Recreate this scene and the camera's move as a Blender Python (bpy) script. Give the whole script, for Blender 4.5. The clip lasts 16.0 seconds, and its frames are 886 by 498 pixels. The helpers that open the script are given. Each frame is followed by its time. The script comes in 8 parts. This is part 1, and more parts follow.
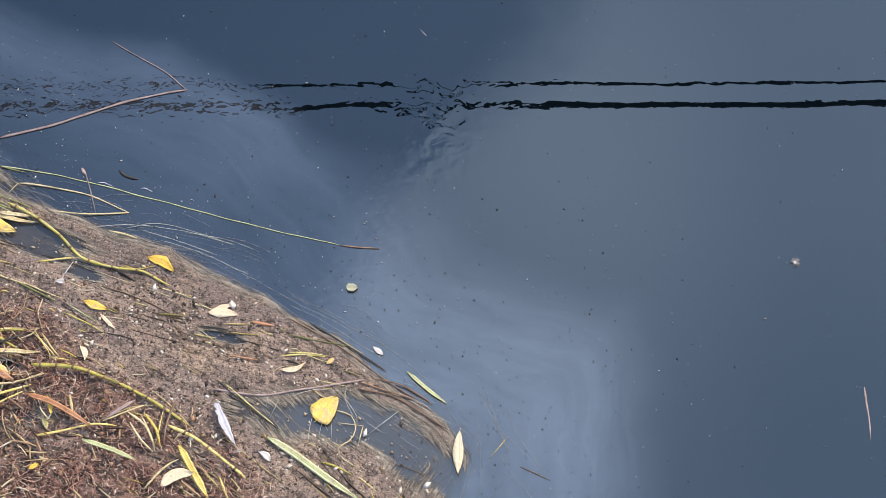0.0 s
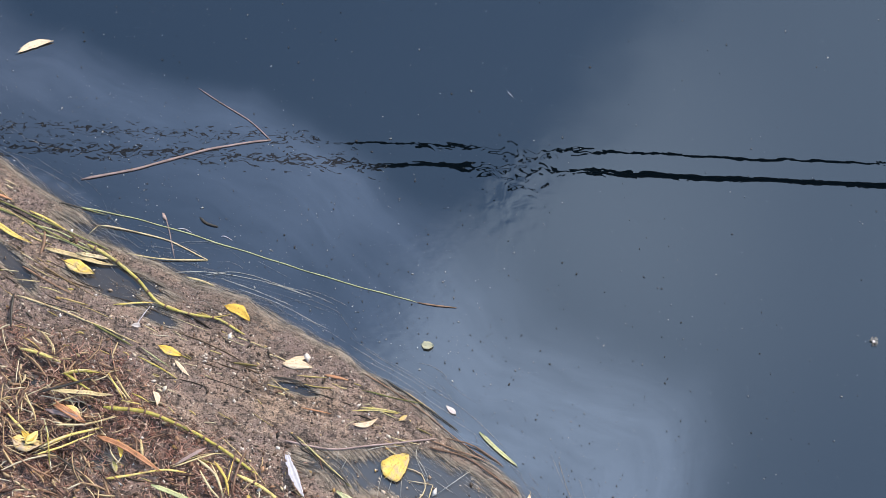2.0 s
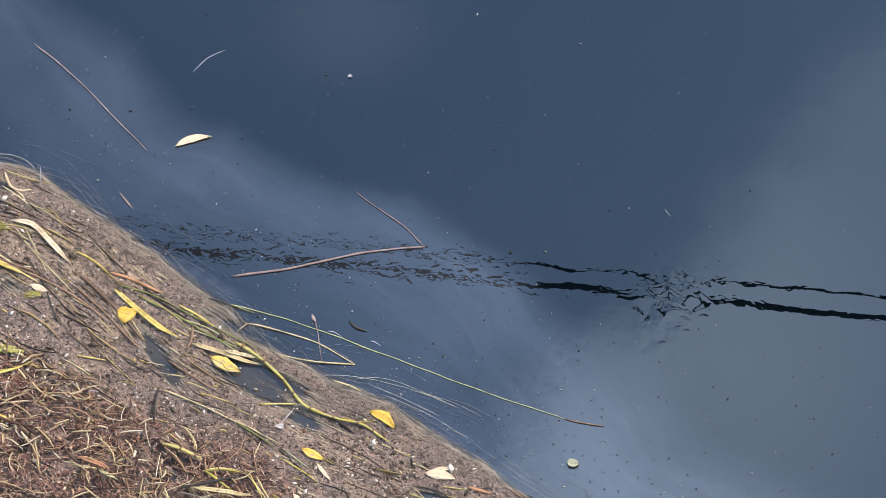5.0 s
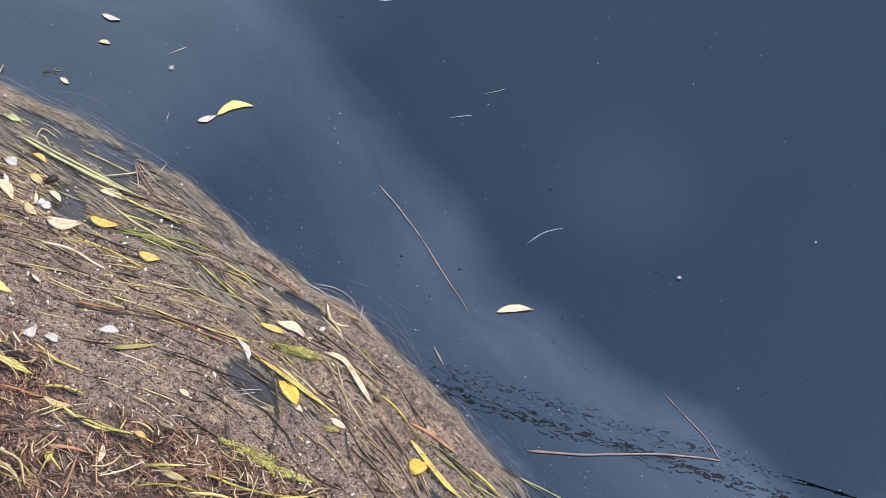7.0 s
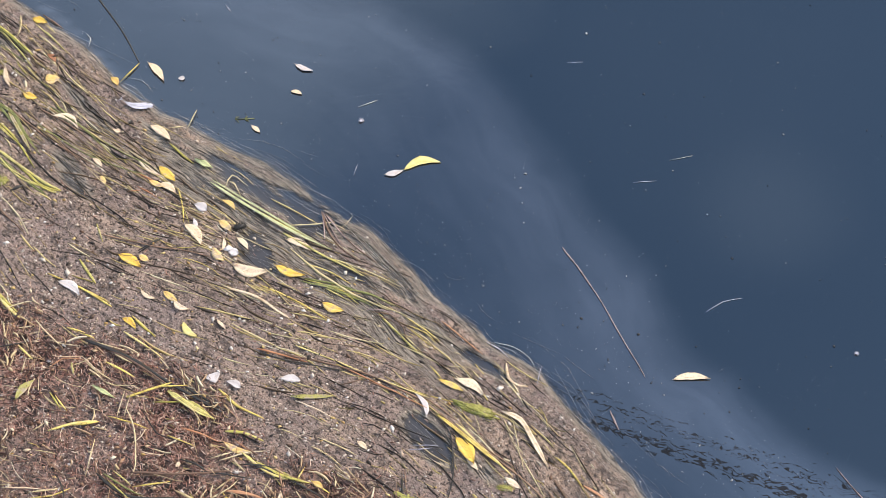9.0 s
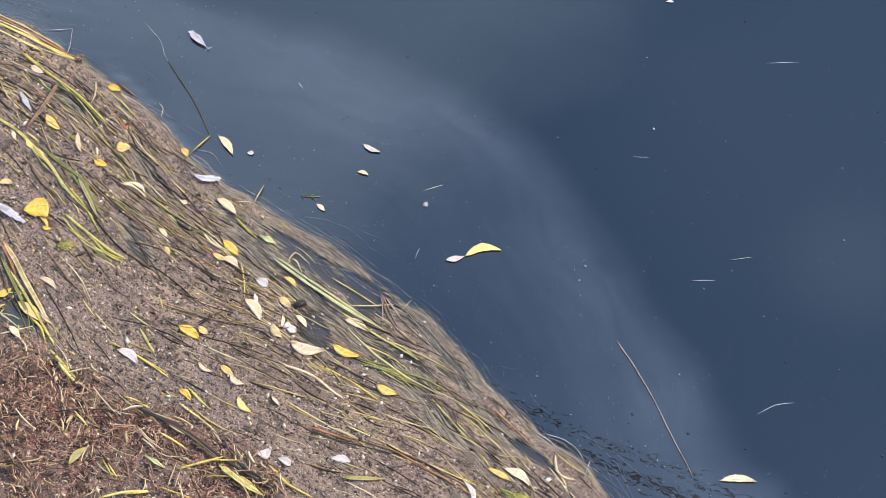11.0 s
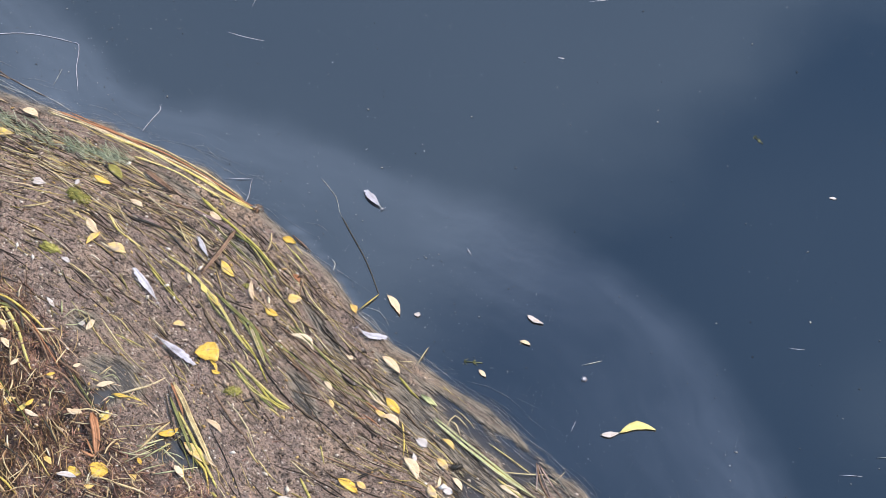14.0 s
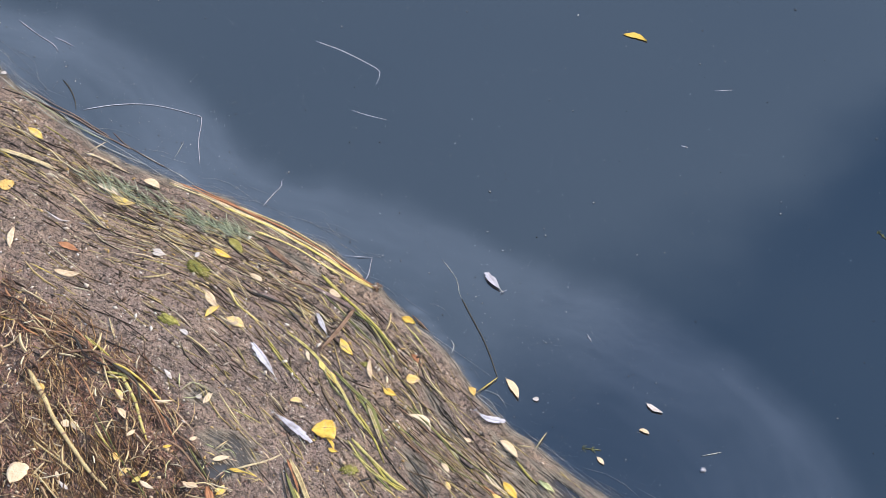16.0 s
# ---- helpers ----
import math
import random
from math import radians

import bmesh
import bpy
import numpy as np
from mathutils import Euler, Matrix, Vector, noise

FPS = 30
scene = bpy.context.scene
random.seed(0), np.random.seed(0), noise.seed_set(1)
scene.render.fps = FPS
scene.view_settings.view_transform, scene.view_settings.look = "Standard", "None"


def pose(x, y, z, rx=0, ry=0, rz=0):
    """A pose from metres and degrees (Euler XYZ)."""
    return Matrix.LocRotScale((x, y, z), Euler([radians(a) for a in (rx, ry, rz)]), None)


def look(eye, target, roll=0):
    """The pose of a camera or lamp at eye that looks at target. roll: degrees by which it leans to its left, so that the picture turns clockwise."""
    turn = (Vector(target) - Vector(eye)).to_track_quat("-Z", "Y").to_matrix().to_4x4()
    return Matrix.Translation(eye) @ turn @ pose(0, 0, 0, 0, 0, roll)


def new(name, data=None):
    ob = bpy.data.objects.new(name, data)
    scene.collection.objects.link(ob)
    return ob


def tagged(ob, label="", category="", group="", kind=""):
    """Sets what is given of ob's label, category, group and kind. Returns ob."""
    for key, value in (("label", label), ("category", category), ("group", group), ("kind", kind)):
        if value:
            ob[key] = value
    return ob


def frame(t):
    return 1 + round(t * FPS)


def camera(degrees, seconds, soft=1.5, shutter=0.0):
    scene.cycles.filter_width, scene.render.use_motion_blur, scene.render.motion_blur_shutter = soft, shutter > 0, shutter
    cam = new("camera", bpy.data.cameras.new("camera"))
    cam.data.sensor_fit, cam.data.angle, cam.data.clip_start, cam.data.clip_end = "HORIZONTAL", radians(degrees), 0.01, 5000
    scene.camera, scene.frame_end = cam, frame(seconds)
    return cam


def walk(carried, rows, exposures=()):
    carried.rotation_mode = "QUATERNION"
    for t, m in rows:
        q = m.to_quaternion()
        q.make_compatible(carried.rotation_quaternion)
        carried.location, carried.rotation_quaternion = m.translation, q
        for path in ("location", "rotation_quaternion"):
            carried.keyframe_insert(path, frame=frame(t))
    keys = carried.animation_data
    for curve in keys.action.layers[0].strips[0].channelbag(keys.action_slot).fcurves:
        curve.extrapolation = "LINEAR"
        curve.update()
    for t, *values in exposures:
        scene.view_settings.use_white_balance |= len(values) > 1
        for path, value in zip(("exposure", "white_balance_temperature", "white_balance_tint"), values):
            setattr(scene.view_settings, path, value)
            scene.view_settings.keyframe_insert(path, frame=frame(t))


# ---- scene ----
cam = camera(18.0, 16.0, soft=0.55)
PATH = [
    (0.0, (0.0112, 0.0055, 4.0976), (-0.0335, 1.7794, 0.0), -1.102),
    (0.5, (0.0318, 0.0051, 4.0947), (-0.0554, 1.8146, 0.0), -1.937),
    (1.0, (0.0091, 0.003, 4.0847), (-0.0867, 1.8411, 0.0), -1.428),
    (1.5, (-0.0178, -0.0002, 4.0806), (-0.1258, 1.8706, 0.0), -0.103),
    (2.0, (-0.0445, 0.0053, 4.0839), (-0.1628, 1.8813, 0.0), -0.373),
    (2.5, (-0.0673, 0.0094, 4.0929), (-0.1956, 1.8974, 0.0), -0.106),
    (3.0, (-0.0801, 0.0046, 4.0895), (-0.2404, 1.9159, 0.0), -0.174),
    (3.5, (-0.0819, 0.0024, 4.0921), (-0.2781, 1.946, 0.0), -0.232),
    (6.0, (-0.1476, 0.0125, 3.9986), (-0.6152, 2.1764, 0.0), -2.31),
    (6.5, (-0.1766, 0.012, 4.0458), (-0.8044, 2.2519, 0.0), -0.574),
    (7.0, (-0.22, 0.0105, 4.0836), (-1.0138, 2.2863, 0.0), 0.369),
    (7.5, (-0.2616, 0.024, 4.104), (-1.2079, 2.2454, 0.0), -1.123),
    (8.0, (-0.2885, 0.0201, 4.1421), (-1.2807, 2.2571, 0.0), -1.643),
    (8.5, (-0.3025, 0.0268, 4.1668), (-1.3139, 2.2713, 0.0), -1.955),
    (9.0, (-0.3059, 0.0326, 4.1768), (-1.3481, 2.2858, 0.0), -1.842),
    (11.5, (-0.2948, 0.1137, 4.2796), (-1.5955, 2.4403, 0.0), -1.767),
    (12.0, (-0.3019, 0.1202, 4.3011), (-1.6839, 2.4783, 0.0), -1.864),
    (12.5, (-0.3257, 0.1175, 4.333), (-1.7504, 2.5263, 0.0), -1.333),
    (13.0, (-0.3801, 0.0921, 4.3728), (-1.8254, 2.5566, 0.0), -0.579),
    (13.5, (-0.4279, 0.0399, 4.4131), (-1.8852, 2.576, 0.0), 0.478),
    (14.0, (-0.4705, 0.0113, 4.4302), (-1.9606, 2.5852, 0.0), 1.309),
    (14.5, (-0.512, 0.0084, 4.4299), (-2.0221, 2.61, 0.0), 1.538),
    (15.0, (-0.5229, 0.0042, 4.4309), (-2.0807, 2.6248, 0.0), 1.454),
    (15.5, (-0.5315, -0.0087, 4.4139), (-2.1679, 2.6076, 0.0), 0.974),
    (16.0, (-0.5848, -0.0534, 4.3973), (-2.258, 2.6243, 0.0), 1.626),
]
EXPOSURES = [(0.0, 0.12), (16.0, 0.12)]
walk(cam, [(t, look(eye, target, roll)) for t, eye, target, roll in PATH], EXPOSURES)

# ---- sky and sun ----
SUN_UP, SUN_ROUND = radians(42), radians(45)
world = bpy.data.worlds.new("sky")
scene.world = world
world.use_nodes = True
wn, wl = world.node_tree.nodes, world.node_tree.links
wn.clear()


def wnode(kind, **values):
    n = wn.new(kind)
    for k, v in values.items():
        n.inputs[k].default_value = v
    return n


sky = wn.new("ShaderNodeTexSky")
sky.sky_type, sky.sun_disc, sky.sun_elevation, sky.sun_rotation = "NISHITA", False, SUN_UP, SUN_ROUND
sky_scale = wn.new("ShaderNodeVectorMath")
sky_scale.operation = "MULTIPLY"          # strength 0.16 to 0.28, a little bluer
sky_scale.inputs[1].default_value = (0.158, 0.216, 0.254)
wl.new(sky.outputs[0], sky_scale.inputs[0])
where = wn.new("ShaderNodeTexCoord")
flat = wn.new("ShaderNodeVectorMath")      # the cloud layer is a level sheet: divide by height
flat.operation = "DIVIDE"
sep = wn.new("ShaderNodeSeparateXYZ")
wl.new(where.outputs["Generated"], sep.inputs[0])
low = wn.new("ShaderNodeMath")
low.operation = "MAXIMUM"
low.inputs[1].default_value = 0.08
wl.new(sep.outputs["Z"], low.inputs[0])
comb = wn.new("ShaderNodeCombineXYZ")
for k in range(3):
    wl.new(low.outputs[0], comb.inputs[k])
wl.new(where.outputs["Generated"], flat.inputs[0])
wl.new(comb.outputs[0], flat.inputs[1])
puffs = wnode("ShaderNodeTexNoise", Scale=9.0, Detail=7.0, Roughness=0.52, Distortion=0.35)
wl.new(flat.outputs[0], puffs.inputs["Vector"])
wisps = wnode("ShaderNodeTexNoise", Scale=3.2, Detail=4.0, Roughness=0.5)
wl.new(flat.outputs[0], wisps.inputs["Vector"])


def bank(centre, size, gain, before, within=None):
    """A broad bank of cloud (gain > 0) or a gap in it, round one place of the cloud sheet."""
    off = wn.new("ShaderNodeVectorMath")
    off.operation = "DISTANCE"
    off.inputs[1].default_value = (*centre, 1.0)
    wl.new(flat.outputs[0], off.inputs[0])
    fall = wn.new("ShaderNodeMapRange")
    fall.interpolation_type = "SMOOTHERSTEP"
    fall.inputs["From Min"].default_value, fall.inputs["From Max"].default_value = size, 0.0
    fall.inputs["To Min"].default_value, fall.inputs["To Max"].default_value = 0.0, gain
    wl.new(off.outputs["Value"], fall.inputs["Value"])
    add = wn.new("ShaderNodeMath")
    add.operation = "ADD"
    wl.new(before, add.inputs[0])
    if within:
        cut = wn.new("ShaderNodeMath")
        cut.operation = "MULTIPLY"
        wl.new(fall.outputs[0], cut.inputs[0])
        wl.new(within, cut.inputs[1])
        fall = cut
    wl.new(fall.outputs[0], add.inputs[1])
    return add.outputs[0]


def bank_edge(point, normal, soft, rag):
    """1 on one side of a ragged straight edge through the cloud sheet, 0 on the other."""
    dot = wn.new("ShaderNodeVectorMath")
    dot.operation = "DOT_PRODUCT"
    dot.inputs[1].default_value = (*normal, 0.0)
    wl.new(flat.outputs[0], dot.inputs[0])
    ragged = wn.new("ShaderNodeMath")
    ragged.operation = "MULTIPLY_ADD"
    ragged.inputs[1].default_value = rag
    wl.new(puffs.outputs["Fac"], ragged.inputs[0])
    wl.new(dot.outputs["Value"], ragged.inputs[2])
    at = point[0] * normal[0] + point[1] * normal[1] + rag * 0.5
    step = wn.new("ShaderNodeMapRange")
    step.interpolation_type = "SMOOTHSTEP"
    step.inputs["From Min"].default_value, step.inputs["From Max"].default_value = at - soft, at + soft
    wl.new(ragged.outputs[0], step.inputs["Value"])
    return step.outputs[0]


both = wn.new("ShaderNodeMath")           # a thin uneven veil everywhere
both.operation = "MULTIPLY_ADD"
both.inputs[1].default_value, both.inputs[2].default_value = 0.24, -0.055
wl.new(wisps.outputs["Fac"], both.inputs[0])
amount = both.outputs[0]


def field(edge_, gain, before):
    """Adds a whole field of cloud behind an edge."""
    add = wn.new("ShaderNodeMath")
    add.operation = "MULTIPLY_ADD"
    add.inputs[1].default_value = gain
    wl.new(edge_, add.inputs[0])
    wl.new(before, add.inputs[2])
    return add.outputs[0]


near_cloud = bank_edge((0.018, 0.515), (0.843, -0.538), 0.022, 0.09)
far_cloud = bank_edge((-0.290, 0.66), (-0.96, 0.28), 0.035, 0.10)
amount = field(near_cloud, 0.295, amount)
amount = field(far_cloud, 0.31, amount)
amount = bank((0.035, 0.420), 0.12, 0.15, amount, near_cloud)
amount = bank((0.045, 0.500), 0.10, 0.18, amount, near_cloud)
amount = bank((0.15, 0.36), 0.13, -0.15, amount)
amount = bank((-0.13, 0.61), 0.05, 0.10, amount)
amount = bank((-0.17, 0.68), 0.17, 0.07, amount)
cover_ramp = wn.new("ShaderNodeClamp")
wl.new(amount, cover_ramp.inputs[0])
mixed = wn.new("ShaderNodeMix")
mixed.data_type = "RGBA"
wl.new(cover_ramp.outputs[0], mixed.inputs["Factor"])
wl.new(sky_scale.outputs[0], mixed.inputs["A"])
mixed.inputs["B"].default_value = (1.44, 1.83, 2.40, 1)
haze = wn.new("ShaderNodeMapRange")       # pale haze towards the horizon
haze.interpolation_type = "SMOOTHSTEP"
for k, v in (("From Min", 0.66), ("From Max", 0.22), ("To Min", 0.0), ("To Max", 0.9)):
    haze.inputs[k].default_value = v
wl.new(sep.outputs["Z"], haze.inputs["Value"])
hazed = wn.new("ShaderNodeMix")
hazed.data_type = "RGBA"
wl.new(haze.outputs[0], hazed.inputs["Factor"])
wl.new(mixed.outputs["Result"], hazed.inputs["A"])
hazed.inputs["B"].default_value = (0.80, 0.74, 0.68, 1)
background = wnode("ShaderNodeBackground", Strength=1.0)
wl.new(hazed.outputs["Result"], background.inputs["Color"])
out = wn.new("ShaderNodeOutputWorld")
wl.new(background.outputs[0], out.inputs["Surface"])

sun = new("sun", bpy.data.lights.new("sun", "SUN"))
sun.data.energy, sun.data.angle, sun.data.color = 5.0, radians(0.8), (1.0, 0.845, 0.665)
sun.matrix_world = look((0, 0, 20), Vector((0, 0, 20)) - Vector((math.sin(SUN_ROUND) * math.cos(SUN_UP), math.cos(SUN_ROUND) * math.cos(SUN_UP), math.sin(SUN_UP))))


# ---- materials ----
class Shade:
    """A node material with one Principled surface and short ways to add to it."""

    def __init__(self, name, rough=0.6, ior=1.45):
        self.mat = bpy.data.materials.new(name)
        self.mat.use_nodes = True
        self.n, self.l = self.mat.node_tree.nodes, self.mat.node_tree.links
        self.p = self.n["Principled BSDF"]
        self.p.inputs["Roughness"].default_value, self.p.inputs["IOR"].default_value = rough, ior

    def node(self, kind, **values):
        n = self.n.new(kind)
        for k, v in values.items():
            n.inputs[k].default_value = v
        return n

    def place(self, stretch=(1, 1, 1), turn=0.0, own=False):
        c = self.node("ShaderNodeTexCoord")
        m = self.node("ShaderNodeMapping")
        m.inputs["Scale"].default_value = stretch
        m.inputs["Rotation"].default_value = (0, 0, turn)
        self.l.new(c.outputs["Generated" if own else "Object"], m.inputs["Vector"])
        return m.outputs[0]

    def noise(self, scale, detail=4.0, rough=0.55, at=None, distortion=0.0):
        n = self.node("ShaderNodeTexNoise", Scale=scale, Detail=detail, Roughness=rough, Distortion=distortion)
        self.l.new(at or self.place(), n.inputs["Vector"])
        return n.outputs["Fac"]

    def ramp(self, value, *stops):
        r = self.node("ShaderNodeValToRGB")
        while len(r.color_ramp.elements) < len(stops):
            r.color_ramp.elements.new(0.5)
        for e, (pos, c) in zip(r.color_ramp.elements, stops):
            e.position, e.color = pos, (*c, 1) if len(c) == 3 else c
        self.l.new(value, r.inputs[0])
        return r.outputs[0]

    def math(self, op, a, b=0.0):
        m = self.node("ShaderNodeMath")
        m.operation = op
        for k, v in enumerate((a, b)):
            if isinstance(v, (int, float)):
                m.inputs[k].default_value = v
            else:
                self.l.new(v, m.inputs[k])
        return m.outputs[0]

    def mix(self, fac, a, b, blend="MIX"):
        m = self.node("ShaderNodeMix")
        m.data_type, m.blend_type = "RGBA", blend
        for key, v in (("Factor", fac), ("A", a), ("B", b)):
            s = m.inputs[key] if key != "Factor" else m.inputs[0]
            if key != "Factor":
                s = [i for i in m.inputs if i.name == key and i.type == "RGBA"][0]
            if isinstance(v, (int, float)):
                s.default_value = v
            elif isinstance(v, tuple):
                s.default_value = (*v, 1)
            else:
                self.l.new(v, s)
        return [o for o in m.outputs if o.type == "RGBA"][0]

    def random(self):
        return self.node("ShaderNodeObjectInfo").outputs["Random"]

    def island(self):
        return self.node("ShaderNodeNewGeometry").outputs["Random Per Island"]

    def attribute(self, name):
        a = self.node("ShaderNodeAttribute")
        a.attribute_name = name
        return a.outputs["Fac"]

    def colour(self, value):
        self.l.new(value, self.p.inputs["Base Color"])
        return self

    def rough(self, value):
        self.l.new(value, self.p.inputs["Roughness"])
        return self

    def bump(self, height, strength=0.4, distance=0.002):
        b = self.node("ShaderNodeBump", Strength=strength, Distance=distance)
        self.l.new(height, b.inputs["Height"])
        self.l.new(b.outputs[0], self.p.inputs["Normal"])
        return self


def plant(name, low, mid, high, scale=120.0, rough=0.55, own_gain=0.35, stretch=(1, 1, 1), spots=None, dust=0.0):
    """Leaf, reed and straw: three tones in patches, each piece a little different, with specks."""
    s = Shade(name, rough)
    n = s.noise(scale, 5.0, 0.6, s.place(stretch))
    v = s.math("ADD", s.math("MULTIPLY", n, 0.75), s.math("MULTIPLY", s.random(), own_gain))
    c = s.ramp(v, (0.2, low), (0.52, mid), (0.85, high))
    stain = s.ramp(s.noise(26.0, 5.0, 0.65), (0.54, (0, 0, 0)), (0.70, (0.6, 0.6, 0.6)))
    c = s.mix(stain, c, tuple(0.42 * a + b for a, b in zip(low, (0.03, 0.015, 0.0))))
    if spots:
        c = s.mix(s.ramp(s.noise(420.0, 3.0, 0.6), (0.58, (0, 0, 0)), (0.66, (1, 1, 1))), c, spots)
    if dust:
        silted = s.ramp(s.math("ADD", s.noise(75.0, 5.0, 0.7), s.math("MULTIPLY", s.random(), 0.16)), (0.60, (0, 0, 0)), (0.72, (dust, dust, dust)))
        c = s.mix(silted, c, (0.36, 0.27, 0.205))
    s.colour(c)
    s.bump(s.noise(700.0, 2.0), 0.35, 0.001)
    return s.mat


def streaked(name, stops, rough=0.55, by="island"):
    """Many small pieces in one mesh: each takes a tone of its own."""
    s = Shade(name, rough)
    c = s.ramp(s.island(), *stops)
    c = s.mix(s.noise(300.0, 3.0), s.mix(0.35, c, (0.05, 0.035, 0.025), "MIX"), c)
    s.colour(c)
    return s.mat


M = {}
M["yellow"] = plant("yellow_leaf", (0.50, 0.29, 0.04), (0.68, 0.44, 0.07), (0.76, 0.56, 0.16), 60, spots=(0.35, 0.18, 0.03), dust=0.6)
M["gold"] = plant("golden_leaf", (0.52, 0.30, 0.07), (0.66, 0.44, 0.14), (0.76, 0.56, 0.26), 70, spots=(0.30, 0.15, 0.04), dust=0.85)
M["cream"] = plant("cream_leaf", (0.50, 0.35, 0.21), (0.68, 0.51, 0.34), (0.80, 0.66, 0.47), 70, spots=(0.42, 0.27, 0.12), dust=0.45)
M["pale"] = plant("pale_petal", (0.36, 0.31, 0.28), (0.52, 0.46, 0.43), (0.66, 0.60, 0.58), 80, dust=0.6)
M["olive"] = plant("olive_leaf", (0.15, 0.13, 0.025), (0.29, 0.25, 0.06), (0.44, 0.38, 0.12), 90, spots=(0.08, 0.07, 0.02), dust=0.85)
M["moss"] = plant("floating_weed", (0.06, 0.06, 0.012), (0.22, 0.205, 0.04), (0.42, 0.38, 0.11), 160, 0.7, spots=(0.06, 0.05, 0.02))
M["straw"] = plant("straw", (0.34, 0.24, 0.11), (0.55, 0.43, 0.22), (0.70, 0.58, 0.36), 90, spots=(0.14, 0.09, 0.04), dust=0.6)
M["ystraw"] = plant("yellow_straw", (0.36, 0.24, 0.05), (0.64, 0.48, 0.12), (0.78, 0.64, 0.26), 70, spots=(0.10, 0.07, 0.02), dust=0.35)
M["green"] = plant("green_reed", (0.045, 0.05, 0.015), (0.13, 0.13, 0.035), (0.30, 0.29, 0.10), 50, 0.45, spots=(0.06, 0.06, 0.02))
M["lime"] = plant("yellow_green_reed", (0.13, 0.105, 0.02), (0.42, 0.35, 0.07), (0.64, 0.54, 0.20), 45, 0.42, spots=(0.05, 0.05, 0.015), dust=0.35)
M["palegreen"] = plant("pale_green_reed", (0.30, 0.32, 0.13), (0.48, 0.49, 0.24), (0.62, 0.61, 0.36), 50, 0.5, spots=(0.22, 0.20, 0.08), dust=0.6)
M["brown"] = plant("brown_reed", (0.07, 0.04, 0.025), (0.16, 0.09, 0.055), (0.30, 0.18, 0.11), 80, 0.5)
M["rust"] = plant("rusty_reed", (0.22, 0.08, 0.03), (0.38, 0.17, 0.08), (0.52, 0.28, 0.15), 80, 0.5)
M["mauve"] = plant("mauve_reed", (0.13, 0.085, 0.075), (0.26, 0.18, 0.16), (0.42, 0.31, 0.28), 60, 0.5)
M["dark"] = plant("black_twig", (0.012, 0.011, 0.010), (0.03, 0.025, 0.02), (0.06, 0.05, 0.035), 90, 0.5)
M["sheath"] = plant("black_cable_sheath", (0.004, 0.004, 0.004), (0.008, 0.008, 0.008), (0.014, 0.013, 0.012), 20, 0.8)
M["lemon"] = plant("pale_yellow_leaf", (0.46, 0.36, 0.08), (0.62, 0.49, 0.15), (0.74, 0.62, 0.30), 60)
M["sunk"] = plant("sunken_leaf", (0.20, 0.20, 0.14), (0.32, 0.31, 0.21), (0.42, 0.40, 0.28), 80)
M["white"] = plant("white_feather", (0.34, 0.31, 0.36), (0.48, 0.45, 0.50), (0.62, 0.59, 0.63), 150, 0.7)
M["thread"] = plant("pale_thread", (0.30, 0.29, 0.25), (0.46, 0.44, 0.38), (0.62, 0.58, 0.50), 90)
M["grass"] = streaked("cut_grass", ((0.0, (0.20, 0.23, 0.13)), (0.5, (0.40, 0.44, 0.28)), (1.0, (0.62, 0.64, 0.48))))
# the near-black tones also stand for shadow between the straws
M["strands"] = streaked("rotting_stems", ((0.0, (0.016, 0.012, 0.008)), (0.40, (0.050, 0.032, 0.018)), (0.54, (0.17, 0.105, 0.055)), (0.66, (0.50, 0.36, 0.15)), (0.84, (0.70, 0.54, 0.22)), (1.0, (0.80, 0.70, 0.46))))
M["hairs"] = streaked("pale_root_hairs", ((0.0, (0.20, 0.18, 0.16)), (0.6, (0.36, 0.33, 0.29)), (1.0, (0.56, 0.53, 0.48))))
M["chips"] = streaked("crumbled_plants", ((0.0, (0.022, 0.016, 0.012)), (0.15, (0.075, 0.052, 0.038)), (0.40, (0.22, 0.15, 0.11)), (0.74, (0.46, 0.34, 0.25)), (0.93, (0.70, 0.58, 0.47)), (1.0, (0.84, 0.78, 0.72))))
M["fibres"] = streaked("red_brown_rootlets", ((0.0, (0.03, 0.013, 0.010)), (0.22, (0.20, 0.078, 0.054)), (0.46, (0.46, 0.215, 0.155)), (0.76, (0.64, 0.38, 0.285)), (1.0, (0.80, 0.62, 0.48))))
M["tangle"] = streaked("broken_straw", ((0.0, (0.03, 0.015, 0.012)), (0.30, (0.14, 0.070, 0.050)), (0.50, (0.36, 0.21, 0.13)), (0.70, (0.60, 0.43, 0.23)), (0.88, (0.76, 0.62, 0.38)), (1.0, (0.84, 0.76, 0.60))))
M["specks"] = streaked("water_specks", ((0.0, (0.02, 0.02, 0.02)), (0.25, (0.04, 0.04, 0.04)), (0.45, (0.20, 0.20, 0.20)), (0.8, (0.36, 0.36, 0.36)), (1.0, (0.70, 0.69, 0.68))))
M["clods"] = streaked("rotten_clods", ((0.0, (0.014, 0.010, 0.008)), (0.6, (0.060, 0.040, 0.028)), (1.0, (0.16, 0.085, 0.050))))
M["flecks"] = streaked("pale_husks", ((0.0, (0.50, 0.40, 0.30)), (0.5, (0.70, 0.60, 0.50)), (1.0, (0.82, 0.77, 0.72))))
M["rim"] = streaked("rim_strands", ((0.0, (0.26, 0.23, 0.19)), (0.5, (0.44, 0.39, 0.32)), (1.0, (0.66, 0.60, 0.52))))
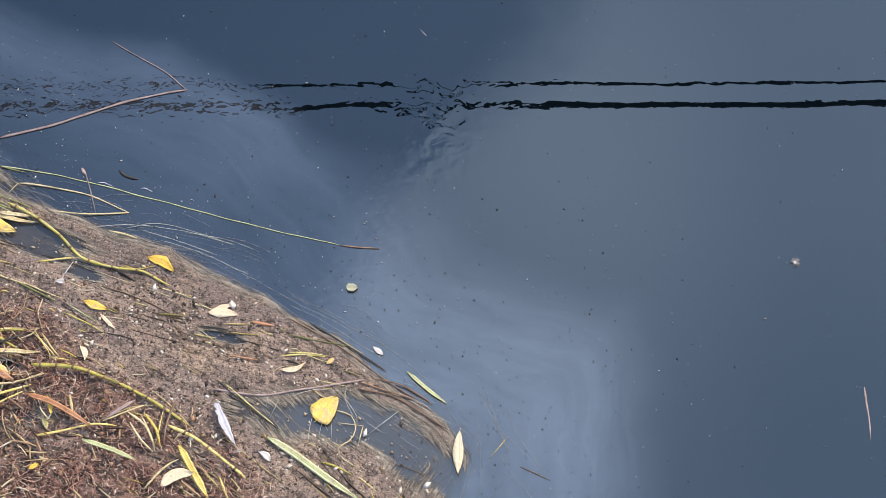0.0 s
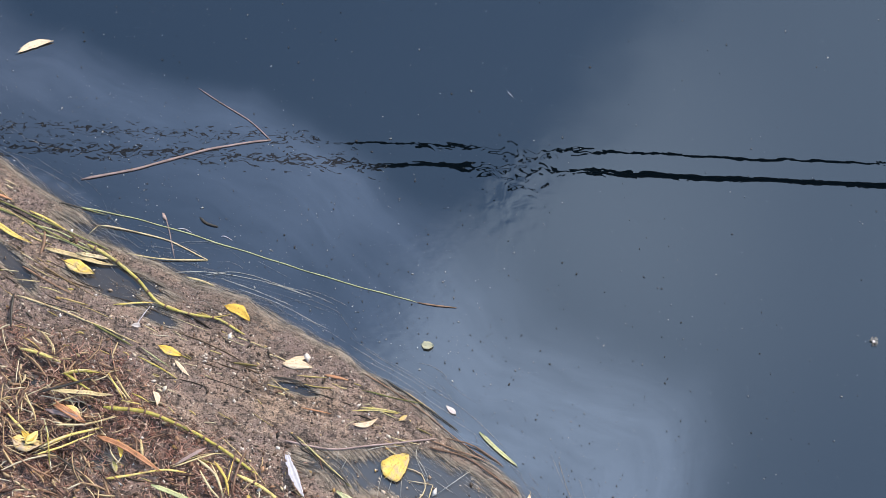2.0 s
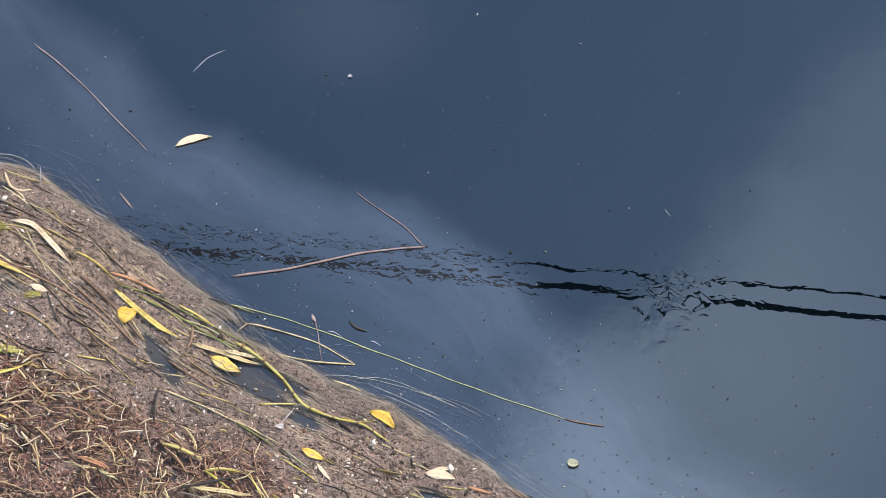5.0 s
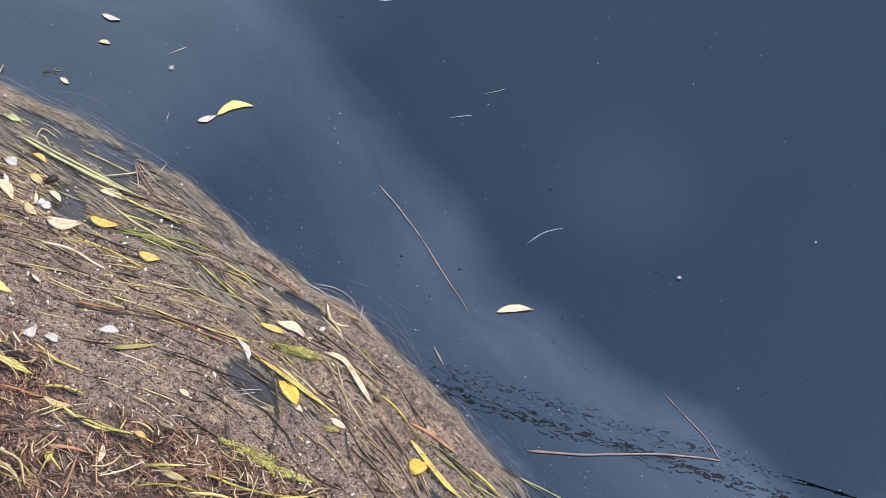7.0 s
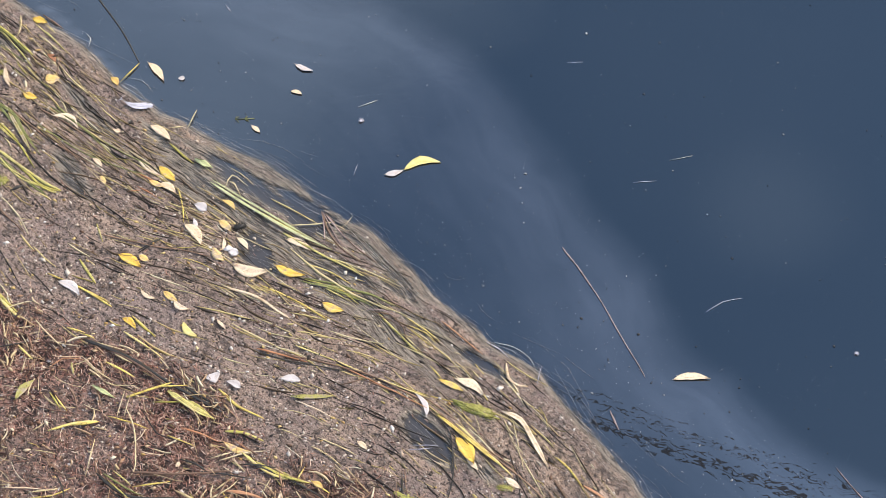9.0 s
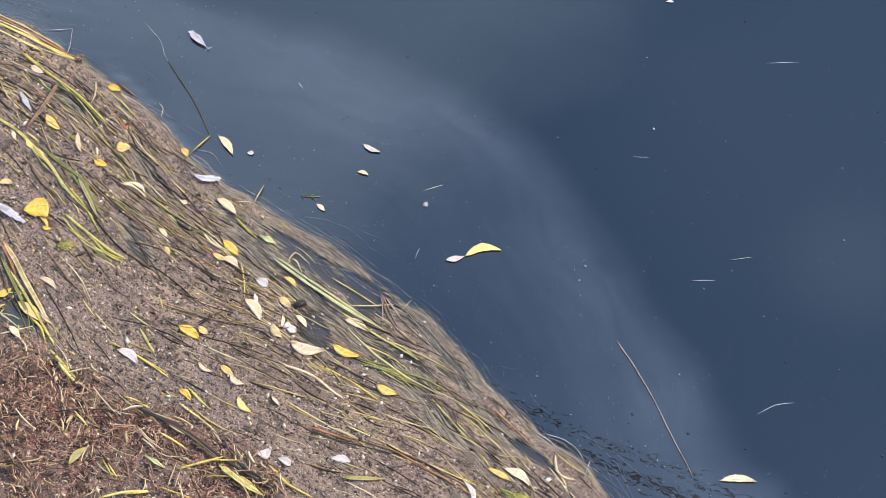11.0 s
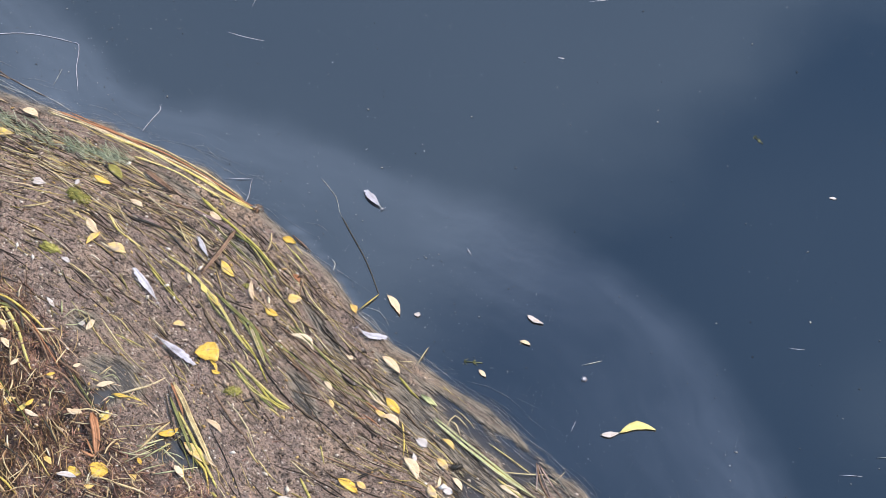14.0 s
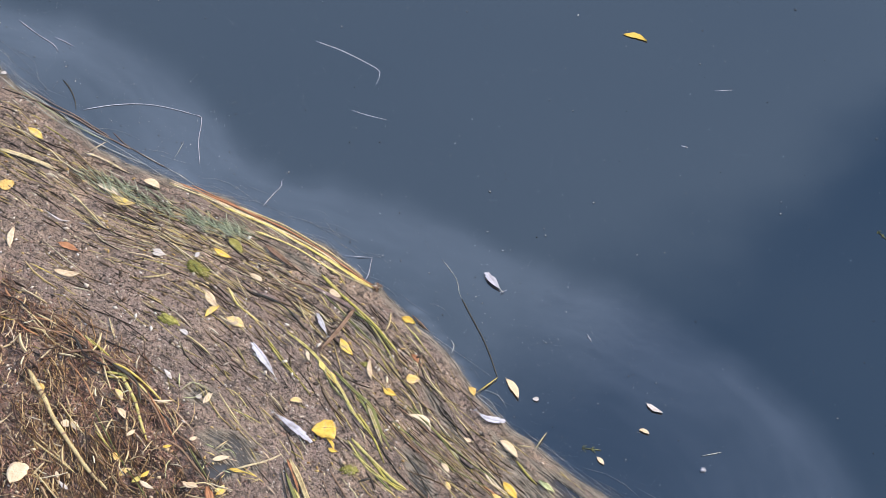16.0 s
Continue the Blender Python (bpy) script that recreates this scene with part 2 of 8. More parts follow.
M["scraps"] = streaked("leaf_scraps", ((0.0, (0.30, 0.16, 0.05)), (0.35, (0.55, 0.36, 0.12)), (0.65, (0.70, 0.50, 0.20)), (1.0, (0.76, 0.64, 0.44))))

M["flakes"] = streaked("rotten_flakes", ((0.0, (0.05, 0.025, 0.015)), (0.30, (0.20, 0.095, 0.055)), (0.55, (0.40, 0.23, 0.13)), (0.80, (0.64, 0.47, 0.28)), (1.0, (0.78, 0.66, 0.48))))
M["bits"] = streaked("straw_bits", ((0.0, (0.025, 0.018, 0.012)), (0.20, (0.10, 0.075, 0.03)), (0.36, (0.46, 0.36, 0.10)), (0.62, (0.66, 0.50, 0.17)), (0.82, (0.74, 0.60, 0.34)), (1.0, (0.80, 0.70, 0.54))))
M["wound"] = streaked("brown_strands", ((0.0, (0.014, 0.008, 0.006)), (0.34, (0.070, 0.032, 0.016)), (0.60, (0.24, 0.115, 0.050)), (0.82, (0.54, 0.35, 0.14)), (1.0, (0.74, 0.56, 0.30))))


# water: a dark body under a mirror-like skin; "film" says where dust and slime lie on it
s = Shade("pond_water", 0.003, 1.6)
s.p.inputs["Specular IOR Level"].default_value = 1.0
film = s.attribute("film")
split = s.node("ShaderNodeSeparateXYZ")
s.l.new(s.place(), split.inputs[0])
drawn = s.node("ShaderNodeCombineXYZ")     # x, y and, five times as fine, the way in from the film's edge
s.l.new(split.outputs["X"], drawn.inputs["X"])
s.l.new(s.math("MULTIPLY", s.attribute("drift"), 6.0), drawn.inputs["Y"])
s.l.new(split.outputs["Y"], drawn.inputs["Z"])
streaks = s.noise(5.0, 6.0, 0.66, drawn.outputs[0], 0.5)
clouds = s.noise(4.0, 5.0, 0.55)
film_amount = s.math("MULTIPLY", film, s.math("ADD", s.math("MULTIPLY", streaks, 1.3), s.math("SUBTRACT", clouds, 0.15)))
mud, oil = s.attribute("mud"), s.attribute("oil")
film_dust = s.math("MULTIPLY", film_amount, s.math("SUBTRACT", 1.0, s.math("MULTIPLY", oil, 0.22)))
s.colour(s.mix(s.math("MULTIPLY", mud, 0.8), s.mix(film_dust, (0.0012, 0.0028, 0.0045), (0.134, 0.139, 0.162)), (0.070, 0.060, 0.053)))
s.l.new(s.math("SUBTRACT", s.math("ADD", s.math("MULTIPLY", film_amount, s.math("ADD", s.math("MULTIPLY", oil, 0.35), 0.55)), 1.6), s.math("MULTIPLY", mud, 0.20)), s.p.inputs["IOR"])   # an oily film mirrors more than clean water
broad = s.noise(5.0, 2.0, 0.4, s.place((1, 1, 1)), 0.8)
ripple = s.noise(26.0, 2.0, 0.5, s.place((1.0, 1.7, 1.0), radians(-20)), 0.5)
speckle = s.noise(46.0, 1.5, 0.5, s.place((1.0, 1.5, 1.0), 0.0), 0.5)
patch = s.ramp(s.noise(2.3, 1.0, 0.4), (0.46, (0.15, 0.15, 0.15)), (0.66, (0.8, 0.8, 0.8)))
h = s.math("ADD", s.math("MULTIPLY", broad, 0.16), s.math("MULTIPLY", s.math("MULTIPLY", ripple, patch), 0.07))
h = s.math("ADD", h, s.math("MULTIPLY", s.math("MULTIPLY", speckle, s.math("MINIMUM", film, 0.09)), 0.85))
h = s.math("ADD", h, s.math("MULTIPLY", s.math("MULTIPLY", s.noise(34.0, 1.5, 0.5, None, 0.6), s.attribute("ruffle")), 0.55))
s.bump(h, 1.0, 0.0006)
M["water"] = s.mat

# the mat: silt, foam and crumbled plants; at its rim and in its pools it thins out to combed slime with gaps
s = Shade("silt_scum", 0.75)
combed = s.node("ShaderNodeCombineXYZ")
split = s.node("ShaderNodeSeparateXYZ")
s.l.new(s.place(), split.inputs[0])
s.l.new(split.outputs["X"], combed.inputs["X"])
s.l.new(s.math("MULTIPLY", s.attribute("flow"), 12.0), combed.inputs["Y"])
s.l.new(s.math("MULTIPLY", split.outputs["Y"], 1.0), combed.inputs["Z"])
flow = combed.outputs[0]
silt = s.noise(6.0, 7.0, 0.68, flow, 0.4)
base = s.ramp(silt, (0.30, (0.100, 0.068, 0.050)), (0.43, (0.32, 0.218, 0.154)), (0.58, (0.53, 0.368, 0.262)), (0.76, (0.69, 0.505, 0.370)))
blotch = s.noise(14.0, 5.0, 0.6)
base = s.mix(s.ramp(blotch, (0.42, (0.62, 0.62, 0.62)), (0.56, (0, 0, 0))), base, (0.225, 0.165, 0.145))
patches = s.noise(5.5, 4.0, 0.6)
base = s.mix(s.ramp(patches, (0.43, (0.42, 0.42, 0.42)), (0.56, (0, 0, 0))), base, (0.26, 0.185, 0.172))
base = s.mix(s.ramp(s.attribute("flow"), (0.12, (0, 0, 0)), (0.34, (0.50, 0.50, 0.50))), base, (0.325, 0.236, 0.200))
red = s.attribute("fibre")
base = s.mix(s.math("MULTIPLY", red, s.ramp(s.noise(16.0, 5.0, 0.6), (0.3, (0.35, 0.35, 0.35)), (0.6, (1, 1, 1)))), base, (0.31, 0.165, 0.125))
# shade in the gaps between rootlets, painted near-black by noise
pit_shade = s.math("MULTIPLY", red, s.ramp(s.noise(38.0, 4.0, 0.6), (0.45, (0.9, 0.9, 0.9)), (0.53, (0, 0, 0))))
base = s.mix(pit_shade, base, (0.030, 0.020, 0.016))
wet = s.attribute("wet")
base = s.mix(s.math("MULTIPLY", wet, 0.38), base, (0.17, 0.135, 0.115))
grain = s.noise(170.0, 5.0, 0.75)
clods = s.ramp(s.noise(60.0, 4.0, 0.65), (0.38, (0.85, 0.85, 0.85)), (0.48, (0, 0, 0)))
base = s.mix(clods, base, (0.11, 0.080, 0.066))
base = s.mix(s.ramp(grain, (0.41, (0.9, 0.9, 0.9)), (0.47, (0, 0, 0))), base, (0.030, 0.022, 0.019))
base = s.mix(s.math("MULTIPLY", s.ramp(s.noise(150.0, 4.0, 0.7), (0.59, (0, 0, 0)), (0.66, (0.9, 0.9, 0.9))), s.ramp(s.noise(30.0, 3.0), (0.42, (0.15, 0.15, 0.15)), (0.62, (1, 1, 1)))), base, (0.72, 0.60, 0.49))
# dark streaks along the drift: gaps and shadows between stems, painted into the colour
threads = s.noise(22.0, 6.0, 0.7, flow, 0.25)
threads = s.math("MULTIPLY", s.ramp(threads, (0.53, (0, 0, 0)), (0.62, (0.9, 0.9, 0.9))), s.ramp(s.noise(11.0, 4.0, 0.6), (0.40, (0.1, 0.1, 0.1)), (0.62, (1, 1, 1))))
base = s.mix(threads, base, (0.065, 0.045, 0.034))
silk = s.ramp(s.noise(30.0, 6.0, 0.7, flow, 0.2), (0.40, (0.085, 0.068, 0.052)), (0.58, (0.49, 0.405, 0.315)))
base = s.mix(s.ramp(s.attribute("cover"), (0.60, (1, 1, 1)), (0.92, (0, 0, 0))), base, silk)
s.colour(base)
s.rough(s.ramp(s.noise(60.0, 3.0), (0.3, (0.42, 0.42, 0.42)), (0.7, (0.9, 0.9, 0.9))))
s.bump(s.math("ADD", grain, s.math("MULTIPLY", s.noise(75.0, 5.0, 0.65), 1.6)), 1.0, 0.009)
cover = s.attribute("cover")
gaps = s.math("ADD", s.noise(20.0, 6.0, 0.72, flow, 0.35), s.math("MULTIPLY", s.math("SUBTRACT", cover, 0.5), 0.9))
gaps = s.ramp(gaps, (0.38, (0, 0, 0)), (0.62, (1, 1, 1)))
s.l.new(s.math("MULTIPLY", gaps, s.math("ADD", s.math("MULTIPLY", cover, 0.35), 0.65)), s.p.inputs["Alpha"])
M["scum"] = s.mat


# ---- small tools ----
def link(name, bm, material, parent=None, smooth=True):
    me = bpy.data.meshes.new(name)
    bm.to_mesh(me)
    bm.free()
    me.materials.append(material)
    if smooth:
        me.polygons.foreach_set("use_smooth", [True] * len(me.polygons))
    ob = new(name, me)
    ob.parent = parent
    return ob


def part(name, bm, material, parent, label=""):
    return tagged(link(name, bm, material, parent), label)


def mesh_from(name, verts, faces, material, smooth=True):
    me = bpy.data.meshes.new(name)
    me.from_pydata([tuple(v) for v in verts], [], faces)
    me.materials.append(material)
    if smooth:
        me.polygons.foreach_set("use_smooth", [True] * len(me.polygons))
    return new(name, me)


def hash2(ix, iy, seed):
    n = (ix.astype(np.int64) * 374761393 + iy.astype(np.int64) * 668265263 + seed * 974711) & 0x7FFFFFFF
    n = ((n ^ (n >> 13)) * 1274126177) & 0x7FFFFFFF
    return ((n ^ (n >> 16)) & 0xFFFF) / 65535.0


def value_noise(x, y, seed=0):
    ix, iy = np.floor(x), np.floor(y)
    fx, fy = x - ix, y - iy
    fx, fy = fx * fx * (3 - 2 * fx), fy * fy * (3 - 2 * fy)
    a, b = hash2(ix, iy, seed), hash2(ix + 1, iy, seed)
    c, d = hash2(ix, iy + 1, seed), hash2(ix + 1, iy + 1, seed)
    return (a * (1 - fx) + b * fx) * (1 - fy) + (c * (1 - fx) + d * fx) * fy


def fbm(x, y, octaves=4, seed=0):
    total, size = 0.0, 0.5
    for k in range(octaves):
        total = total + size * value_noise(x * 2**k, y * 2**k, seed + k)
        size *= 0.5
    return total / (1 - 0.5**octaves)


def line_distance(x, y, line):
    """Distance to a polyline, the side of it (positive below, towards the shore) and the way along it."""
    best = np.full(np.shape(x), 1e9)
    side = np.zeros(np.shape(x))
    ways = np.zeros(np.shape(x))
    for (x0, y0), (x1, y1) in zip(line[:-1], line[1:]):
        dx, dy = x1 - x0, y1 - y0
        t = np.clip(((x - x0) * dx + (y - y0) * dy) / (dx * dx + dy * dy), 0, 1)
        d = np.hypot(x - x0 - t * dx, y - y0 - t * dy)
        near = d < best - 1e-12
        best = np.where(near, d, best)
        side = np.where(near, -np.sign(dx * (y - y0) - dy * (x - x0)), side)
        ways = np.where(near, math.atan2(dy, dx), ways)
    return best, side, ways


def curve_points(points, step=0.012):
    """A smooth line through the points (Catmull-Rom), evenly enough spaced."""
    p = [Vector((*q, 0)) if len(q) == 2 else Vector(q) for q in points]
    if len(p) == 2:
        n = max(2, int((p[1] - p[0]).length / (3 * step)))
        return [p[0].lerp(p[1], k / n) for k in range(n + 1)]
    p = [2 * p[0] - p[1], *p, 2 * p[-1] - p[-2]]
    made = []
    for a, b, c, d in zip(p, p[1:], p[2:], p[3:]):
        n = max(2, min(14, int((c - b).length / step)))
        for k in range(n):
            t = k / n
            made.append(0.5 * (2 * b + (c - a) * t + (2 * a - 5 * b + 4 * c - d) * t * t + (3 * b - a - 3 * c + d) * t**3))
    made.append(p[-2])
    return made


smooth = lambda v, a, b: (lambda t: t * t * (3 - 2 * t))(np.clip((v - a) / (b - a), 0, 1))  # noqa: E731

# ---- the mat's outline, its pools, and the edge of the slime on the water ----
EDGE = [(-4.645, 2.62), (-3.96, 2.593), (-3.508, 2.565), (-3.237, 2.496), (-3.076, 2.466), (-2.955, 2.447), (-2.765, 2.473), (-2.624, 2.488), (-2.463, 2.499), (-2.303, 2.48), (-2.202, 2.455), (-2.112, 2.425), (-2.021, 2.376), (-1.91, 2.346), (-1.82, 2.346), (-1.74, 2.327), (-1.629, 2.302), (-1.498, 2.273), (-1.368, 2.218), (-1.287, 2.178), (-1.207, 2.148), (-1.096, 2.124), (-1.026, 2.074), (-0.935, 2.024), (-0.855, 1.974), (-0.754, 1.91), (-0.654, 1.835), (-0.564, 1.805), (-0.474, 1.775), (-0.383, 1.725), (-0.293, 1.684), (-0.203, 1.634), (-0.165, 1.595), (-0.094, 1.536), (-0.023, 1.484), (0.014, 1.438), (0.01, 1.387), (-0.023, 1.342), (-0.006, 1.251), (0.146, 1.119)]
SHORE = [(-4.445, 2.1), (-3.355, 2.043), (-2.825, 2.072), (-2.747, 2.077), (-2.653, 2.078), (-2.55, 2.047), (-2.451, 2.001), (-2.337, 1.952), (-2.065, 1.872), (-1.946, 1.877), (-1.87, 1.884), (-1.747, 1.877), (-1.633, 1.877), (-1.478, 1.83), (-1.358, 1.805), (-1.268, 1.81), (-1.17, 1.79), (-1.077, 1.786), (-0.892, 1.693), (-0.752, 1.649), (-0.668, 1.621), (-0.514, 1.522), (-0.439, 1.471), (-0.26, 1.33), (0.1, 1.0)]
FILM = [(-5.0, 3.2), (-3.349, 2.624), (-3.173, 2.68), (-3.01, 2.674), (-2.874, 2.644), (-2.767, 2.594), (-2.67, 2.593), (-2.509, 2.635), (-2.44, 2.634), (-2.262, 2.678), (-2.111, 2.678), (-1.953, 2.705), (-1.782, 2.726), (-1.69, 2.708), (-1.492, 2.668), (-1.358, 2.597), (-1.183, 2.494), (-1.101, 2.412), (-1.016, 2.346), (-0.904, 2.256), (-0.865, 2.233), (-0.713, 2.166), (-0.489, 2.139), (-0.384, 2.081), (-0.28, 1.993), (-0.187, 1.917), (-0.095, 1.836), (-0.032, 1.737), (0.067, 1.688), (0.208, 1.62), (0.237, 1.526), (0.229, 1.357), (0.279, 0.6)]
POOLS = []
POOLS += [(-0.199, 1.485, 0.167, 0.046, -0.15, 0.29), (-0.084, 1.433, 0.085, 0.050, -0.64, 0.29), (-0.670, 1.799, 0.098, 0.021, -0.34, 0.29), (-0.669, 1.866, 0.139, 0.024, -0.27, 0.29), (-0.608, 1.732, 0.041, 0.014, -0.28, 0.29), (-0.375, 1.625, 0.043, 0.010, -0.23, 0.29), (-0.434, 1.407, 0.079, 0.032, -0.19, 0.52), (-0.675, 1.486, 0.053, 0.023, -0.00, 0.52), (-0.849, 1.816, 0.069, 0.016, -0.87, 0.29), (-0.678, 1.773, 0.102, 0.015, -0.37, 0.29), (-1.228, 1.940, 0.062, 0.034, -0.50, 0.22), (-1.566, 2.291, 0.084, 0.015, -0.24, 0.29)]
POOLS += [(-2.000, 2.163, 0.055, 0.021, -0.51, 0.52), (-1.646, 2.163, 0.028, 0.051, 1.00, 0.29), (-1.592, 2.271, 0.116, 0.017, -0.22, 0.29), (-1.209, 2.104, 0.070, 0.016, -0.22, 0.29), (-1.474, 2.130, 0.080, 0.013, -0.03, 0.52), (-1.892, 2.295, 0.112, 0.014, -0.39, 0.52), (-1.382, 2.175, 0.057, 0.010, -0.27, 0.52), (-1.119, 1.916, 0.044, 0.014, -0.35, 0.52), (-2.058, 2.311, 0.081, 0.011, -0.44, 0.52), (-2.139, 1.951, 0.066, 0.036, 0.33, 0.34), (-2.348, 2.030, 0.063, 0.030, 0.32, 0.52), (-2.021, 2.183, 0.052, 0.019, -0.40, 0.52)]
POOLS += [(-2.281, 2.384, 0.053, 0.016, -0.24, 0.52), (-2.472, 2.440, 0.071, 0.011, -0.07, 0.52), (-2.305, 2.014, 0.052, 0.030, 0.39, 0.52), (-2.448, 2.087, 0.037, 0.025, 0.60, 0.52), (-1.703, 2.272, 0.140, 0.022, -0.25, 0.29), (-1.598, 2.247, 0.064, 0.026, -0.29, 0.29), (-1.640, 2.136, 0.047, 0.015, -0.10, 0.29), (-1.471, 2.178, 0.063, 0.013, -0.28, 0.29), (-0.120, 1.457, 0.133, 0.036, -0.55, 0.29), (-0.023, 1.392, 0.076, 0.036, -0.81, 0.29), (-0.711, 1.575, 0.022, 0.009, 0.07, 0.25), (-0.684, 1.496, 0.034, 0.014, -0.29, 0.25)]
POOLS += [(-0.801, 1.612, 0.035, 0.010, 0.26, 0.35), (-2.557, 1.968, 0.049, 0.019, -0.48, 0.40), (-2.327, 1.973, 0.042, 0.030, 0.38, 0.30)]


def far_end(x, y):
    """Fades the mat out raggedly where it runs on out of sight."""
    ends = np.minimum.reduce([x + 4.05, y - 0.95, 0.55 - x])
    return smooth(ends + 0.34 * (fbm(x * 4, y * 4, 4, 61) - 0.5), 0.06, 0.22)


def mat_fields(x, y):
    """Height of the mat over the water, wetness and red fibre, at places of the plan."""
    wx = x + 0.02 * (fbm(x * 9, y * 9, 3, 5) - 0.5)
    wy = y + 0.03 * (fbm(x * 9, y * 9, 3, 9) - 0.5)
    d, side, way = line_distance(wx, wy, EDGE)
    inside = d * side
    u, v = x * math.cos(-0.42) + y * math.sin(-0.42), -x * math.sin(-0.42) + y * math.cos(-0.42)
    streak = fbm(u * 5, v * 34, 4, 21)
    cover = smooth(inside, -0.026, 0.028)
    rim = smooth(inside, 0.20, 0.08) * smooth(inside, 0.004, 0.026)
    torn = 0.08 + 0.42 * smooth(x, -1.95, -1.8) * smooth(x, -1.15, -1.35)
    cover = cover - rim * torn * smooth(streak, 0.50 - 0.10 * torn, 0.68 - 0.10 * torn)
    for px, py, along, across, turn, veil in POOLS:
        c, s_ = math.cos(turn), math.sin(turn)
        a, b = ((x - px) * c + (y - py) * s_) / along, (-(x - px) * s_ + (y - py) * c) / across
        r = np.sqrt(a * a + b * b) + 0.55 * (fbm(x * 22, y * 22, 3, 33) - 0.5) + 0.5 * (streak - 0.5)
        cover = np.minimum(cover, veil + (1 - veil) * smooth(r, 0.42, 1.30))
    cover = cover * far_end(x, y)
    bits = fbm(x * 70, y * 70, 3, 41)
    height = 0.0012 + 0.0052 * cover + cover * (0.004 * (fbm(x * 16, y * 16, 4, 2) - 0.5) + 0.006 * (bits - 0.5) + 0.003 * (streak - 0.5))
    ds, ss, _ = line_distance(wx + 0.06 * (fbm(x * 6, y * 6, 3, 15) - 0.5), wy + 0.10 * (fbm(x * 6, y * 6, 3, 19) - 0.5), SHORE)
    shore = smooth(ds * ss, -0.05, 0.05) * (0.5 + 0.5 * smooth(fbm(x * 8, y * 8, 3, 77), 0.38, 0.56))
    height = height + 0.022 * shore * cover * (fbm(x * 30, y * 30, 3, 71) - 0.38)
    return np.maximum(height, 0.0008), 1 - smooth(cover, 0.55, 0.97), shore, inside, way, cover


def top(x, y, above=0.0075):
    """The height at which a thing lies at a place: on the mat or on the water."""
    i, j = int(round((x + 4.1) / 0.006)), int(round((y - 0.92) / 0.006))
    if 0 <= j < TOPS.shape[0] and 0 <= i < TOPS.shape[1]:
        return max(0.0, float(TOPS[j, i])) + above * float(TANGLE[j, i])
    return 0.0


def build_water():
    def steps(lo, hi, step):
        mid = list(np.arange(lo, hi + 1e-6, step))
        far = [0.1, 0.3, 0.7, 1.6, 4, 10, 25, 60, 150, 400, 1000, 2500]
        return np.array([lo - f for f in reversed(far)] + mid + [hi + f for f in far])

    xs, ys = steps(-4.4, 1.8, 0.014), steps(0.6, 4.6, 0.014)
    gx, gy = np.meshgrid(xs, ys)
    v = np.stack([gx.ravel(), gy.ravel(), 0 * gx.ravel()], 1)
    w, k = len(xs), len(ys)
    idx = np.arange(w * k).reshape(k, w)
    f = np.stack([idx[:-1, :-1], idx[:-1, 1:], idx[1:, 1:], idx[1:, :-1]], -1).reshape(-1, 4)
    me = bpy.data.meshes.new("water")
    me.from_pydata(v.tolist(), [], f.tolist())
    me.materials.append(M["water"])
    me.polygons.foreach_set("use_smooth", [True] * len(me.polygons))
    x, y = v[:, 0], v[:, 1]
    wx, wy = x + 0.10 * (fbm(x * 5, y * 5, 4, 3) - 0.5), y + 0.10 * (fbm(x * 5, y * 5, 4, 8) - 0.5)
    d, side, _ = line_distance(wx, wy, FILM)
    inside = d * side
    lobes = fbm(x * 2.2, y * 2.2, 3, 51)
    level = 0.40 + 0.45 * smooth(x, -0.85, -0.35)
    soft = 0.05 + 0.07 * smooth(x, -0.3, 0.0)
    near_side = smooth(x, -0.90, -0.50)
    dens = (0.185 + 0.045 * near_side) * smooth(inside / soft, -1.0, 0.9) * (level + (1 - level) * smooth(inside, 0.24, 0.02)) * (0.35 + 1.3 * lobes + 0.6 * near_side * (0.5 - lobes))
    held = 0.45 + 0.50 * smooth(x, -0.85, -0.35)
    dens = dens * (held + (1 - held) * smooth(inside, 0.60, 0.15))
    dens = dens + 0.025 * smooth(inside, -0.13, 0.06) * np.exp(-(((x - 0.13) / 0.13) ** 2 + ((y - 1.58) / 0.17) ** 2))
    dens = dens + 0.035 * smooth(inside, -0.05, 0.05) * np.exp(-(((x + 0.62) / 0.20) ** 2 + ((y - 2.13) / 0.11) ** 2))
    de, se, _ = line_distance(wx, wy, EDGE)
    out_by = -de * se
    dens = dens + 0.22 * np.exp(-np.abs(out_by) / 0.014) * smooth(fbm(x * 10 + y * 14, y * 40 + x * 18, 4, 57), 0.35, 0.7)
    mud = far_end(x, y) * smooth(-out_by, -0.01, 0.06) * (1 - 0.4 * near_side)
    dens = dens * (1 - 0.8 * mud) * smooth(3.2 - np.abs(x + 1.4), 0.0, 0.9) * smooth(2.1 - np.abs(y - 2.6), 0.0, 0.7)
    near = (np.abs(x + 1.4) < 3.2) & (np.abs(y - 2.6) < 2.1)
    me.attributes.new("film", "FLOAT", "POINT").data.foreach_set("value", np.where(near, dens, 0).astype(np.float32))
    me.attributes.new("mud", "FLOAT", "POINT").data.foreach_set("value", np.where(near, mud, 0).astype(np.float32))
    me.attributes.new("oil", "FLOAT", "POINT").data.foreach_set("value", (smooth(x, -1.0, -0.6) * smooth(inside, 0.34, 0.20)).astype(np.float32))
    me.attributes.new("drift", "FLOAT", "POINT").data.foreach_set("value", np.where(near, inside, 0).astype(np.float32))
    me.attributes.new("ruffle", "FLOAT", "POINT").data.foreach_set("value", np.exp(-(((x + 0.05) / 0.055) ** 2 + ((y - 1.98) / 0.09) ** 2)).astype(np.float32))
    tagged(new("water", me), "dark still pond water with a dusty grey film", "water", kind="structure")


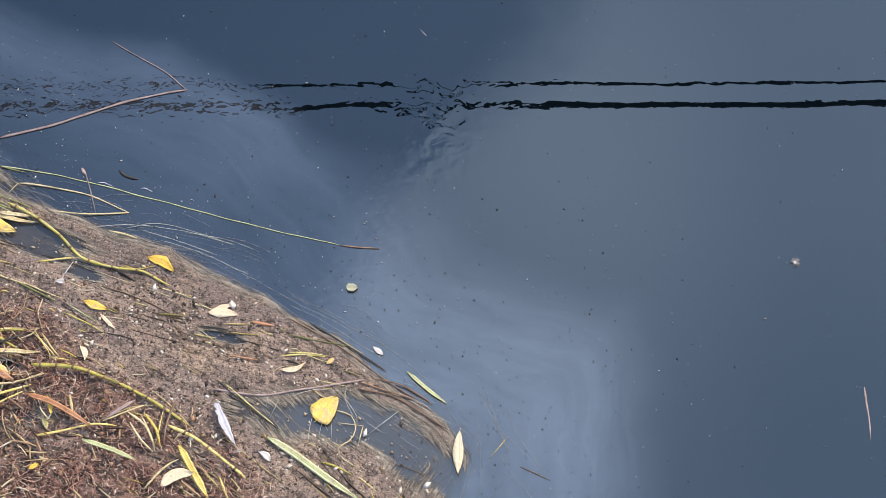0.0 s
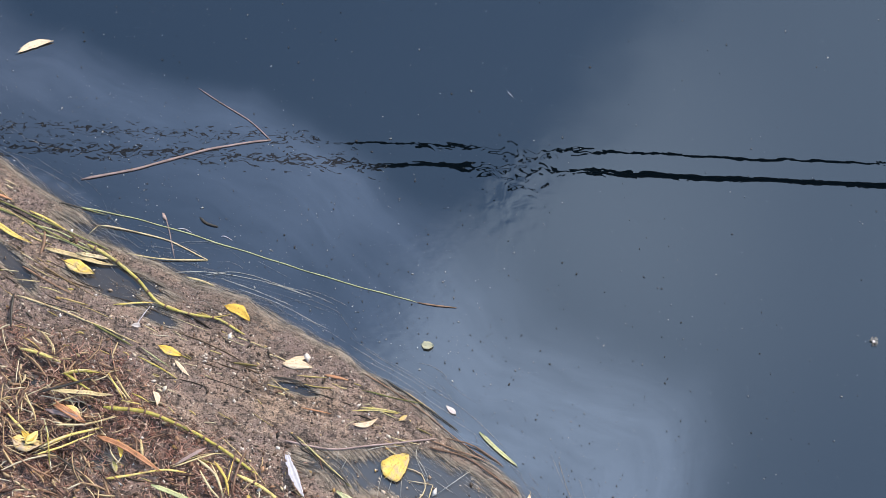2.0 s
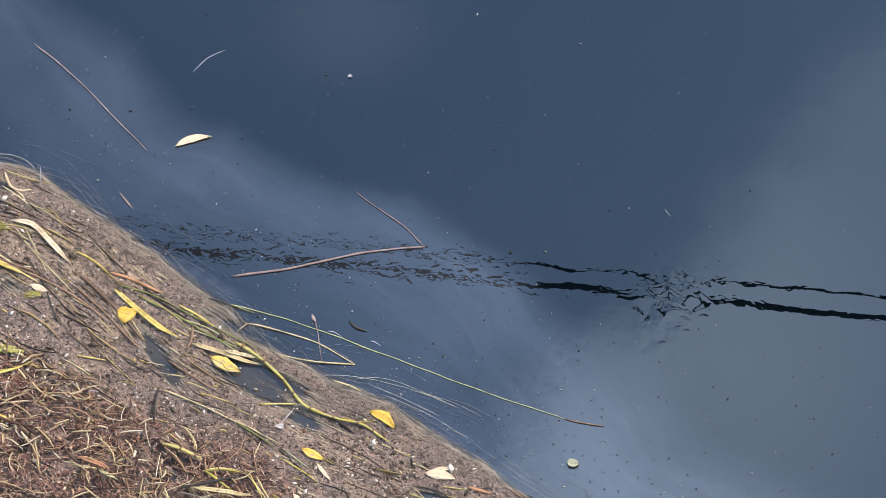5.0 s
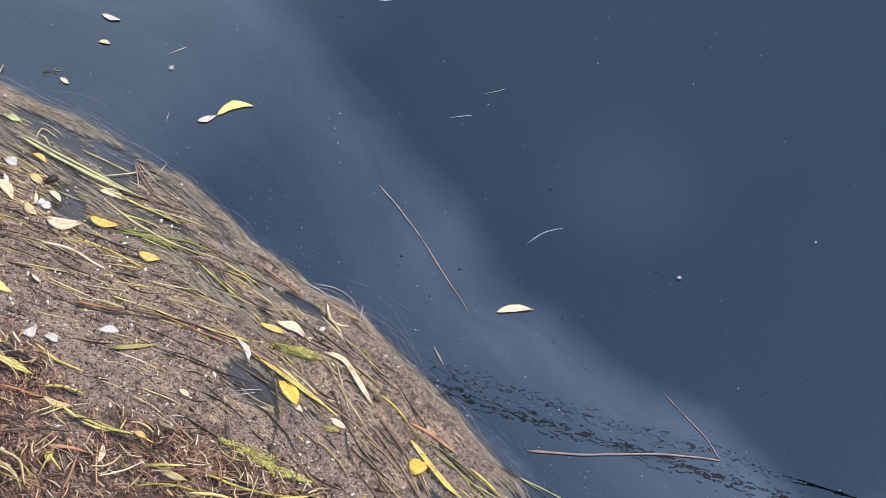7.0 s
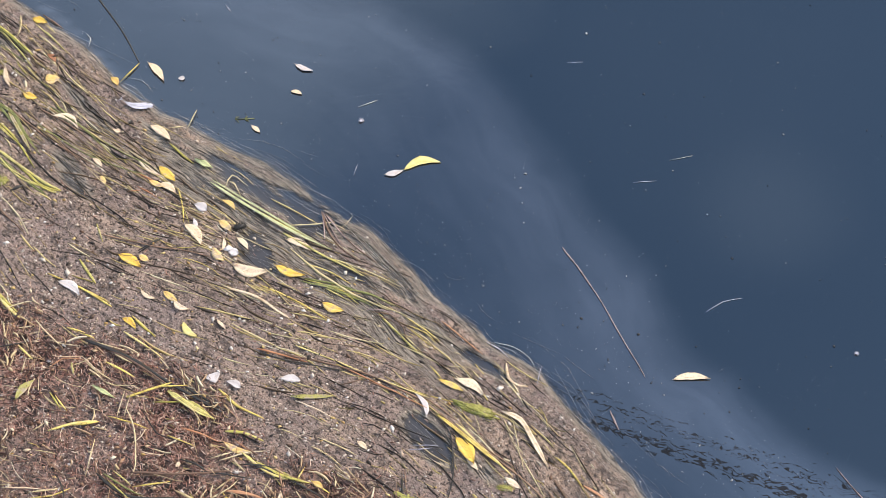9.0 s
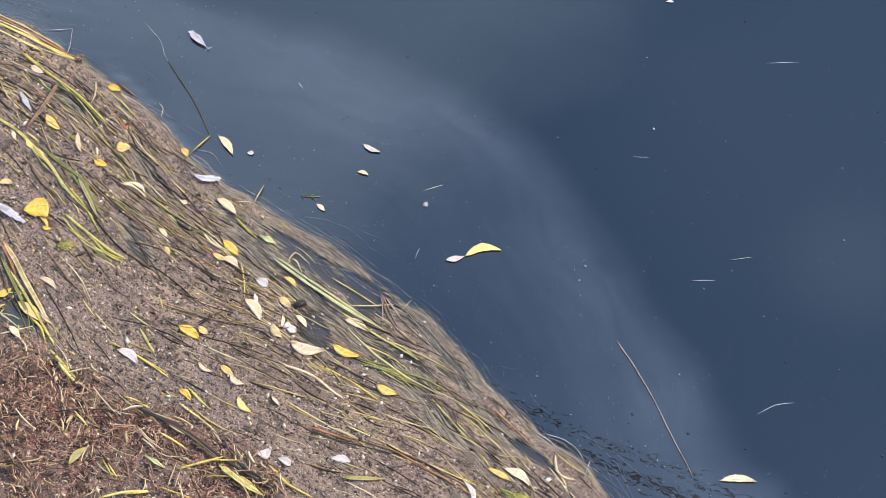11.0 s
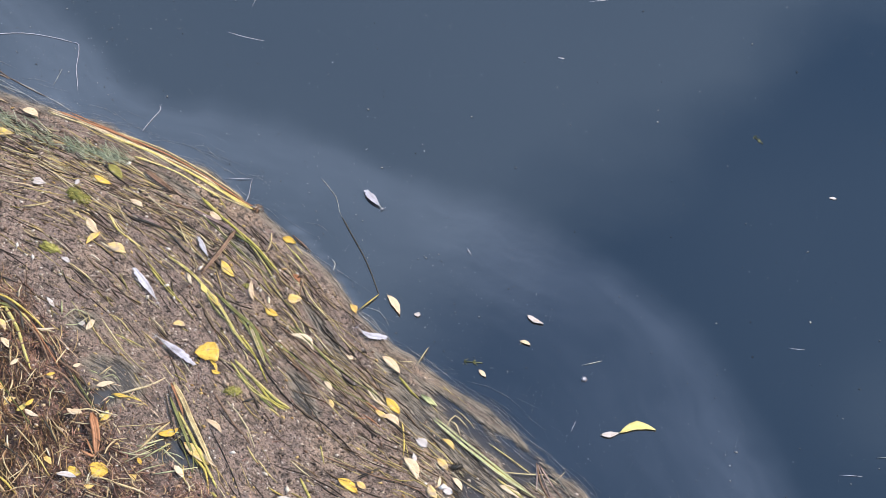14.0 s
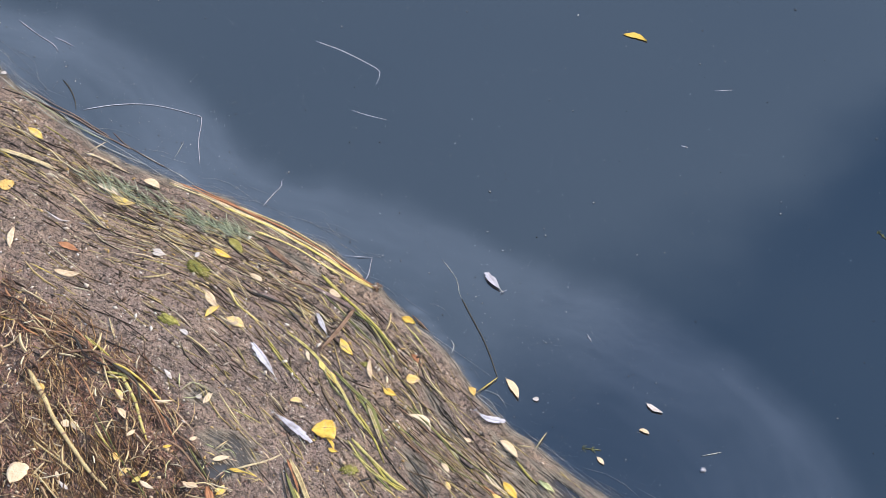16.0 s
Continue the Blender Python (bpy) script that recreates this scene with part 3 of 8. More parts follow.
TANGLE = np.zeros((len(np.arange(0.92, 2.66, 0.006)), len(np.arange(-4.1, 0.62, 0.006))))
TOPS = np.zeros((len(np.arange(0.92, 2.66, 0.006)), len(np.arange(-4.1, 0.62, 0.006))))


def build_mat():
    xs, ys = np.arange(-4.1, 0.62, 0.006), np.arange(0.92, 2.66, 0.006)
    gx, gy = np.meshgrid(xs, ys)
    h, wet, fibre, inside, _, cover = mat_fields(gx, gy)
    TOPS[:] = h
    TANGLE[:] = fibre
    keep = cover > 0.002
    w, k = len(xs), len(ys)
    idx = np.arange(w * k).reshape(k, w)
    f = np.stack([idx[:-1, :-1], idx[:-1, 1:], idx[1:, 1:], idx[1:, :-1]], -1)
    ok = keep[:-1, :-1] & keep[1:, 1:]
    f = f[ok]
    used = np.unique(f)
    back = np.zeros(w * k, int)
    back[used] = np.arange(len(used))
    v = np.stack([gx.ravel(), gy.ravel(), h.ravel()], 1)[used]
    me = bpy.data.meshes.new("scum_mat")
    me.from_pydata(v.tolist(), [], back[f].tolist())
    me.materials.append(M["scum"])
    me.polygons.foreach_set("use_smooth", [True] * len(me.polygons))
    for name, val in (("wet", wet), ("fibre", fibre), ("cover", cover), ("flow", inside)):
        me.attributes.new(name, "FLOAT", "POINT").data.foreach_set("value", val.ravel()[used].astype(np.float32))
    tagged(new("scum_mat", me), "grey-brown floating mat of silt and crumbled plants", "floating mat", kind="stuff")


build_water()
build_mat()


# ---- overhead cables, seen mirrored in the water ----
def cable(y, slope, radius, label):
    rings, sides = 60, 8
    verts, faces = [], []
    for k in range(rings + 1):
        x = -60 + 120 * k / rings
        z = 8.0 + 0.00002 * x * x
        for j in range(sides):
            a = 2 * math.pi * j / sides
            verts.append((x, y + slope * x + radius * math.cos(a), z + radius * math.sin(a)))
    for k in range(rings):
        for j in range(sides):
            a, b = k * sides + j, k * sides + (j + 1) % sides
            faces.append((a, b, b + sides, a + sides))
    faces.append(tuple(range(sides)))
    faces.append(tuple(rings * sides + j for j in range(sides)))
    tagged(mesh_from("overhead_cable", verts, faces, M["sheath"]), label, "cable", "cables over the water")


cable(6.113, 0.0075, 0.0065, "thin black overhead cable above the water")
cable(6.000, 0.0064, 0.0145, "thick black overhead cable above the water")


# ---- things ----
GAP = 0.0015
DRIFT = []                                # where the long stems lie and which way they point


def leaf(style, x0, y0, x1, y1, width, bend=0.0, kind="willow", label="", cup=0.06, lift=0.0):
    """A fallen leaf from its stalk end (x0, y0) to its tip, with blade and midrib."""
    length = math.hypot(x1 - x0, y1 - y0)
    zs = max(top(x0, y0), top(x1, y1), top((x0 + x1) / 2, (y0 + y1) / 2)) + GAP + lift
    shape = {"willow": lambda t: math.sin(math.pi * t**0.85) ** 0.9, "petal": lambda t: math.sin(math.pi * t**1.3) ** 0.75,
             "oval": lambda t: math.sin(math.pi * t**0.8) ** 0.6, "poplar": lambda t: math.sin(math.pi * t**0.5) ** 0.62}[kind]
    rows, cols = 11, 5
    bm = bmesh.new()
    jag = random.random() * 50
    bend = bend or random.uniform(-0.13, 0.13)
    lean, curl, roll_ = random.uniform(-0.35, 0.35), random.uniform(-0.03, 0.16), random.uniform(-0.22, 0.22)
    sheets = []
    for under in (0.0, -0.0007):
        sheet = []
        for i in range(rows):
            t = i / (rows - 1)
            half = width / 2 * max(0.02, shape(min(max(t, 0.004), 0.996))) * (1 + (0.22 if kind == "petal" else 0.18) * (noise.noise((t * 4, jag, 0))))
            row = []
            for j in range(cols):
                s_ = 2 * j / (cols - 1) - 1
                px = t * length
                edge_ = 1 + lean * s_ + 0.22 * noise.noise((t * 7, jag + 30 * s_, 2)) * abs(s_)
                py = s_ * half * edge_ + bend * length * math.sin(math.pi * t)
                pz = (cup + max(0, curl) * t) * width * (s_ * s_) * (0.6 + 0.9 * noise.noise((t * 3, jag + 9, 0))) + max(0, roll_ * s_) * width * 0.5 + 0.45 * length * max(0, t - 0.72) * max(0, noise.noise((jag, 3, 0))) + under
                row.append(bm.verts.new((px, py, pz)))
            sheet.append(row)
        sheets.append(sheet)
    for n, sheet in enumerate(sheets):
        for i in range(rows - 1):
            for j in range(cols - 1):
                q = (sheet[i][j], sheet[i + 1][j], sheet[i + 1][j + 1], sheet[i][j + 1])
                bm.faces.new(q[::-1] if n == 0 else q)
    a, b = sheets
    rim_a = [r[0] for r in a] + [q for q in a[-1][1:]] + [r[-1] for r in a[-2::-1]] + [q for q in a[0][-2:0:-1]]
    rim_b = [r[0] for r in b] + [q for q in b[-1][1:]] + [r[-1] for r in b[-2::-1]] + [q for q in b[0][-2:0:-1]]
    for k in range(len(rim_a)):
        m = (k + 1) % len(rim_a)
        bm.faces.new((rim_a[k], rim_a[m], rim_b[m], rim_b[k]))
    bmesh.ops.recalc_face_normals(bm, faces=bm.faces)
    name = "petal" if kind == "petal" else "leaf"
    thing = new("fallen_" + name, None)
    thing.empty_display_size = 0.02
    thing.matrix_world = pose(x0, y0, zs, 0, 0, math.degrees(math.atan2(y1 - y0, x1 - x0)))
    word = {"yellow": "bright yellow", "gold": "golden brown", "cream": "pale cream", "pale": "pinkish white", "olive": "olive green", "lemon": "pale yellow", "sunk": "dull sunken"}.get(style, "dry " + style)
    where_ = "on the scum mat" if zs > 0.004 else "on the water"
    tagged(thing, label or f"{word} {'narrow willow' if kind == 'willow' else kind} {name} lying {where_}", "leaf" if name == "leaf" else "petal", "fallen leaves")
    body = part("blade", bm, M[style], thing)
    if kind != "petal":
        bm = bmesh.new()
        tube(bm, [(-0.07 * length, 0.02 * length, 0.0002), (0, 0, 0.0003), (0.45 * length, bend * length, 0.0004), (0.86 * length, bend * length * 0.45, 0.0004)], [width * 0.014 + 0.0001, width * 0.010 + 0.0001, width * 0.007 + 0.0001, 0.0001], 4)
        part("midrib", bm, M["cream" if style in ("cream", "pale") else style], body)
    return thing


def tube(bm, points, radii, sides=6, flat=1.0):
    """A round or flattened tube along points, with a radius at each."""
    rings = []
    n = len(points)
    p = [Vector(q) for q in points]
    for k in range(n):
        way = (p[min(k + 1, n - 1)] - p[max(k - 1, 0)]).normalized()
        side = Vector((-way.y, way.x, 0))
        side = side.normalized() if side.length > 1e-6 else Vector((1, 0, 0))
        up = way.cross(side)
        up = up if up.z > 0 else -up
        rings.append([bm.verts.new(p[k] + radii[k] * (math.cos(a) * side + flat * math.sin(a) * up)) for a in (2 * math.pi * j / sides for j in range(sides))])
    for a, b in zip(rings, rings[1:]):
        for j in range(sides):
            m = (j + 1) % sides
            bm.faces.new((a[j], a[m], b[m], b[j]))
    bm.faces.new(rings[0][::-1])
    bm.faces.new(rings[-1])
    return rings


def note_drift(line):
    way = line[-1] - line[0]
    if way.length > 0.045:
        mid = line[len(line) // 2]
        DRIFT.append((mid.x, mid.y, math.atan2(way.y, way.x), way.length))


def reed(style, width, points, flat=0.55, label="", joints=0, lift=0.0, taper=0.35, name="reed"):
    """A reed, straw or twig lying along points of the plan; joints: how many darker nodes it has."""
    line = curve_points(points)
    n = len(line)
    width = max(0.00065 if style in ("white", "thread") else 0.0011, width * (0.86 if joints else 0.62 if style in ("white", "thread") else 0.95))
    note_drift(line)
    sway = random.random() * 70
    for k in range(1, n - 1):              # stems are never quite straight
        line[k] = line[k] + 0.0014 * Vector((noise.noise((line[k].x * 22, line[k].y * 22, sway)), noise.noise((line[k].x * 22, line[k].y * 22, sway + 9)), 0))
    zs = [top(q.x, q.y) for q in line]
    zs = [max(zs[max(0, k - 2) : k + 3]) + lift + width * flat * 0.25 for k in range(n)]
    for _ in range(3):
        zs = [max(zs[k], (zs[max(0, k - 1)] + zs[k] + zs[min(n - 1, k + 1)]) / 3) for k in range(n)]
    jag = random.random() * 90
    radii = [width / 2 * (1 - taper * k / n) * (1 + 0.34 * noise.noise((k * 0.35, jag, 0))) * (0.35 if k in (0, n - 1) else 1) for k in range(n)]
    o = line[0]
    pts = [(q.x - o.x, q.y - o.y, z) for q, z in zip(line, zs)]
    name = {"white": "root_thread", "thread": "root_thread", "dark": "twig", "brown": "twig", "straw": "straw", "ystraw": "straw", "cream": "straw"}.get(style, name)
    kind = {"root_thread": "root thread", "twig": "twig", "straw": "straw"}.get(name, "reed stem")
    thing = new(name, None)
    thing.empty_display_size = 0.02
    thing.location = (o.x, o.y, 0)
    word = {"lime": "yellow-green", "ystraw": "yellow", "straw": "dry tan", "cream": "pale cream", "palegreen": "pale green", "mauve": "mauve-brown", "rust": "rusty brown", "dark": "thin blackish", "brown": "dark brown", "thread": "pale thin", "white": "fine white"}.get(style, style)
    lies = "on the scum mat" if max(zs) > 0.006 + width else "on the water"
    tagged(thing, label or f"{word} {kind} lying {lies}", "reed" if name == "reed" else name.replace("_", " "), {"root_thread": "loose root threads", "twig": "loose twigs", "straw": "loose straws"}.get(name, "loose reeds"))
    bm = bmesh.new()
    tube(bm, pts, radii, 6 if width > 0.004 else 5, flat)
    body = part("stem", bm, M[style], thing)
    for k in range(joints):
        at = int((k + 0.6) / joints * (n - 1))
        at = min(max(at, 0), n - 2)
        a, b = Vector(pts[at]), Vector(pts[at + 1])
        c = a.lerp(b, 0.35 / max(1, (b - a).length / 0.01))
        bm = bmesh.new()
        tube(bm, [a, c], [radii[at] * 1.14 + 0.0002] * 2, 6, flat)
        part("node", bm, M["brown"], body, "dark joint of the stem")
    return thing


def blade(style, width, points, label="", lift=0.0, name="reed_leaf"):
    """A flat reed leaf with a keel, lying along points."""
    line = curve_points(points)
    n = len(line)
    o = line[0]
    width *= 0.85
    note_drift(line)
    zs = [top(q.x, q.y) for q in line]
    zs = [max(zs[max(0, k - 2) : k + 3]) + lift + 0.001 for k in range(n)]
    jag = random.random() * 90
    bm = bmesh.new()
    rings = []
    for k in range(n):
        way = (line[min(k + 1, n - 1)] - line[max(k - 1, 0)]).normalized()
        side = Vector((-way.y, way.x, 0))
        t = k / (n - 1)
        half = width / 2 * min(1.0, 0.35 + 5 * t, 0.12 + 3.2 * (1 - t)) * (1 + 0.12 * noise.noise((k * 0.3, jag, 0)))
        roll_ = 0.35 * noise.noise((k * 0.12, jag, 7))
        ring = []
        for s_, dz in ((-1, 0.10), (-0.45, 0.02), (0, -0.05), (0.45, 0.02), (1, 0.10), (0.45, -0.05), (0, -0.13), (-0.45, -0.05)):
            ring.append(bm.verts.new(Vector((line[k].x - o.x, line[k].y - o.y, zs[k] + 0.13 * width)) + side * (s_ * half) + Vector((0, 0, dz * width + max(0, s_ * roll_) * half))))
        rings.append(ring)
    for a, b in zip(rings, rings[1:]):
        for j in range(8):
            m = (j + 1) % 8
            bm.faces.new((a[j], a[m], b[m], b[j]))
    bm.faces.new(rings[0])
    bm.faces.new(rings[-1][::-1])
    bmesh.ops.recalc_face_normals(bm, faces=bm.faces)
    thing = new(name, None)
    thing.empty_display_size = 0.02
    thing.location = (o.x, o.y, 0)
    word = {"lime": "yellow-green", "ystraw": "yellow", "straw": "dry straw-coloured", "palegreen": "pale green", "mauve": "mauve-brown", "rust": "rusty brown"}.get(style, style)
    tagged(thing, label or f"flat {word} reed leaf lying on the scum", "reed leaf", "loose reeds and straws")
    body = part("blade", bm, M[style], thing)
    bm = bmesh.new()
    tube(bm, [(q.x - o.x, q.y - o.y, z + 0.10 * width) for q, z in zip(line, zs)], [max(0.0004, width * 0.05)] * n, 4)
    part("keel", bm, M[style], body)
    return thing


def ground_line(points, step=0.004):
    line = curve_points(points, step)
    return line, [top(q.x, q.y) for q in line]


def feather(width, points, label=""):
    """A small body feather: shaft, two vanes of many barbs, and a tuft of down at the quill."""
    line, zs = ground_line(points)
    n, o, z = len(line), line[0], max(zs) + 0.003
    thing = new("feather", None)
    thing.empty_display_size = 0.02
    thing.location = (o.x, o.y, z)
    tagged(thing, label or "white bird feather with grey shaft on the scum", "feather", "feathers")
    local = [Vector((q.x - o.x, q.y - o.y, 0.0015 * math.sin(3 * k / n))) for k, q in enumerate(line)]
    for sign, word in ((1, "vane"), (-1, "vane")):
        bm = bmesh.new()
        rows = []
        gaps_at = [random.uniform(0.35, 0.6), random.uniform(0.7, 0.8), random.uniform(0.84, 0.94)]
        for k in range(n):
            t = k / (n - 1)
            way = (local[min(k + 1, n - 1)] - local[max(k - 1, 0)]).normalized()
            side = Vector((-way.y, way.x, 0)) * sign
            u = max(0.0, (t - 0.18) / 0.82)
            reach = width * (0.66 if sign > 0 else 0.38) * min(1.0, (2.6 * u) ** 0.8) * (1 - 0.62 * max(0.0, (u - 0.6) / 0.4) ** 1.6)
            reach *= 1 + (0.10 + 0.35 * u) * noise.noise((k * 2.37, sign * 4.0, o.x * 9)) - (0.45 * u if min(abs(t - g) for g in gaps_at) < 0.018 else 0)
            reach = max(reach, 0.0003)
            tip = local[k] + side * reach + way * reach * (0.55 + 0.5 * u)
            rows.append([bm.verts.new(local[k] + Vector((0, 0, 0.0004))), bm.verts.new(local[k].lerp(tip, 0.5) + Vector((0, 0, 0.0010))), bm.verts.new(tip + Vector((0, 0, 0.0006 ))), bm.verts.new(local[k].lerp(tip, 0.5) + Vector((0, 0, 0.0004)))])
        for a, b in zip(rows, rows[1:]):
            for j in range(4):
                m = (j + 1) % 4
                bm.faces.new((a[j], a[m], b[m], b[j]))
        bmesh.ops.recalc_face_normals(bm, faces=bm.faces)
        link(word, bm, M["white"], thing, smooth=False)
    bm = bmesh.new()
    tube(bm, [q + Vector((0, 0, 0.0012)) for q in local], [width * 0.02 * (1 - 0.8 * k / n) + 0.0002 for k in range(n)], 5)
    shaft = part("shaft", bm, M["thread"], thing, "thin pale quill")
    bm = bmesh.new()
    for k in range(9):
        a = random.uniform(-1, 1)
        base = local[int(n * 0.12)]
        way = (local[0] - local[min(4, n - 1)]).normalized()
        side = Vector((-way.y, way.x, 0))
        tube(bm, [base, base + way * width * 0.2 + side * a * width * 0.3, base + way * width * 0.3 + side * a * width * 0.7], [0.0003, 0.00025, 0.0001], 3)
    part("down", bm, M["white"], shaft, "loose tuft of down")
    return thing


def lump(bm, centre, radius, seed, flat=0.5):
    """One uneven lump of weed."""
    made = bmesh.ops.create_icosphere(bm, subdivisions=2 if radius > 0.002 else 1, radius=1.0)
    for v in made["verts"]:
        d = v.co.normalized()
        r = radius * (1 + 0.38 * noise.noise(d * 2.4 + Vector((seed, 0, 0))))
        v.co = Vector(centre) + Vector((d.x * r, d.y * r, d.z * r * flat))


def weed_clump(width, points, label=""):
    """A soft yellow-green clump of weed: a body of lumps and short sprouts."""
    a, b = Vector((*points[0], 0)), Vector((*points[-1], 0))
    mid = (a + b) / 2
    z = top(mid.x, mid.y)
    thing = new("weed_clump", None)
    thing.empty_display_size = 0.02
    thing.location = (mid.x, mid.y, z)
    tagged(thing, label or "soft yellow-green clump of weed on the scum", "water weed", "weed clumps")
    bm = bmesh.new()
    made = bmesh.ops.create_icosphere(bm, subdivisions=4, radius=1.0)
    way = b - a
    long = way.length / 2 + width * 0.25
    seed = random.random() * 60
    turn = Matrix.Rotation(math.atan2(way.y, way.x), 3, "Z")
    for v in made["verts"]:
        d = v.co.normalized()
        r = 0.95 + 0.40 * noise.noise(d * 2.2 + Vector((seed, 0, 0))) + 0.34 * noise.noise(d * 5 + Vector((seed, 5, 0))) + 0.18 * noise.noise(d * 13 + Vector((seed, 9, 0)))
        v.co = turn @ Vector((d.x * long * r, d.y * width * 0.5 * r, max(-0.002, d.z * width * 0.26 * r)))
    part("body", bm, M["moss"], thing)
    bm = bmesh.new()
    for k in range(130):
        p = a.lerp(b, random.random()) - mid + Vector((random.gauss(0, 0.26) * width, random.gauss(0, 0.26) * width, width * 0.12))
        turn = random.random() * 6.28
        e = p + Vector((math.cos(turn), math.sin(turn), random.uniform(0, 0.6))) * width * random.uniform(0.12, 0.3)
        tube(bm, [p, p.lerp(e, 0.5) + Vector((0, 0, width * 0.05)), e], [0.0007, 0.0006, 0.0003], 3)
    part("sprouts", bm, M["olive"], thing)
    return thing


def weed_smear(width, points, label=""):
    """A long thin smear of green slime: many low lumps strung along a line."""
    line, _ = ground_line(points, 0.006)
    o = line[0]
    thing = new("weed_smear", None)
    thing.empty_display_size = 0.02
    thing.location = (o.x, o.y, 0)
    tagged(thing, label or "thin yellow-green smear of slimy weed on the mat", "water weed", "weed clumps")
    bm = bmesh.new()
    n = len(line)
    for k in range(900):
        t = random.random()
        q = line[min(n - 1, int(t * n))]
        spread = width * 0.36 * math.sin(math.pi * min(max(t, 0.05), 0.95))
        x, y = q.x + random.gauss(0, spread), q.y + random.gauss(0, spread * 0.7)
        lump(bm, (x - o.x, y - o.y, top(x, y) + 0.0002), random.uniform(0.0008, 0.0028), random.random() * 40, 0.25)
    part("slime", bm, M["moss"], thing)
    return thing


def seed_head(width, points, label=""):
    """A small black cone with scales set round a core."""
    a, b = Vector((*points[0], 0)), Vector((*points[-1], 0))
    z = max(top(a.x, a.y), top(b.x, b.y)) + width * 0.2
    thing = new("seed_cone", None)
    thing.empty_display_size = 0.02
    thing.location = (a.x, a.y, z)
    tagged(thing, label or "small black alder cone lying on the scum", "cone")
    bm = bmesh.new()
    way = b - a
    tube(bm, [Vector((0, 0, 0)), way * 0.3, way * 0.7, way], [width * 0.12, width * 0.26, width * 0.24, width * 0.06], 8)
    core = part("core", bm, M["dark"], thing)
    for k in range(34):
        t = (k + 0.5) / 34
        turn = k * 2.4
        side = Vector((-way.y, way.x, 0)).normalized()
        out_ = side * math.cos(turn) + Vector((0, 0, math.sin(turn)))
        p = way * t
        r = width * 0.5 * math.sin(math.pi * (0.15 + 0.75 * t))
        bm = bmesh.new()
        tube(bm, [p, p + out_ * r * 0.7 + way * 0.05, p + out_ * r + way * 0.10], [0.0007, 0.0011, 0.0006], 4, 0.6)
        part("scale", bm, M["dark"], core)
    return thing


def grass_tuft(width, points, label=""):
    """A loose drift of short blue-green needles of cut grass."""
    line, _ = ground_line(points, 0.006)
    o = line[0]
    thing = new("cut_grass", None)
    thing.empty_display_size = 0.02
    thing.location = (o.x, o.y, 0)
    tagged(thing, label or "drift of short blue-green cut grass on the mat", "cut grass", kind="stuff")
    bm = bmesh.new()
    n = len(line)
    for k in range(150):
        t = random.random()
        q = line[min(n - 1, int(t * n))]
        x, y = q.x + random.gauss(0, width * 0.32), q.y + random.gauss(0, width * 0.24)
        turn, ln = random.gauss(-0.25, 0.38), random.uniform(0.015, 0.05)
        z = top(x, y) + random.uniform(0.0008, 0.005)
        c, s_ = math.cos(turn) * ln / 2, math.sin(turn) * ln / 2
        tube(bm, [(x - o.x - c, y - o.y - s_, z), (x - o.x + 0.002 * random.random(), y - o.y, z + 0.001), (x - o.x + c, y - o.y + s_, z - 0.0005)], [0.0004, 0.0007, 0.0003], 3)
    part("needles", bm, M["grass"], thing)
    return thing


def root_tuft(width, points, label=""):
    """A brown knot of roots where a bundle of reeds was torn off."""
    a, b = Vector((*points[0], 0)), Vector((*points[-1], 0))
    mid = (a + b) / 2
    thing = new("root_tuft", None)
    thing.empty_display_size = 0.02
    thing.location = (mid.x, mid.y, top(mid.x, mid.y))
    tagged(thing, label or "brown knot of torn roots at the reeds' end", "roots")
    bm = bmesh.new()
    lump(bm, (0, 0, 0.003), width * 0.42, 3.0, 0.35)
    knot = part("knot", bm, M["dark"], thing)
    for k in range(80):
        turn, ln = random.random() * 6.28, width * random.uniform(0.3, 0.85)
        e = Vector((math.cos(turn), math.sin(turn), 0)) * ln
        bm = bmesh.new()
        tube(bm, [Vector((0, 0, 0.006)), e * 0.5 + Vector((random.gauss(0, 0.003), random.gauss(0, 0.003), 0.005)), e + Vector((0, 0, 0.0012))], [0.0006, 0.0005, 0.0002], 3)
        part("root", bm, M[("brown", "dark", "brown", "rust", "thread")[k % 5]], knot)
    return thing


def sprig(width, points, label=""):
    """A small feathery green sprig of water weed."""
    line, _ = ground_line(points, 0.004)
    o, n = line[0], len(line)
    thing = new("weed_sprig", None)
    thing.empty_display_size = 0.02
    thing.location = (o.x, o.y, 0.0012)
    tagged(thing, label or "small feathery green weed sprig on the water", "water weed")
    bm = bmesh.new()
    tube(bm, [q - o for q in line], [0.0007] * n, 4)
    stalk = part("stem", bm, M["green"], thing)
    for k in range(14):
        t = (k + 1) / 15
        p = line[min(n - 2, int(t * n))]
        way = (line[-1] - line[0]).normalized()
        side = Vector((-way.y, way.x, 0)) * (1 if k % 2 else -1)
        e = (way * random.uniform(0.2, 1.2) + side * random.uniform(0.5, 1.1)) * width * 0.55 * (1 - 0.5 * t) + Vector((0, 0, random.uniform(0, 0.0015)))
        bm = bmesh.new()
        tube(bm, [p - o, p - o + e * 0.5 + Vector((0, 0, 0.0006)), p - o + e], [0.0005, 0.0007, 0.0002], 3, 0.6)
        part("leaflet", bm, M["green"], stalk)
    return thing


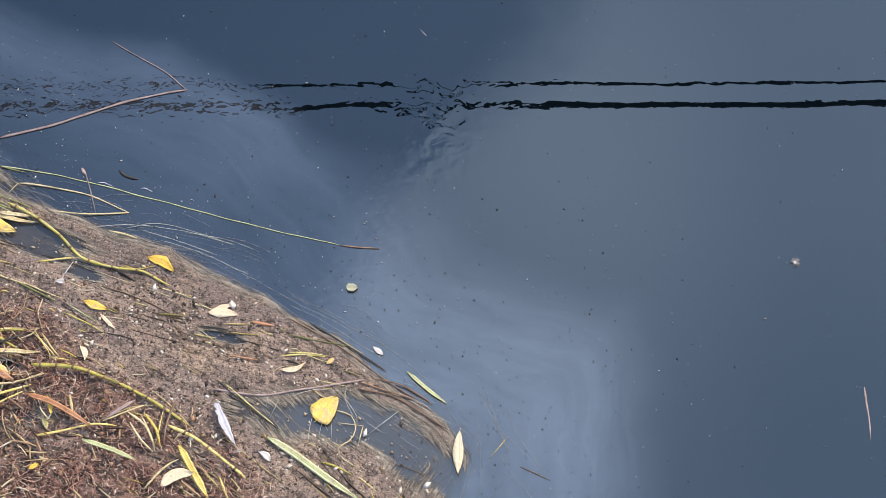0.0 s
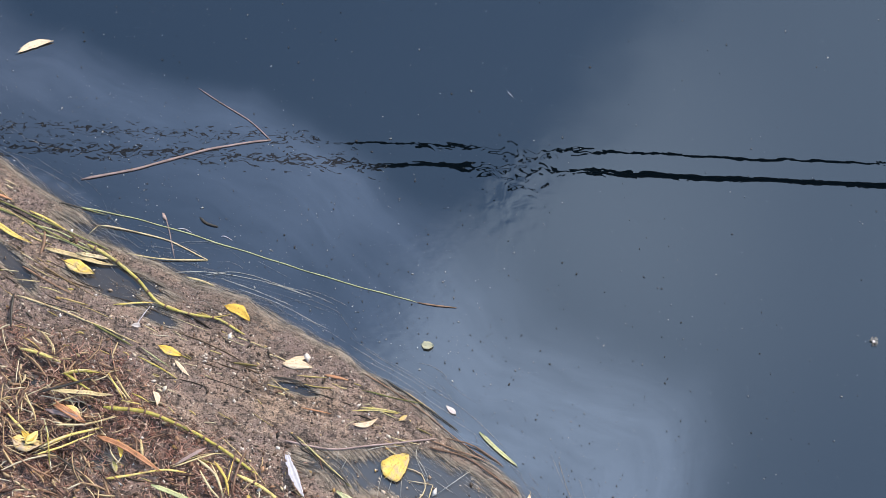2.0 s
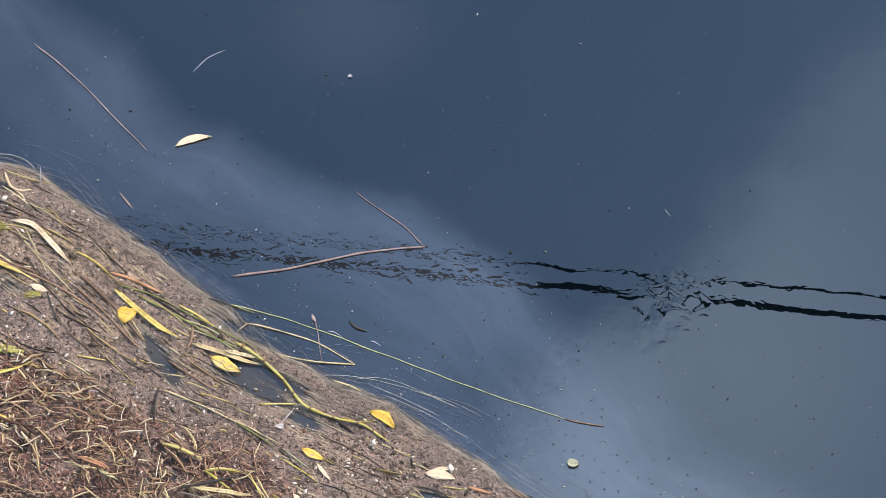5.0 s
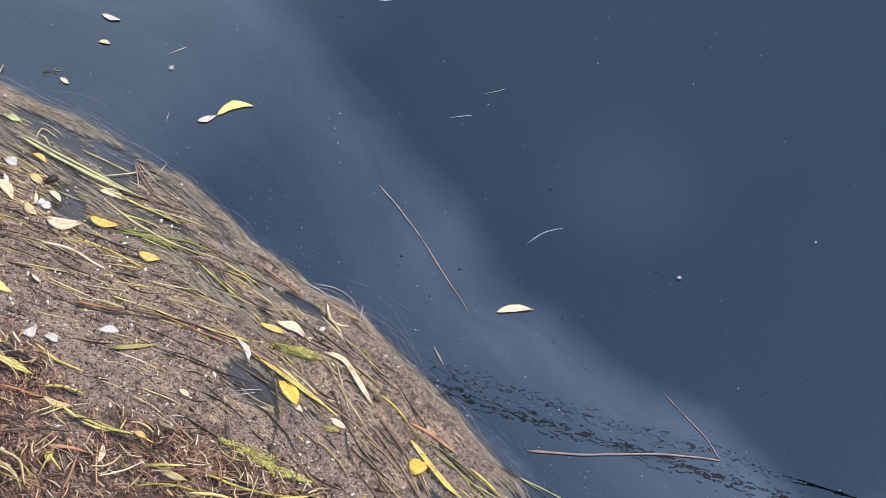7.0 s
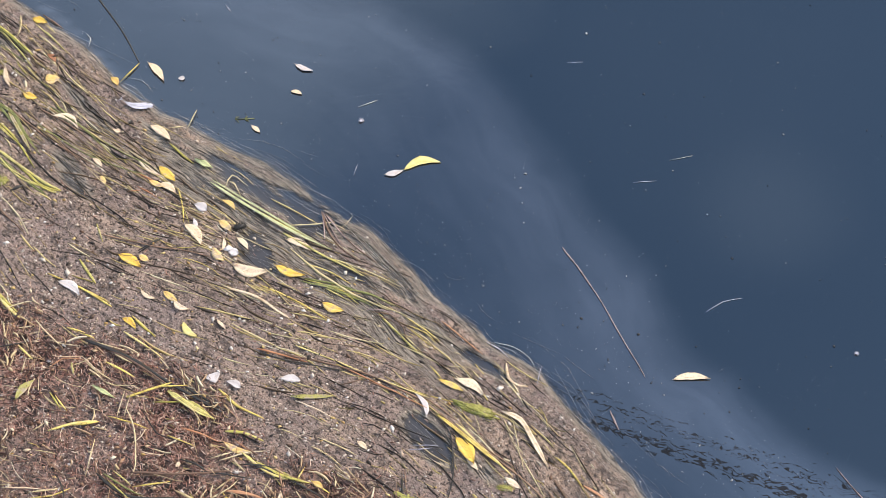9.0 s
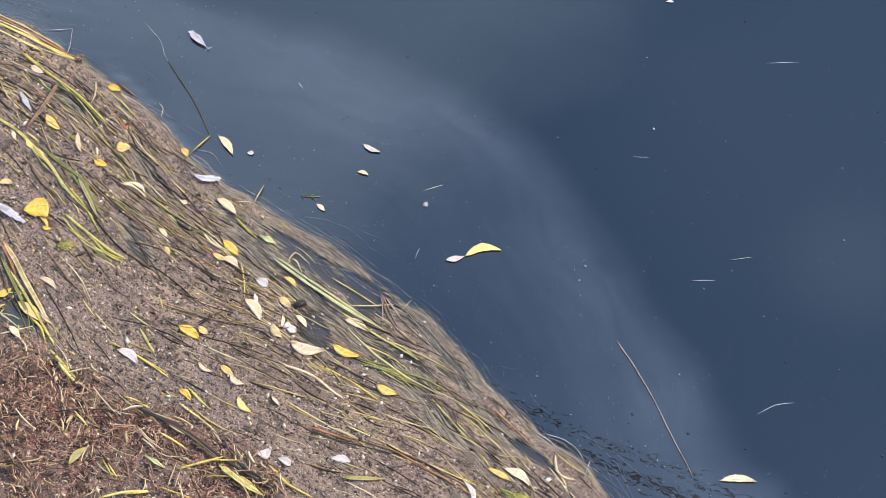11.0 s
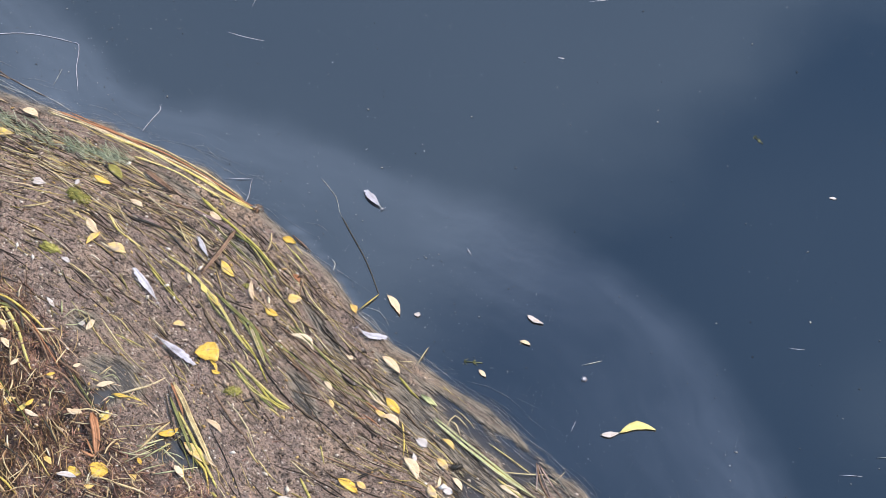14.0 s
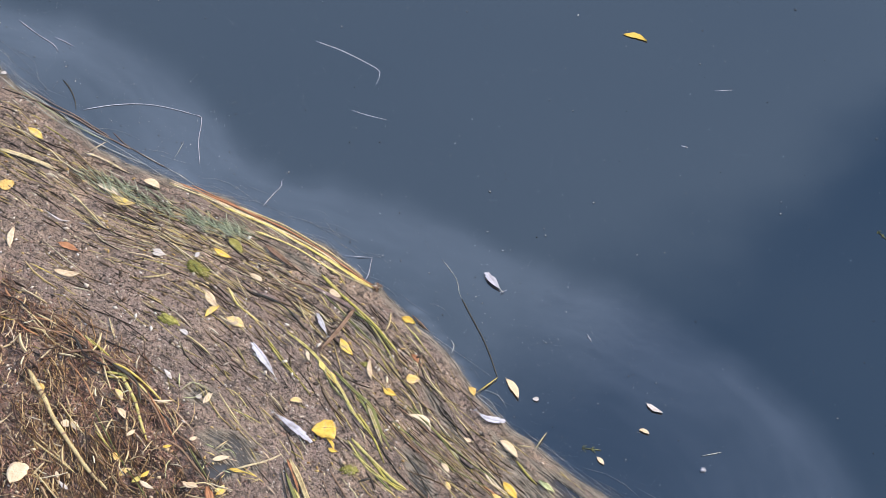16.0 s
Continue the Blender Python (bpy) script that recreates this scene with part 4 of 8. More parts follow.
def fluff(width, points, style="white", label=""):
    """A wisp of white plant down on the water."""
    mid = (Vector((*points[0], 0)) + Vector((*points[-1], 0))) / 2
    thing = new("plant_down", None)
    thing.empty_display_size = 0.02
    thing.location = (mid.x, mid.y, 0.001)
    tagged(thing, label or "small wisp of white plant down on the water", "plant down")
    bm = bmesh.new()
    lump(bm, (0, 0, 0.0015), width * 0.22, mid.x * 7, 0.6)
    part("seed", bm, M["pale"], thing)
    bm = bmesh.new()
    for k in range(40):
        turn, ln = random.random() * 6.28, width * random.uniform(0.3, 0.75)
        e = Vector((math.cos(turn) * ln, math.sin(turn) * ln, random.uniform(0, 0.4) * ln))
        tube(bm, [Vector((0, 0, 0.002)), e * 0.6 + Vector((0, 0, 0.002)), e], [0.0004, 0.0003, 0.0002], 3)
    part("hairs", bm, M[style], thing)
    return thing


def gauze(width, points, count=110, label=""):
    """A veil of hair-thin tan root strands combed along a line."""
    line, _ = ground_line(points, 0.012)
    o, n = line[0], len(line)
    thing = new("root_gauze", None)
    thing.empty_display_size = 0.02
    thing.location = (o.x, o.y, 0)
    tagged(thing, label or "veil of hair-thin tan root strands at the mat's edge", "root strands", kind="stuff")
    bm = bmesh.new()
    for k in range(int(count * 0.25)):
        long = max(4, int(n * random.uniform(0.2, 0.7)))
        a = random.randint(0, max(0, n - 4))
        b = min(n - random.randint(0, n // 5), a + long)
        off, drift, seed = random.gauss(0, 0.36) * width, random.gauss(0, 0.3) * width, random.random() * 99
        pts = []
        for m in range(a, b):
            way = (line[min(m + 1, n - 1)] - line[max(m - 1, 0)]).normalized()
            t = (m - a) / n
            d = off + drift * t + 0.22 * width * noise.noise((m * 0.12, seed, 0)) + 0.06 * width * noise.noise((m * 0.5, seed, 4))
            q = line[m] + Vector((-way.y, way.x, 0)) * d
            pts.append(Vector((q.x - o.x, q.y - o.y, top(q.x, q.y) + random.uniform(0.0006, 0.0010))))
        if len(pts) > 2:
            r = random.choice((0.00008, 0.0001, 0.0001, 0.00013, 0.00016, 0.0003))
            tube(bm, pts, [r] * len(pts), 3)
    part("strands", bm, M["rim"], thing)
    return thing



# the pool and the shore end of the mat
leaf("yellow", -0.228, 1.486, -0.196, 1.525, 0.0407, kind="poplar", label="bright yellow poplar leaf floating in the pool of the mat")
leaf("cream", -0.404, 1.665, -0.355, 1.660, 0.0152)
leaf("cream", -0.400, 1.668, -0.362, 1.680, 0.009)
leaf("yellow", -0.503, 1.758, -0.460, 1.733, 0.019, bend=0.08)
leaf("yellow", -0.601, 1.684, -0.562, 1.669, 0.0135)
leaf("yellow", -0.749, 1.824, -0.721, 1.807, 0.0147)
leaf("cream", -0.286, 1.569, -0.247, 1.581, 0.0089, bend=-0.14)
leaf("cream", -0.005, 1.470, -0.007, 1.398, 0.0158)
leaf("gold", -0.214, 1.579, -0.202, 1.589, 0.0071)
leaf("cream", -0.574, 1.662, -0.547, 1.635, 0.0063)
leaf("cream", -0.602, 1.606, -0.593, 1.581, 0.009, bend=0.1)
leaf("sunk", -0.187, 1.712, -0.168, 1.711, 0.0144, kind="oval")
leaf("yellow", -0.648, 1.521, -0.640, 1.490, 0.008)
leaf("olive", -0.653, 1.486, -0.645, 1.467, 0.008)
leaf("gold", -0.733, 1.571, -0.708, 1.550, 0.0161)
leaf("yellow", -0.668, 1.400, -0.653, 1.408, 0.008)
leaf("cream", -0.463, 1.372, -0.414, 1.393, 0.0193, kind="oval")
leaf("pale", -0.143, 1.611, -0.126, 1.597, 0.008, kind="petal")
leaf("pale", -0.317, 1.434, -0.297, 1.417, 0.0105, kind="petal")
leaf("pale", -0.649, 1.717, -0.633, 1.715, 0.0082, kind="petal")
reed("dark", 0.0049, [(-0.558, 1.915), (-0.550, 1.907), (-0.539, 1.903), (-0.527, 1.900)], label="curled blackish scrap of bark on the water")
reed("white", 0.0026, [(-0.592, 1.893), (-0.580, 1.893), (-0.566, 1.886)], label="small white curved chip on the water")
reed("white", 0.0026, [(-0.521, 1.883), (-0.513, 1.883), (-0.502, 1.877)], label="small white curved chip on the water")
reed("mauve", 0.0024, [(-0.616, 1.919), (-0.609, 1.898), (-0.600, 1.868), (-0.592, 1.840)])
reed("mauve", 0.0065, [(-0.619, 1.919), (-0.611, 1.906)], label="withered brown flower head on the water")
reed("thread", 0.0013, [(-0.594, 1.814), (-0.521, 1.818), (-0.448, 1.808), (-0.366, 1.785)])
reed("rust", 0.0055, [(-0.335, 1.650), (-0.318, 1.647), (-0.298, 1.643)], label="dark red chip on the scum mat")
reed("brown", 0.0031, [(-0.273, 1.656), (-0.219, 1.624), (-0.165, 1.588), (-0.111, 1.546), (-0.069, 1.521)])
reed("mauve", 0.0039, [(-0.390, 1.537), (-0.350, 1.530), (-0.306, 1.527), (-0.253, 1.536), (-0.200, 1.545), (-0.154, 1.553)])
reed("brown", 0.0039, [(-0.164, 1.538), (-0.111, 1.526), (-0.071, 1.503), (-0.021, 1.470)])
blade("palegreen", 0.0131, [(-0.303, 1.457), (-0.259, 1.428), (-0.206, 1.388), (-0.158, 1.355)])
reed("lime", 0.0046, [(-0.220, 1.417), (-0.198, 1.411), (-0.170, 1.395)])
reed("straw", 0.0023, [(-0.199, 1.504), (-0.174, 1.494), (-0.167, 1.471), (-0.177, 1.452), (-0.193, 1.440), (-0.185, 1.422), (-0.154, 1.404)])
reed("straw", 0.0023, [(-0.195, 1.483), (-0.155, 1.478)])
reed("straw", 0.0023, [(-0.155, 1.478), (-0.163, 1.443)])
reed("thread", 0.0019, [(-0.098, 1.504), (-0.150, 1.461)])
blade("palegreen", 0.0071, [(-0.088, 1.569), (-0.058, 1.541), (-0.026, 1.516)])
reed("straw", 0.0023, [(-0.210, 1.632), (-0.156, 1.596)])
reed("ystraw", 0.0031, [(-0.289, 1.592), (-0.249, 1.595), (-0.216, 1.591)])
feather(0.0124, [(-0.344, 1.427), (-0.364, 1.467), (-0.382, 1.509)])
reed("lime", 0.0078, [(-0.675, 1.571), (-0.599, 1.564), (-0.527, 1.538), (-0.464, 1.502), (-0.426, 1.475)], joints=10, flat=0.8)
reed("lime", 0.0064, [(-0.733, 1.854), (-0.695, 1.834), (-0.647, 1.799), (-0.609, 1.759), (-0.550, 1.741), (-0.509, 1.734), (-0.467, 1.711)], joints=8, flat=0.8)
blade("rust", 0.0107, [(-0.681, 1.526), (-0.632, 1.505), (-0.575, 1.470)])
reed("ystraw", 0.007, [(-0.460, 1.475), (-0.418, 1.455), (-0.373, 1.421), (-0.334, 1.388)], joints=3)
blade("ystraw", 0.0132, [(-0.438, 1.439), (-0.416, 1.399), (-0.390, 1.355)])
reed("ystraw", 0.0046, [(-0.374, 1.390), (-0.361, 1.355)])
reed("lime", 0.0031, [(-0.399, 1.399), (-0.370, 1.368)])
reed("ystraw", 0.0047, [(-0.664, 1.456), (-0.612, 1.465), (-0.568, 1.474), (-0.536, 1.471)])
blade("palegreen", 0.0088, [(-0.589, 1.449), (-0.549, 1.435), (-0.502, 1.414)])
reed("straw", 0.0047, [(-0.521, 1.495), (-0.493, 1.472), (-0.475, 1.437)])
reed("straw", 0.0039, [(-0.516, 1.477), (-0.495, 1.444), (-0.478, 1.429)])
reed("brown", 0.0039, [(-0.463, 1.514), (-0.471, 1.451)])
reed("ystraw", 0.0031, [(-0.466, 1.495), (-0.475, 1.442)])
reed("straw", 0.0046, [(-0.489, 1.367), (-0.460, 1.402), (-0.438, 1.416)])
reed("brown", 0.0047, [(-0.619, 1.524), (-0.615, 1.485)])
reed("straw", 0.0032, [(-0.731, 1.534), (-0.678, 1.548), (-0.656, 1.559)])
reed("straw", 0.0023, [(-0.564, 1.481), (-0.508, 1.505), (-0.473, 1.507)])
reed("ystraw", 0.0032, [(-0.674, 1.629), (-0.644, 1.584)])
reed("ystraw", 0.0032, [(-0.649, 1.585), (-0.617, 1.580)])
reed("straw", 0.0024, [(-0.734, 1.873), (-0.719, 1.891)])
reed("straw", 0.0032, [(-0.719, 1.891), (-0.661, 1.883), (-0.601, 1.870), (-0.538, 1.840)])
reed("straw", 0.0032, [(-0.538, 1.840), (-0.613, 1.837), (-0.668, 1.843)])
blade("straw", 0.0083, [(-0.750, 1.838), (-0.722, 1.834), (-0.693, 1.830)])
reed("ystraw", 0.004, [(-0.681, 1.752), (-0.650, 1.756), (-0.618, 1.759)])
reed("straw", 0.0032, [(-0.618, 1.759), (-0.591, 1.754), (-0.553, 1.741)])
reed("white", 0.0026, [(-0.622, 1.752), (-0.635, 1.730), (-0.641, 1.715)])
reed("straw", 0.0024, [(-0.669, 1.701), (-0.633, 1.687)])
reed("mauve", 0.0049, [(-0.758, 1.972), (-0.667, 1.997), (-0.595, 2.024), (-0.531, 2.045), (-0.455, 2.061)], flat=0.5, label="long mauve-brown reed bent over, floating")
reed("mauve", 0.0025, [(-0.456, 2.061), (-0.496, 2.097), (-0.544, 2.126), (-0.582, 2.150)])
reed("palegreen", 0.002, [(-0.755, 1.922), (-0.644, 1.903), (-0.478, 1.858), (-0.313, 1.812), (-0.199, 1.785)])
reed("brown", 0.0032, [(-0.199, 1.785), (-0.167, 1.781), (-0.135, 1.779)], label="blackened tip of a reed on the water")
reed("mauve", 0.0039, [(0.626, 1.547), (0.630, 1.496), (0.631, 1.460)], label="thin pinkish stick on the water")
reed("white", 0.0013, [(-0.074, 2.174), (-0.062, 2.161)], label="tiny white chip on the water")
reed("brown", 0.0023, [(0.089, 1.413), (0.135, 1.391)])
reed("straw", 0.0023, [(0.042, 1.427), (0.069, 1.461)])
fluff(0.0136, [(0.520, 1.763), (0.533, 1.751)], "hairs")

# stems of the narrow neck
blade("ystraw", 0.0101, [(-0.940, 1.924), (-0.898, 1.893), (-0.857, 1.866), (-0.823, 1.851)], label="broad bright yellow reed leaf lying on the pool")
leaf("yellow", -0.929, 1.885, -0.898, 1.887, 0.0277, kind="oval")
blade("straw", 0.0091, [(-0.801, 1.844), (-0.750, 1.833), (-0.713, 1.824), (-0.683, 1.821)])
reed("brown", 0.0065, [(-0.805, 1.879), (-0.804, 1.851), (-0.809, 1.832)])
leaf("yellow", -0.768, 1.824, -0.716, 1.803, 0.02)
reed("ystraw", 0.0049, [(-0.833, 1.909), (-0.801, 1.894), (-0.769, 1.876)])
reed("green", 0.0032, [(-0.937, 1.933), (-0.874, 1.920), (-0.815, 1.895), (-0.756, 1.871), (-0.695, 1.845)])
reed("green", 0.004, [(-0.902, 1.918), (-0.832, 1.889), (-0.773, 1.861), (-0.723, 1.842)])
reed("rust", 0.0057, [(-0.954, 1.954), (-0.915, 1.945), (-0.864, 1.927)])
reed("ystraw", 0.0041, [(-1.015, 1.984), (-0.985, 1.972), (-0.951, 1.948)])
reed("straw", 0.0025, [(-0.919, 1.970), (-0.889, 1.949)])
reed("straw", 0.0024, [(-0.881, 1.963), (-0.855, 1.950)])
reed("brown", 0.0049, [(-1.005, 1.923), (-0.962, 1.891), (-0.919, 1.855), (-0.886, 1.827)])
reed("straw", 0.0024, [(-0.945, 1.898), (-0.887, 1.829)])
reed("dark", 0.0024, [(-0.845, 1.820), (-0.810, 1.800), (-0.774, 1.777)])
reed("straw", 0.0024, [(-0.845, 1.787), (-0.796, 1.784)])
reed("straw", 0.004, [(-0.836, 1.759), (-0.793, 1.747), (-0.745, 1.730), (-0.710, 1.718)])
reed("dark", 0.004, [(-0.708, 1.715), (-0.677, 1.703), (-0.646, 1.683)])
reed("dark", 0.0048, [(-0.840, 1.762), (-0.841, 1.737), (-0.837, 1.696)])
reed("dark", 0.0024, [(-0.855, 1.721), (-0.803, 1.704)])
reed("straw", 0.004, [(-0.972, 1.728), (-0.953, 1.724), (-0.943, 1.732)])
reed("lime", 0.0071, [(-0.821, 1.665), (-0.789, 1.659), (-0.751, 1.645)], joints=3, flat=0.8)
reed("ystraw", 0.004, [(-0.748, 1.626), (-0.726, 1.633), (-0.702, 1.635)])
reed("lime", 0.0039, [(-0.743, 1.626), (-0.702, 1.600)])
blade("straw", 0.0089, [(-0.757, 1.594), (-0.712, 1.593), (-0.663, 1.593)])
reed("straw", 0.0024, [(-0.762, 1.570), (-0.715, 1.589), (-0.687, 1.584)])
reed("straw", 0.0032, [(-0.790, 1.698), (-0.772, 1.680), (-0.766, 1.660)])
reed("straw", 0.0032, [(-0.962, 1.667), (-0.930, 1.672)])
reed("straw", 0.0032, [(-0.956, 1.633), (-0.921, 1.652)])
blade("rust", 0.009, [(-0.947, 1.629), (-0.918, 1.622), (-0.893, 1.614)])
blade("straw", 0.0054, [(-0.953, 1.614), (-0.906, 1.611)])
blade("palegreen", 0.0063, [(-0.912, 1.610), (-0.876, 1.596)])
reed("straw", 0.0039, [(-0.676, 1.626), (-0.655, 1.604), (-0.638, 1.585)])
reed("straw", 0.0039, [(-0.754, 1.535), (-0.700, 1.542), (-0.652, 1.558)])
reed("brown", 0.004, [(-0.813, 1.550), (-0.801, 1.600)])
reed("straw", 0.0039, [(-0.801, 1.590), (-0.781, 1.553)])
reed("ystraw", 0.0063, [(-0.824, 1.554), (-0.790, 1.523)])
leaf("yellow", -0.793, 1.509, -0.772, 1.522, 0.0125)
leaf("gold", -0.811, 1.513, -0.764, 1.505, 0.0249, kind="oval")
reed("straw", 0.0039, [(-0.769, 1.498), (-0.732, 1.520), (-0.680, 1.539)])
reed("straw", 0.0031, [(-0.785, 1.487), (-0.732, 1.515)])
reed("straw", 0.0047, [(-0.930, 1.473), (-0.887, 1.482), (-0.842, 1.493)])
reed("straw", 0.0039, [(-0.849, 1.495), (-0.821, 1.464)])
reed("straw", 0.0031, [(-0.894, 1.472), (-0.860, 1.458)])
reed("palegreen", 0.0039, [(-0.765, 1.546), (-0.753, 1.512)])
reed("brown", 0.0032, [(-0.879, 1.573), (-0.886, 1.534), (-0.892, 1.485)])
reed("brown", 0.0039, [(-0.861, 1.517), (-0.793, 1.513)])
reed("dark", 0.0032, [(-0.947, 1.576), (-0.840, 1.586)])
reed("brown", 0.0031, [(-0.891, 1.562), (-0.853, 1.498)])
blade("mauve", 0.0107, [(-0.766, 1.565), (-0.728, 1.554), (-0.700, 1.546)])
reed("rust", 0.0047, [(-0.754, 1.580), (-0.730, 1.563), (-0.705, 1.550)])

# the middle of the mat
reed("mauve", 0.0049, [(-0.965, 2.103), (-0.938, 2.075)], label="short pinkish stick on the water")
reed("white", 0.0027, [(-1.204, 2.142), (-1.179, 2.138), (-1.157, 2.127)])
reed("cream", 0.0057, [(-1.159, 2.117), (-1.145, 2.092), (-1.124, 2.085), (-1.108, 2.090)], label="curled cream-coloured husk on the scum edge")
reed("white", 0.0027, [(-1.102, 2.135), (-1.095, 2.097)])
reed("thread", 0.002, [(-1.196, 2.148), (-1.159, 2.152), (-1.128, 2.144), (-1.111, 2.130)])
leaf("cream", -1.226, 2.055, -1.168, 2.043, 0.0148)
leaf("yellow", -1.251, 2.043, -1.205, 2.039, 0.0093)
weed_clump(0.020, [(-1.204, 2.016), (-1.170, 2.016), (-1.138, 2.015)])
blade("cream", 0.011, [(-1.130, 2.029), (-1.096, 2.026), (-1.061, 1.998), (-1.019, 1.961)])
reed("straw", 0.0024, [(-1.115, 2.066), (-1.073, 2.049), (-1.039, 2.027)])
reed("rust", 0.0033, [(-1.292, 2.150), (-1.245, 2.133), (-1.202, 2.117)])
reed("ystraw", 0.0025, [(-1.343, 2.120), (-1.309, 2.119), (-1.283, 2.106)])
reed("ystraw", 0.0033, [(-1.342, 2.101), (-1.304, 2.084)])
reed("ystraw", 0.0033, [(-1.276, 2.063), (-1.246, 2.046)])
reed("straw", 0.0025, [(-1.249, 2.073), (-1.209, 2.088)])
reed("ystraw", 0.0025, [(-1.319, 2.010), (-1.262, 2.009), (-1.206, 2.015)])
reed("brown", 0.0041, [(-1.317, 2.001), (-1.268, 1.998), (-1.218, 1.983), (-1.166, 1.965), (-1.066, 1.939)])
blade("ystraw", 0.0073, [(-1.227, 1.981), (-1.165, 1.960), (-1.114, 1.942), (-1.087, 1.933)])
leaf("yellow", -1.182, 1.954, -1.135, 1.920, 0.0229)
leaf("cream", -1.150, 1.924, -1.125, 1.914, 0.0091)
reed("white", 0.0033, [(-1.247, 1.912), (-1.204, 1.930)])
reed("straw", 0.0032, [(-1.246, 1.926), (-1.209, 1.911), (-1.170, 1.906)])
reed("dark", 0.0032, [(-1.201, 1.954), (-1.176, 1.927), (-1.157, 1.879), (-1.147, 1.819)])
reed("dark", 0.0032, [(-1.067, 1.940), (-1.043, 1.897), (-1.020, 1.855)])
reed("brown", 0.0032, [(-1.103, 1.916), (-1.065, 1.938)])
leaf("cream", -1.076, 1.916, -1.047, 1.908, 0.0118)
reed("brown", 0.0032, [(-1.238, 1.868), (-1.216, 1.827)])
weed_smear(0.0217, [(-1.234, 1.822), (-1.176, 1.815), (-1.117, 1.799), (-1.069, 1.799)])
weed_clump(0.0118, [(-1.080, 1.897), (-1.059, 1.903)])
reed("lime", 0.0055, [(-1.230, 1.751), (-1.178, 1.749), (-1.124, 1.753), (-1.072, 1.765), (-1.046, 1.782)], joints=3)
reed("ystraw", 0.0055, [(-1.151, 1.729), (-1.113, 1.745), (-1.058, 1.772)])
reed("ystraw", 0.0063, [(-1.242, 1.709), (-1.190, 1.722), (-1.116, 1.724)])
reed("ystraw", 0.0079, [(-1.237, 1.690), (-1.174, 1.695), (-1.118, 1.694)], joints=2)
reed("straw", 0.0039, [(-1.211, 1.734), (-1.204, 1.710), (-1.202, 1.661), (-1.214, 1.628)])
reed("straw", 0.0039, [(-1.103, 1.722), (-1.099, 1.667)])
reed("ystraw", 0.0055, [(-1.095, 1.689), (-1.049, 1.671)])
reed("white", 0.0026, [(-0.984, 1.761), (-0.967, 1.744), (-0.929, 1.741)])
reed("brown", 0.0056, [(-1.003, 1.945), (-0.947, 1.903), (-0.877, 1.838)])
reed("straw", 0.0032, [(-0.923, 1.897), (-0.877, 1.840)])
reed("straw", 0.0032, [(-1.022, 1.908), (-0.975, 1.887)])
reed("ystraw", 0.0047, [(-0.980, 1.802), (-0.932, 1.799)])
reed("straw", 0.0024, [(-0.999, 2.013), (-0.958, 1.977)])
reed("green", 0.0043, [(-1.546, 2.136), (-1.482, 2.147), (-1.419, 2.150)])
reed("lime", 0.0034, [(-1.519, 2.135), (-1.450, 2.125)])
reed("green", 0.0034, [(-1.533, 2.132), (-1.467, 2.138), (-1.424, 2.135)])
leaf("yellow", -1.876, 2.244, -1.836, 2.227, 0.0159)
leaf("gold", -1.880, 2.211, -1.848, 2.209, 0.0099)
leaf("cream", -1.860, 2.211, -1.824, 2.205, 0.0139)
reed("cream", 0.0053, [(-1.917, 2.243), (-1.891, 2.228), (-1.856, 2.228)])
leaf("cream", -1.992, 2.214, -1.969, 2.204, 0.009)
leaf("gold", -1.964, 2.186, -1.947, 2.175, 0.009)
reed("rust", 0.0035, [(-1.904, 2.176), (-1.885, 2.186)])
reed("rust", 0.0044, [(-1.895, 2.192), (-1.852, 2.185)])
reed("ystraw", 0.0035, [(-1.825, 2.216), (-1.800, 2.182), (-1.785, 2.156)])
reed("lime", 0.0026, [(-1.798, 2.183), (-1.773, 2.155)])
leaf("pale", -1.784, 2.196, -1.758, 2.193, 0.0178, kind="petal")
leaf("cream", -1.782, 2.154, -1.737, 2.126, 0.0186, bend=0.12)
leaf("gold", -1.729, 2.181, -1.700, 2.171, 0.0137)
leaf("gold", -1.714, 2.129, -1.686, 2.112, 0.0156)
leaf("pale", -1.687, 2.131, -1.669, 2.136, 0.0156, kind="petal")
leaf("pale", -1.773, 2.171, -1.760, 2.156, 0.0079, kind="petal")
leaf("cream", -1.668, 2.111, -1.607, 2.123, 0.0214, bend=-0.1)
leaf("yellow", -1.601, 2.140, -1.544, 2.140, 0.0155)
leaf("cream", -1.606, 2.196, -1.557, 2.192, 0.0156)
leaf("gold", -1.743, 2.225, -1.714, 2.215, 0.0099, bend=0.15)
seed_head(0.0196, [(-1.699, 2.179), (-1.682, 2.193)])
leaf("yellow", -1.861, 2.054, -1.814, 2.046, 0.0186)
leaf("gold", -1.828, 2.066, -1.806, 2.062, 0.0117)
reed("lime", 0.0052, [(-1.925, 2.096), (-1.899, 2.067)])
reed("lime", 0.006, [(-1.920, 2.020), (-1.894, 2.003), (-1.872, 1.987)])
reed("ystraw", 0.0051, [(-1.911, 1.972), (-1.870, 1.965), (-1.826, 1.957)])
reed("brown", 0.0034, [(-1.916, 2.080), (-1.829, 2.090), (-1.761, 2.105), (-1.713, 2.111)])
reed("dark", 0.0043, [(-1.831, 2.071), (-1.804, 2.118)])
reed("ystraw", 0.0026, [(-1.817, 2.111), (-1.768, 2.101)])
reed("cream", 0.0059, [(-1.657, 2.067), (-1.606, 2.070), (-1.558, 2.059), (-1.534, 2.054)])
reed("ystraw", 0.0042, [(-1.606, 2.094), (-1.541, 2.090), (-1.469, 2.076)])
leaf("yellow", -1.494, 2.103, -1.454, 2.102, 0.0173)
leaf("gold", -1.756, 2.017, -1.725, 2.009, 0.0116)
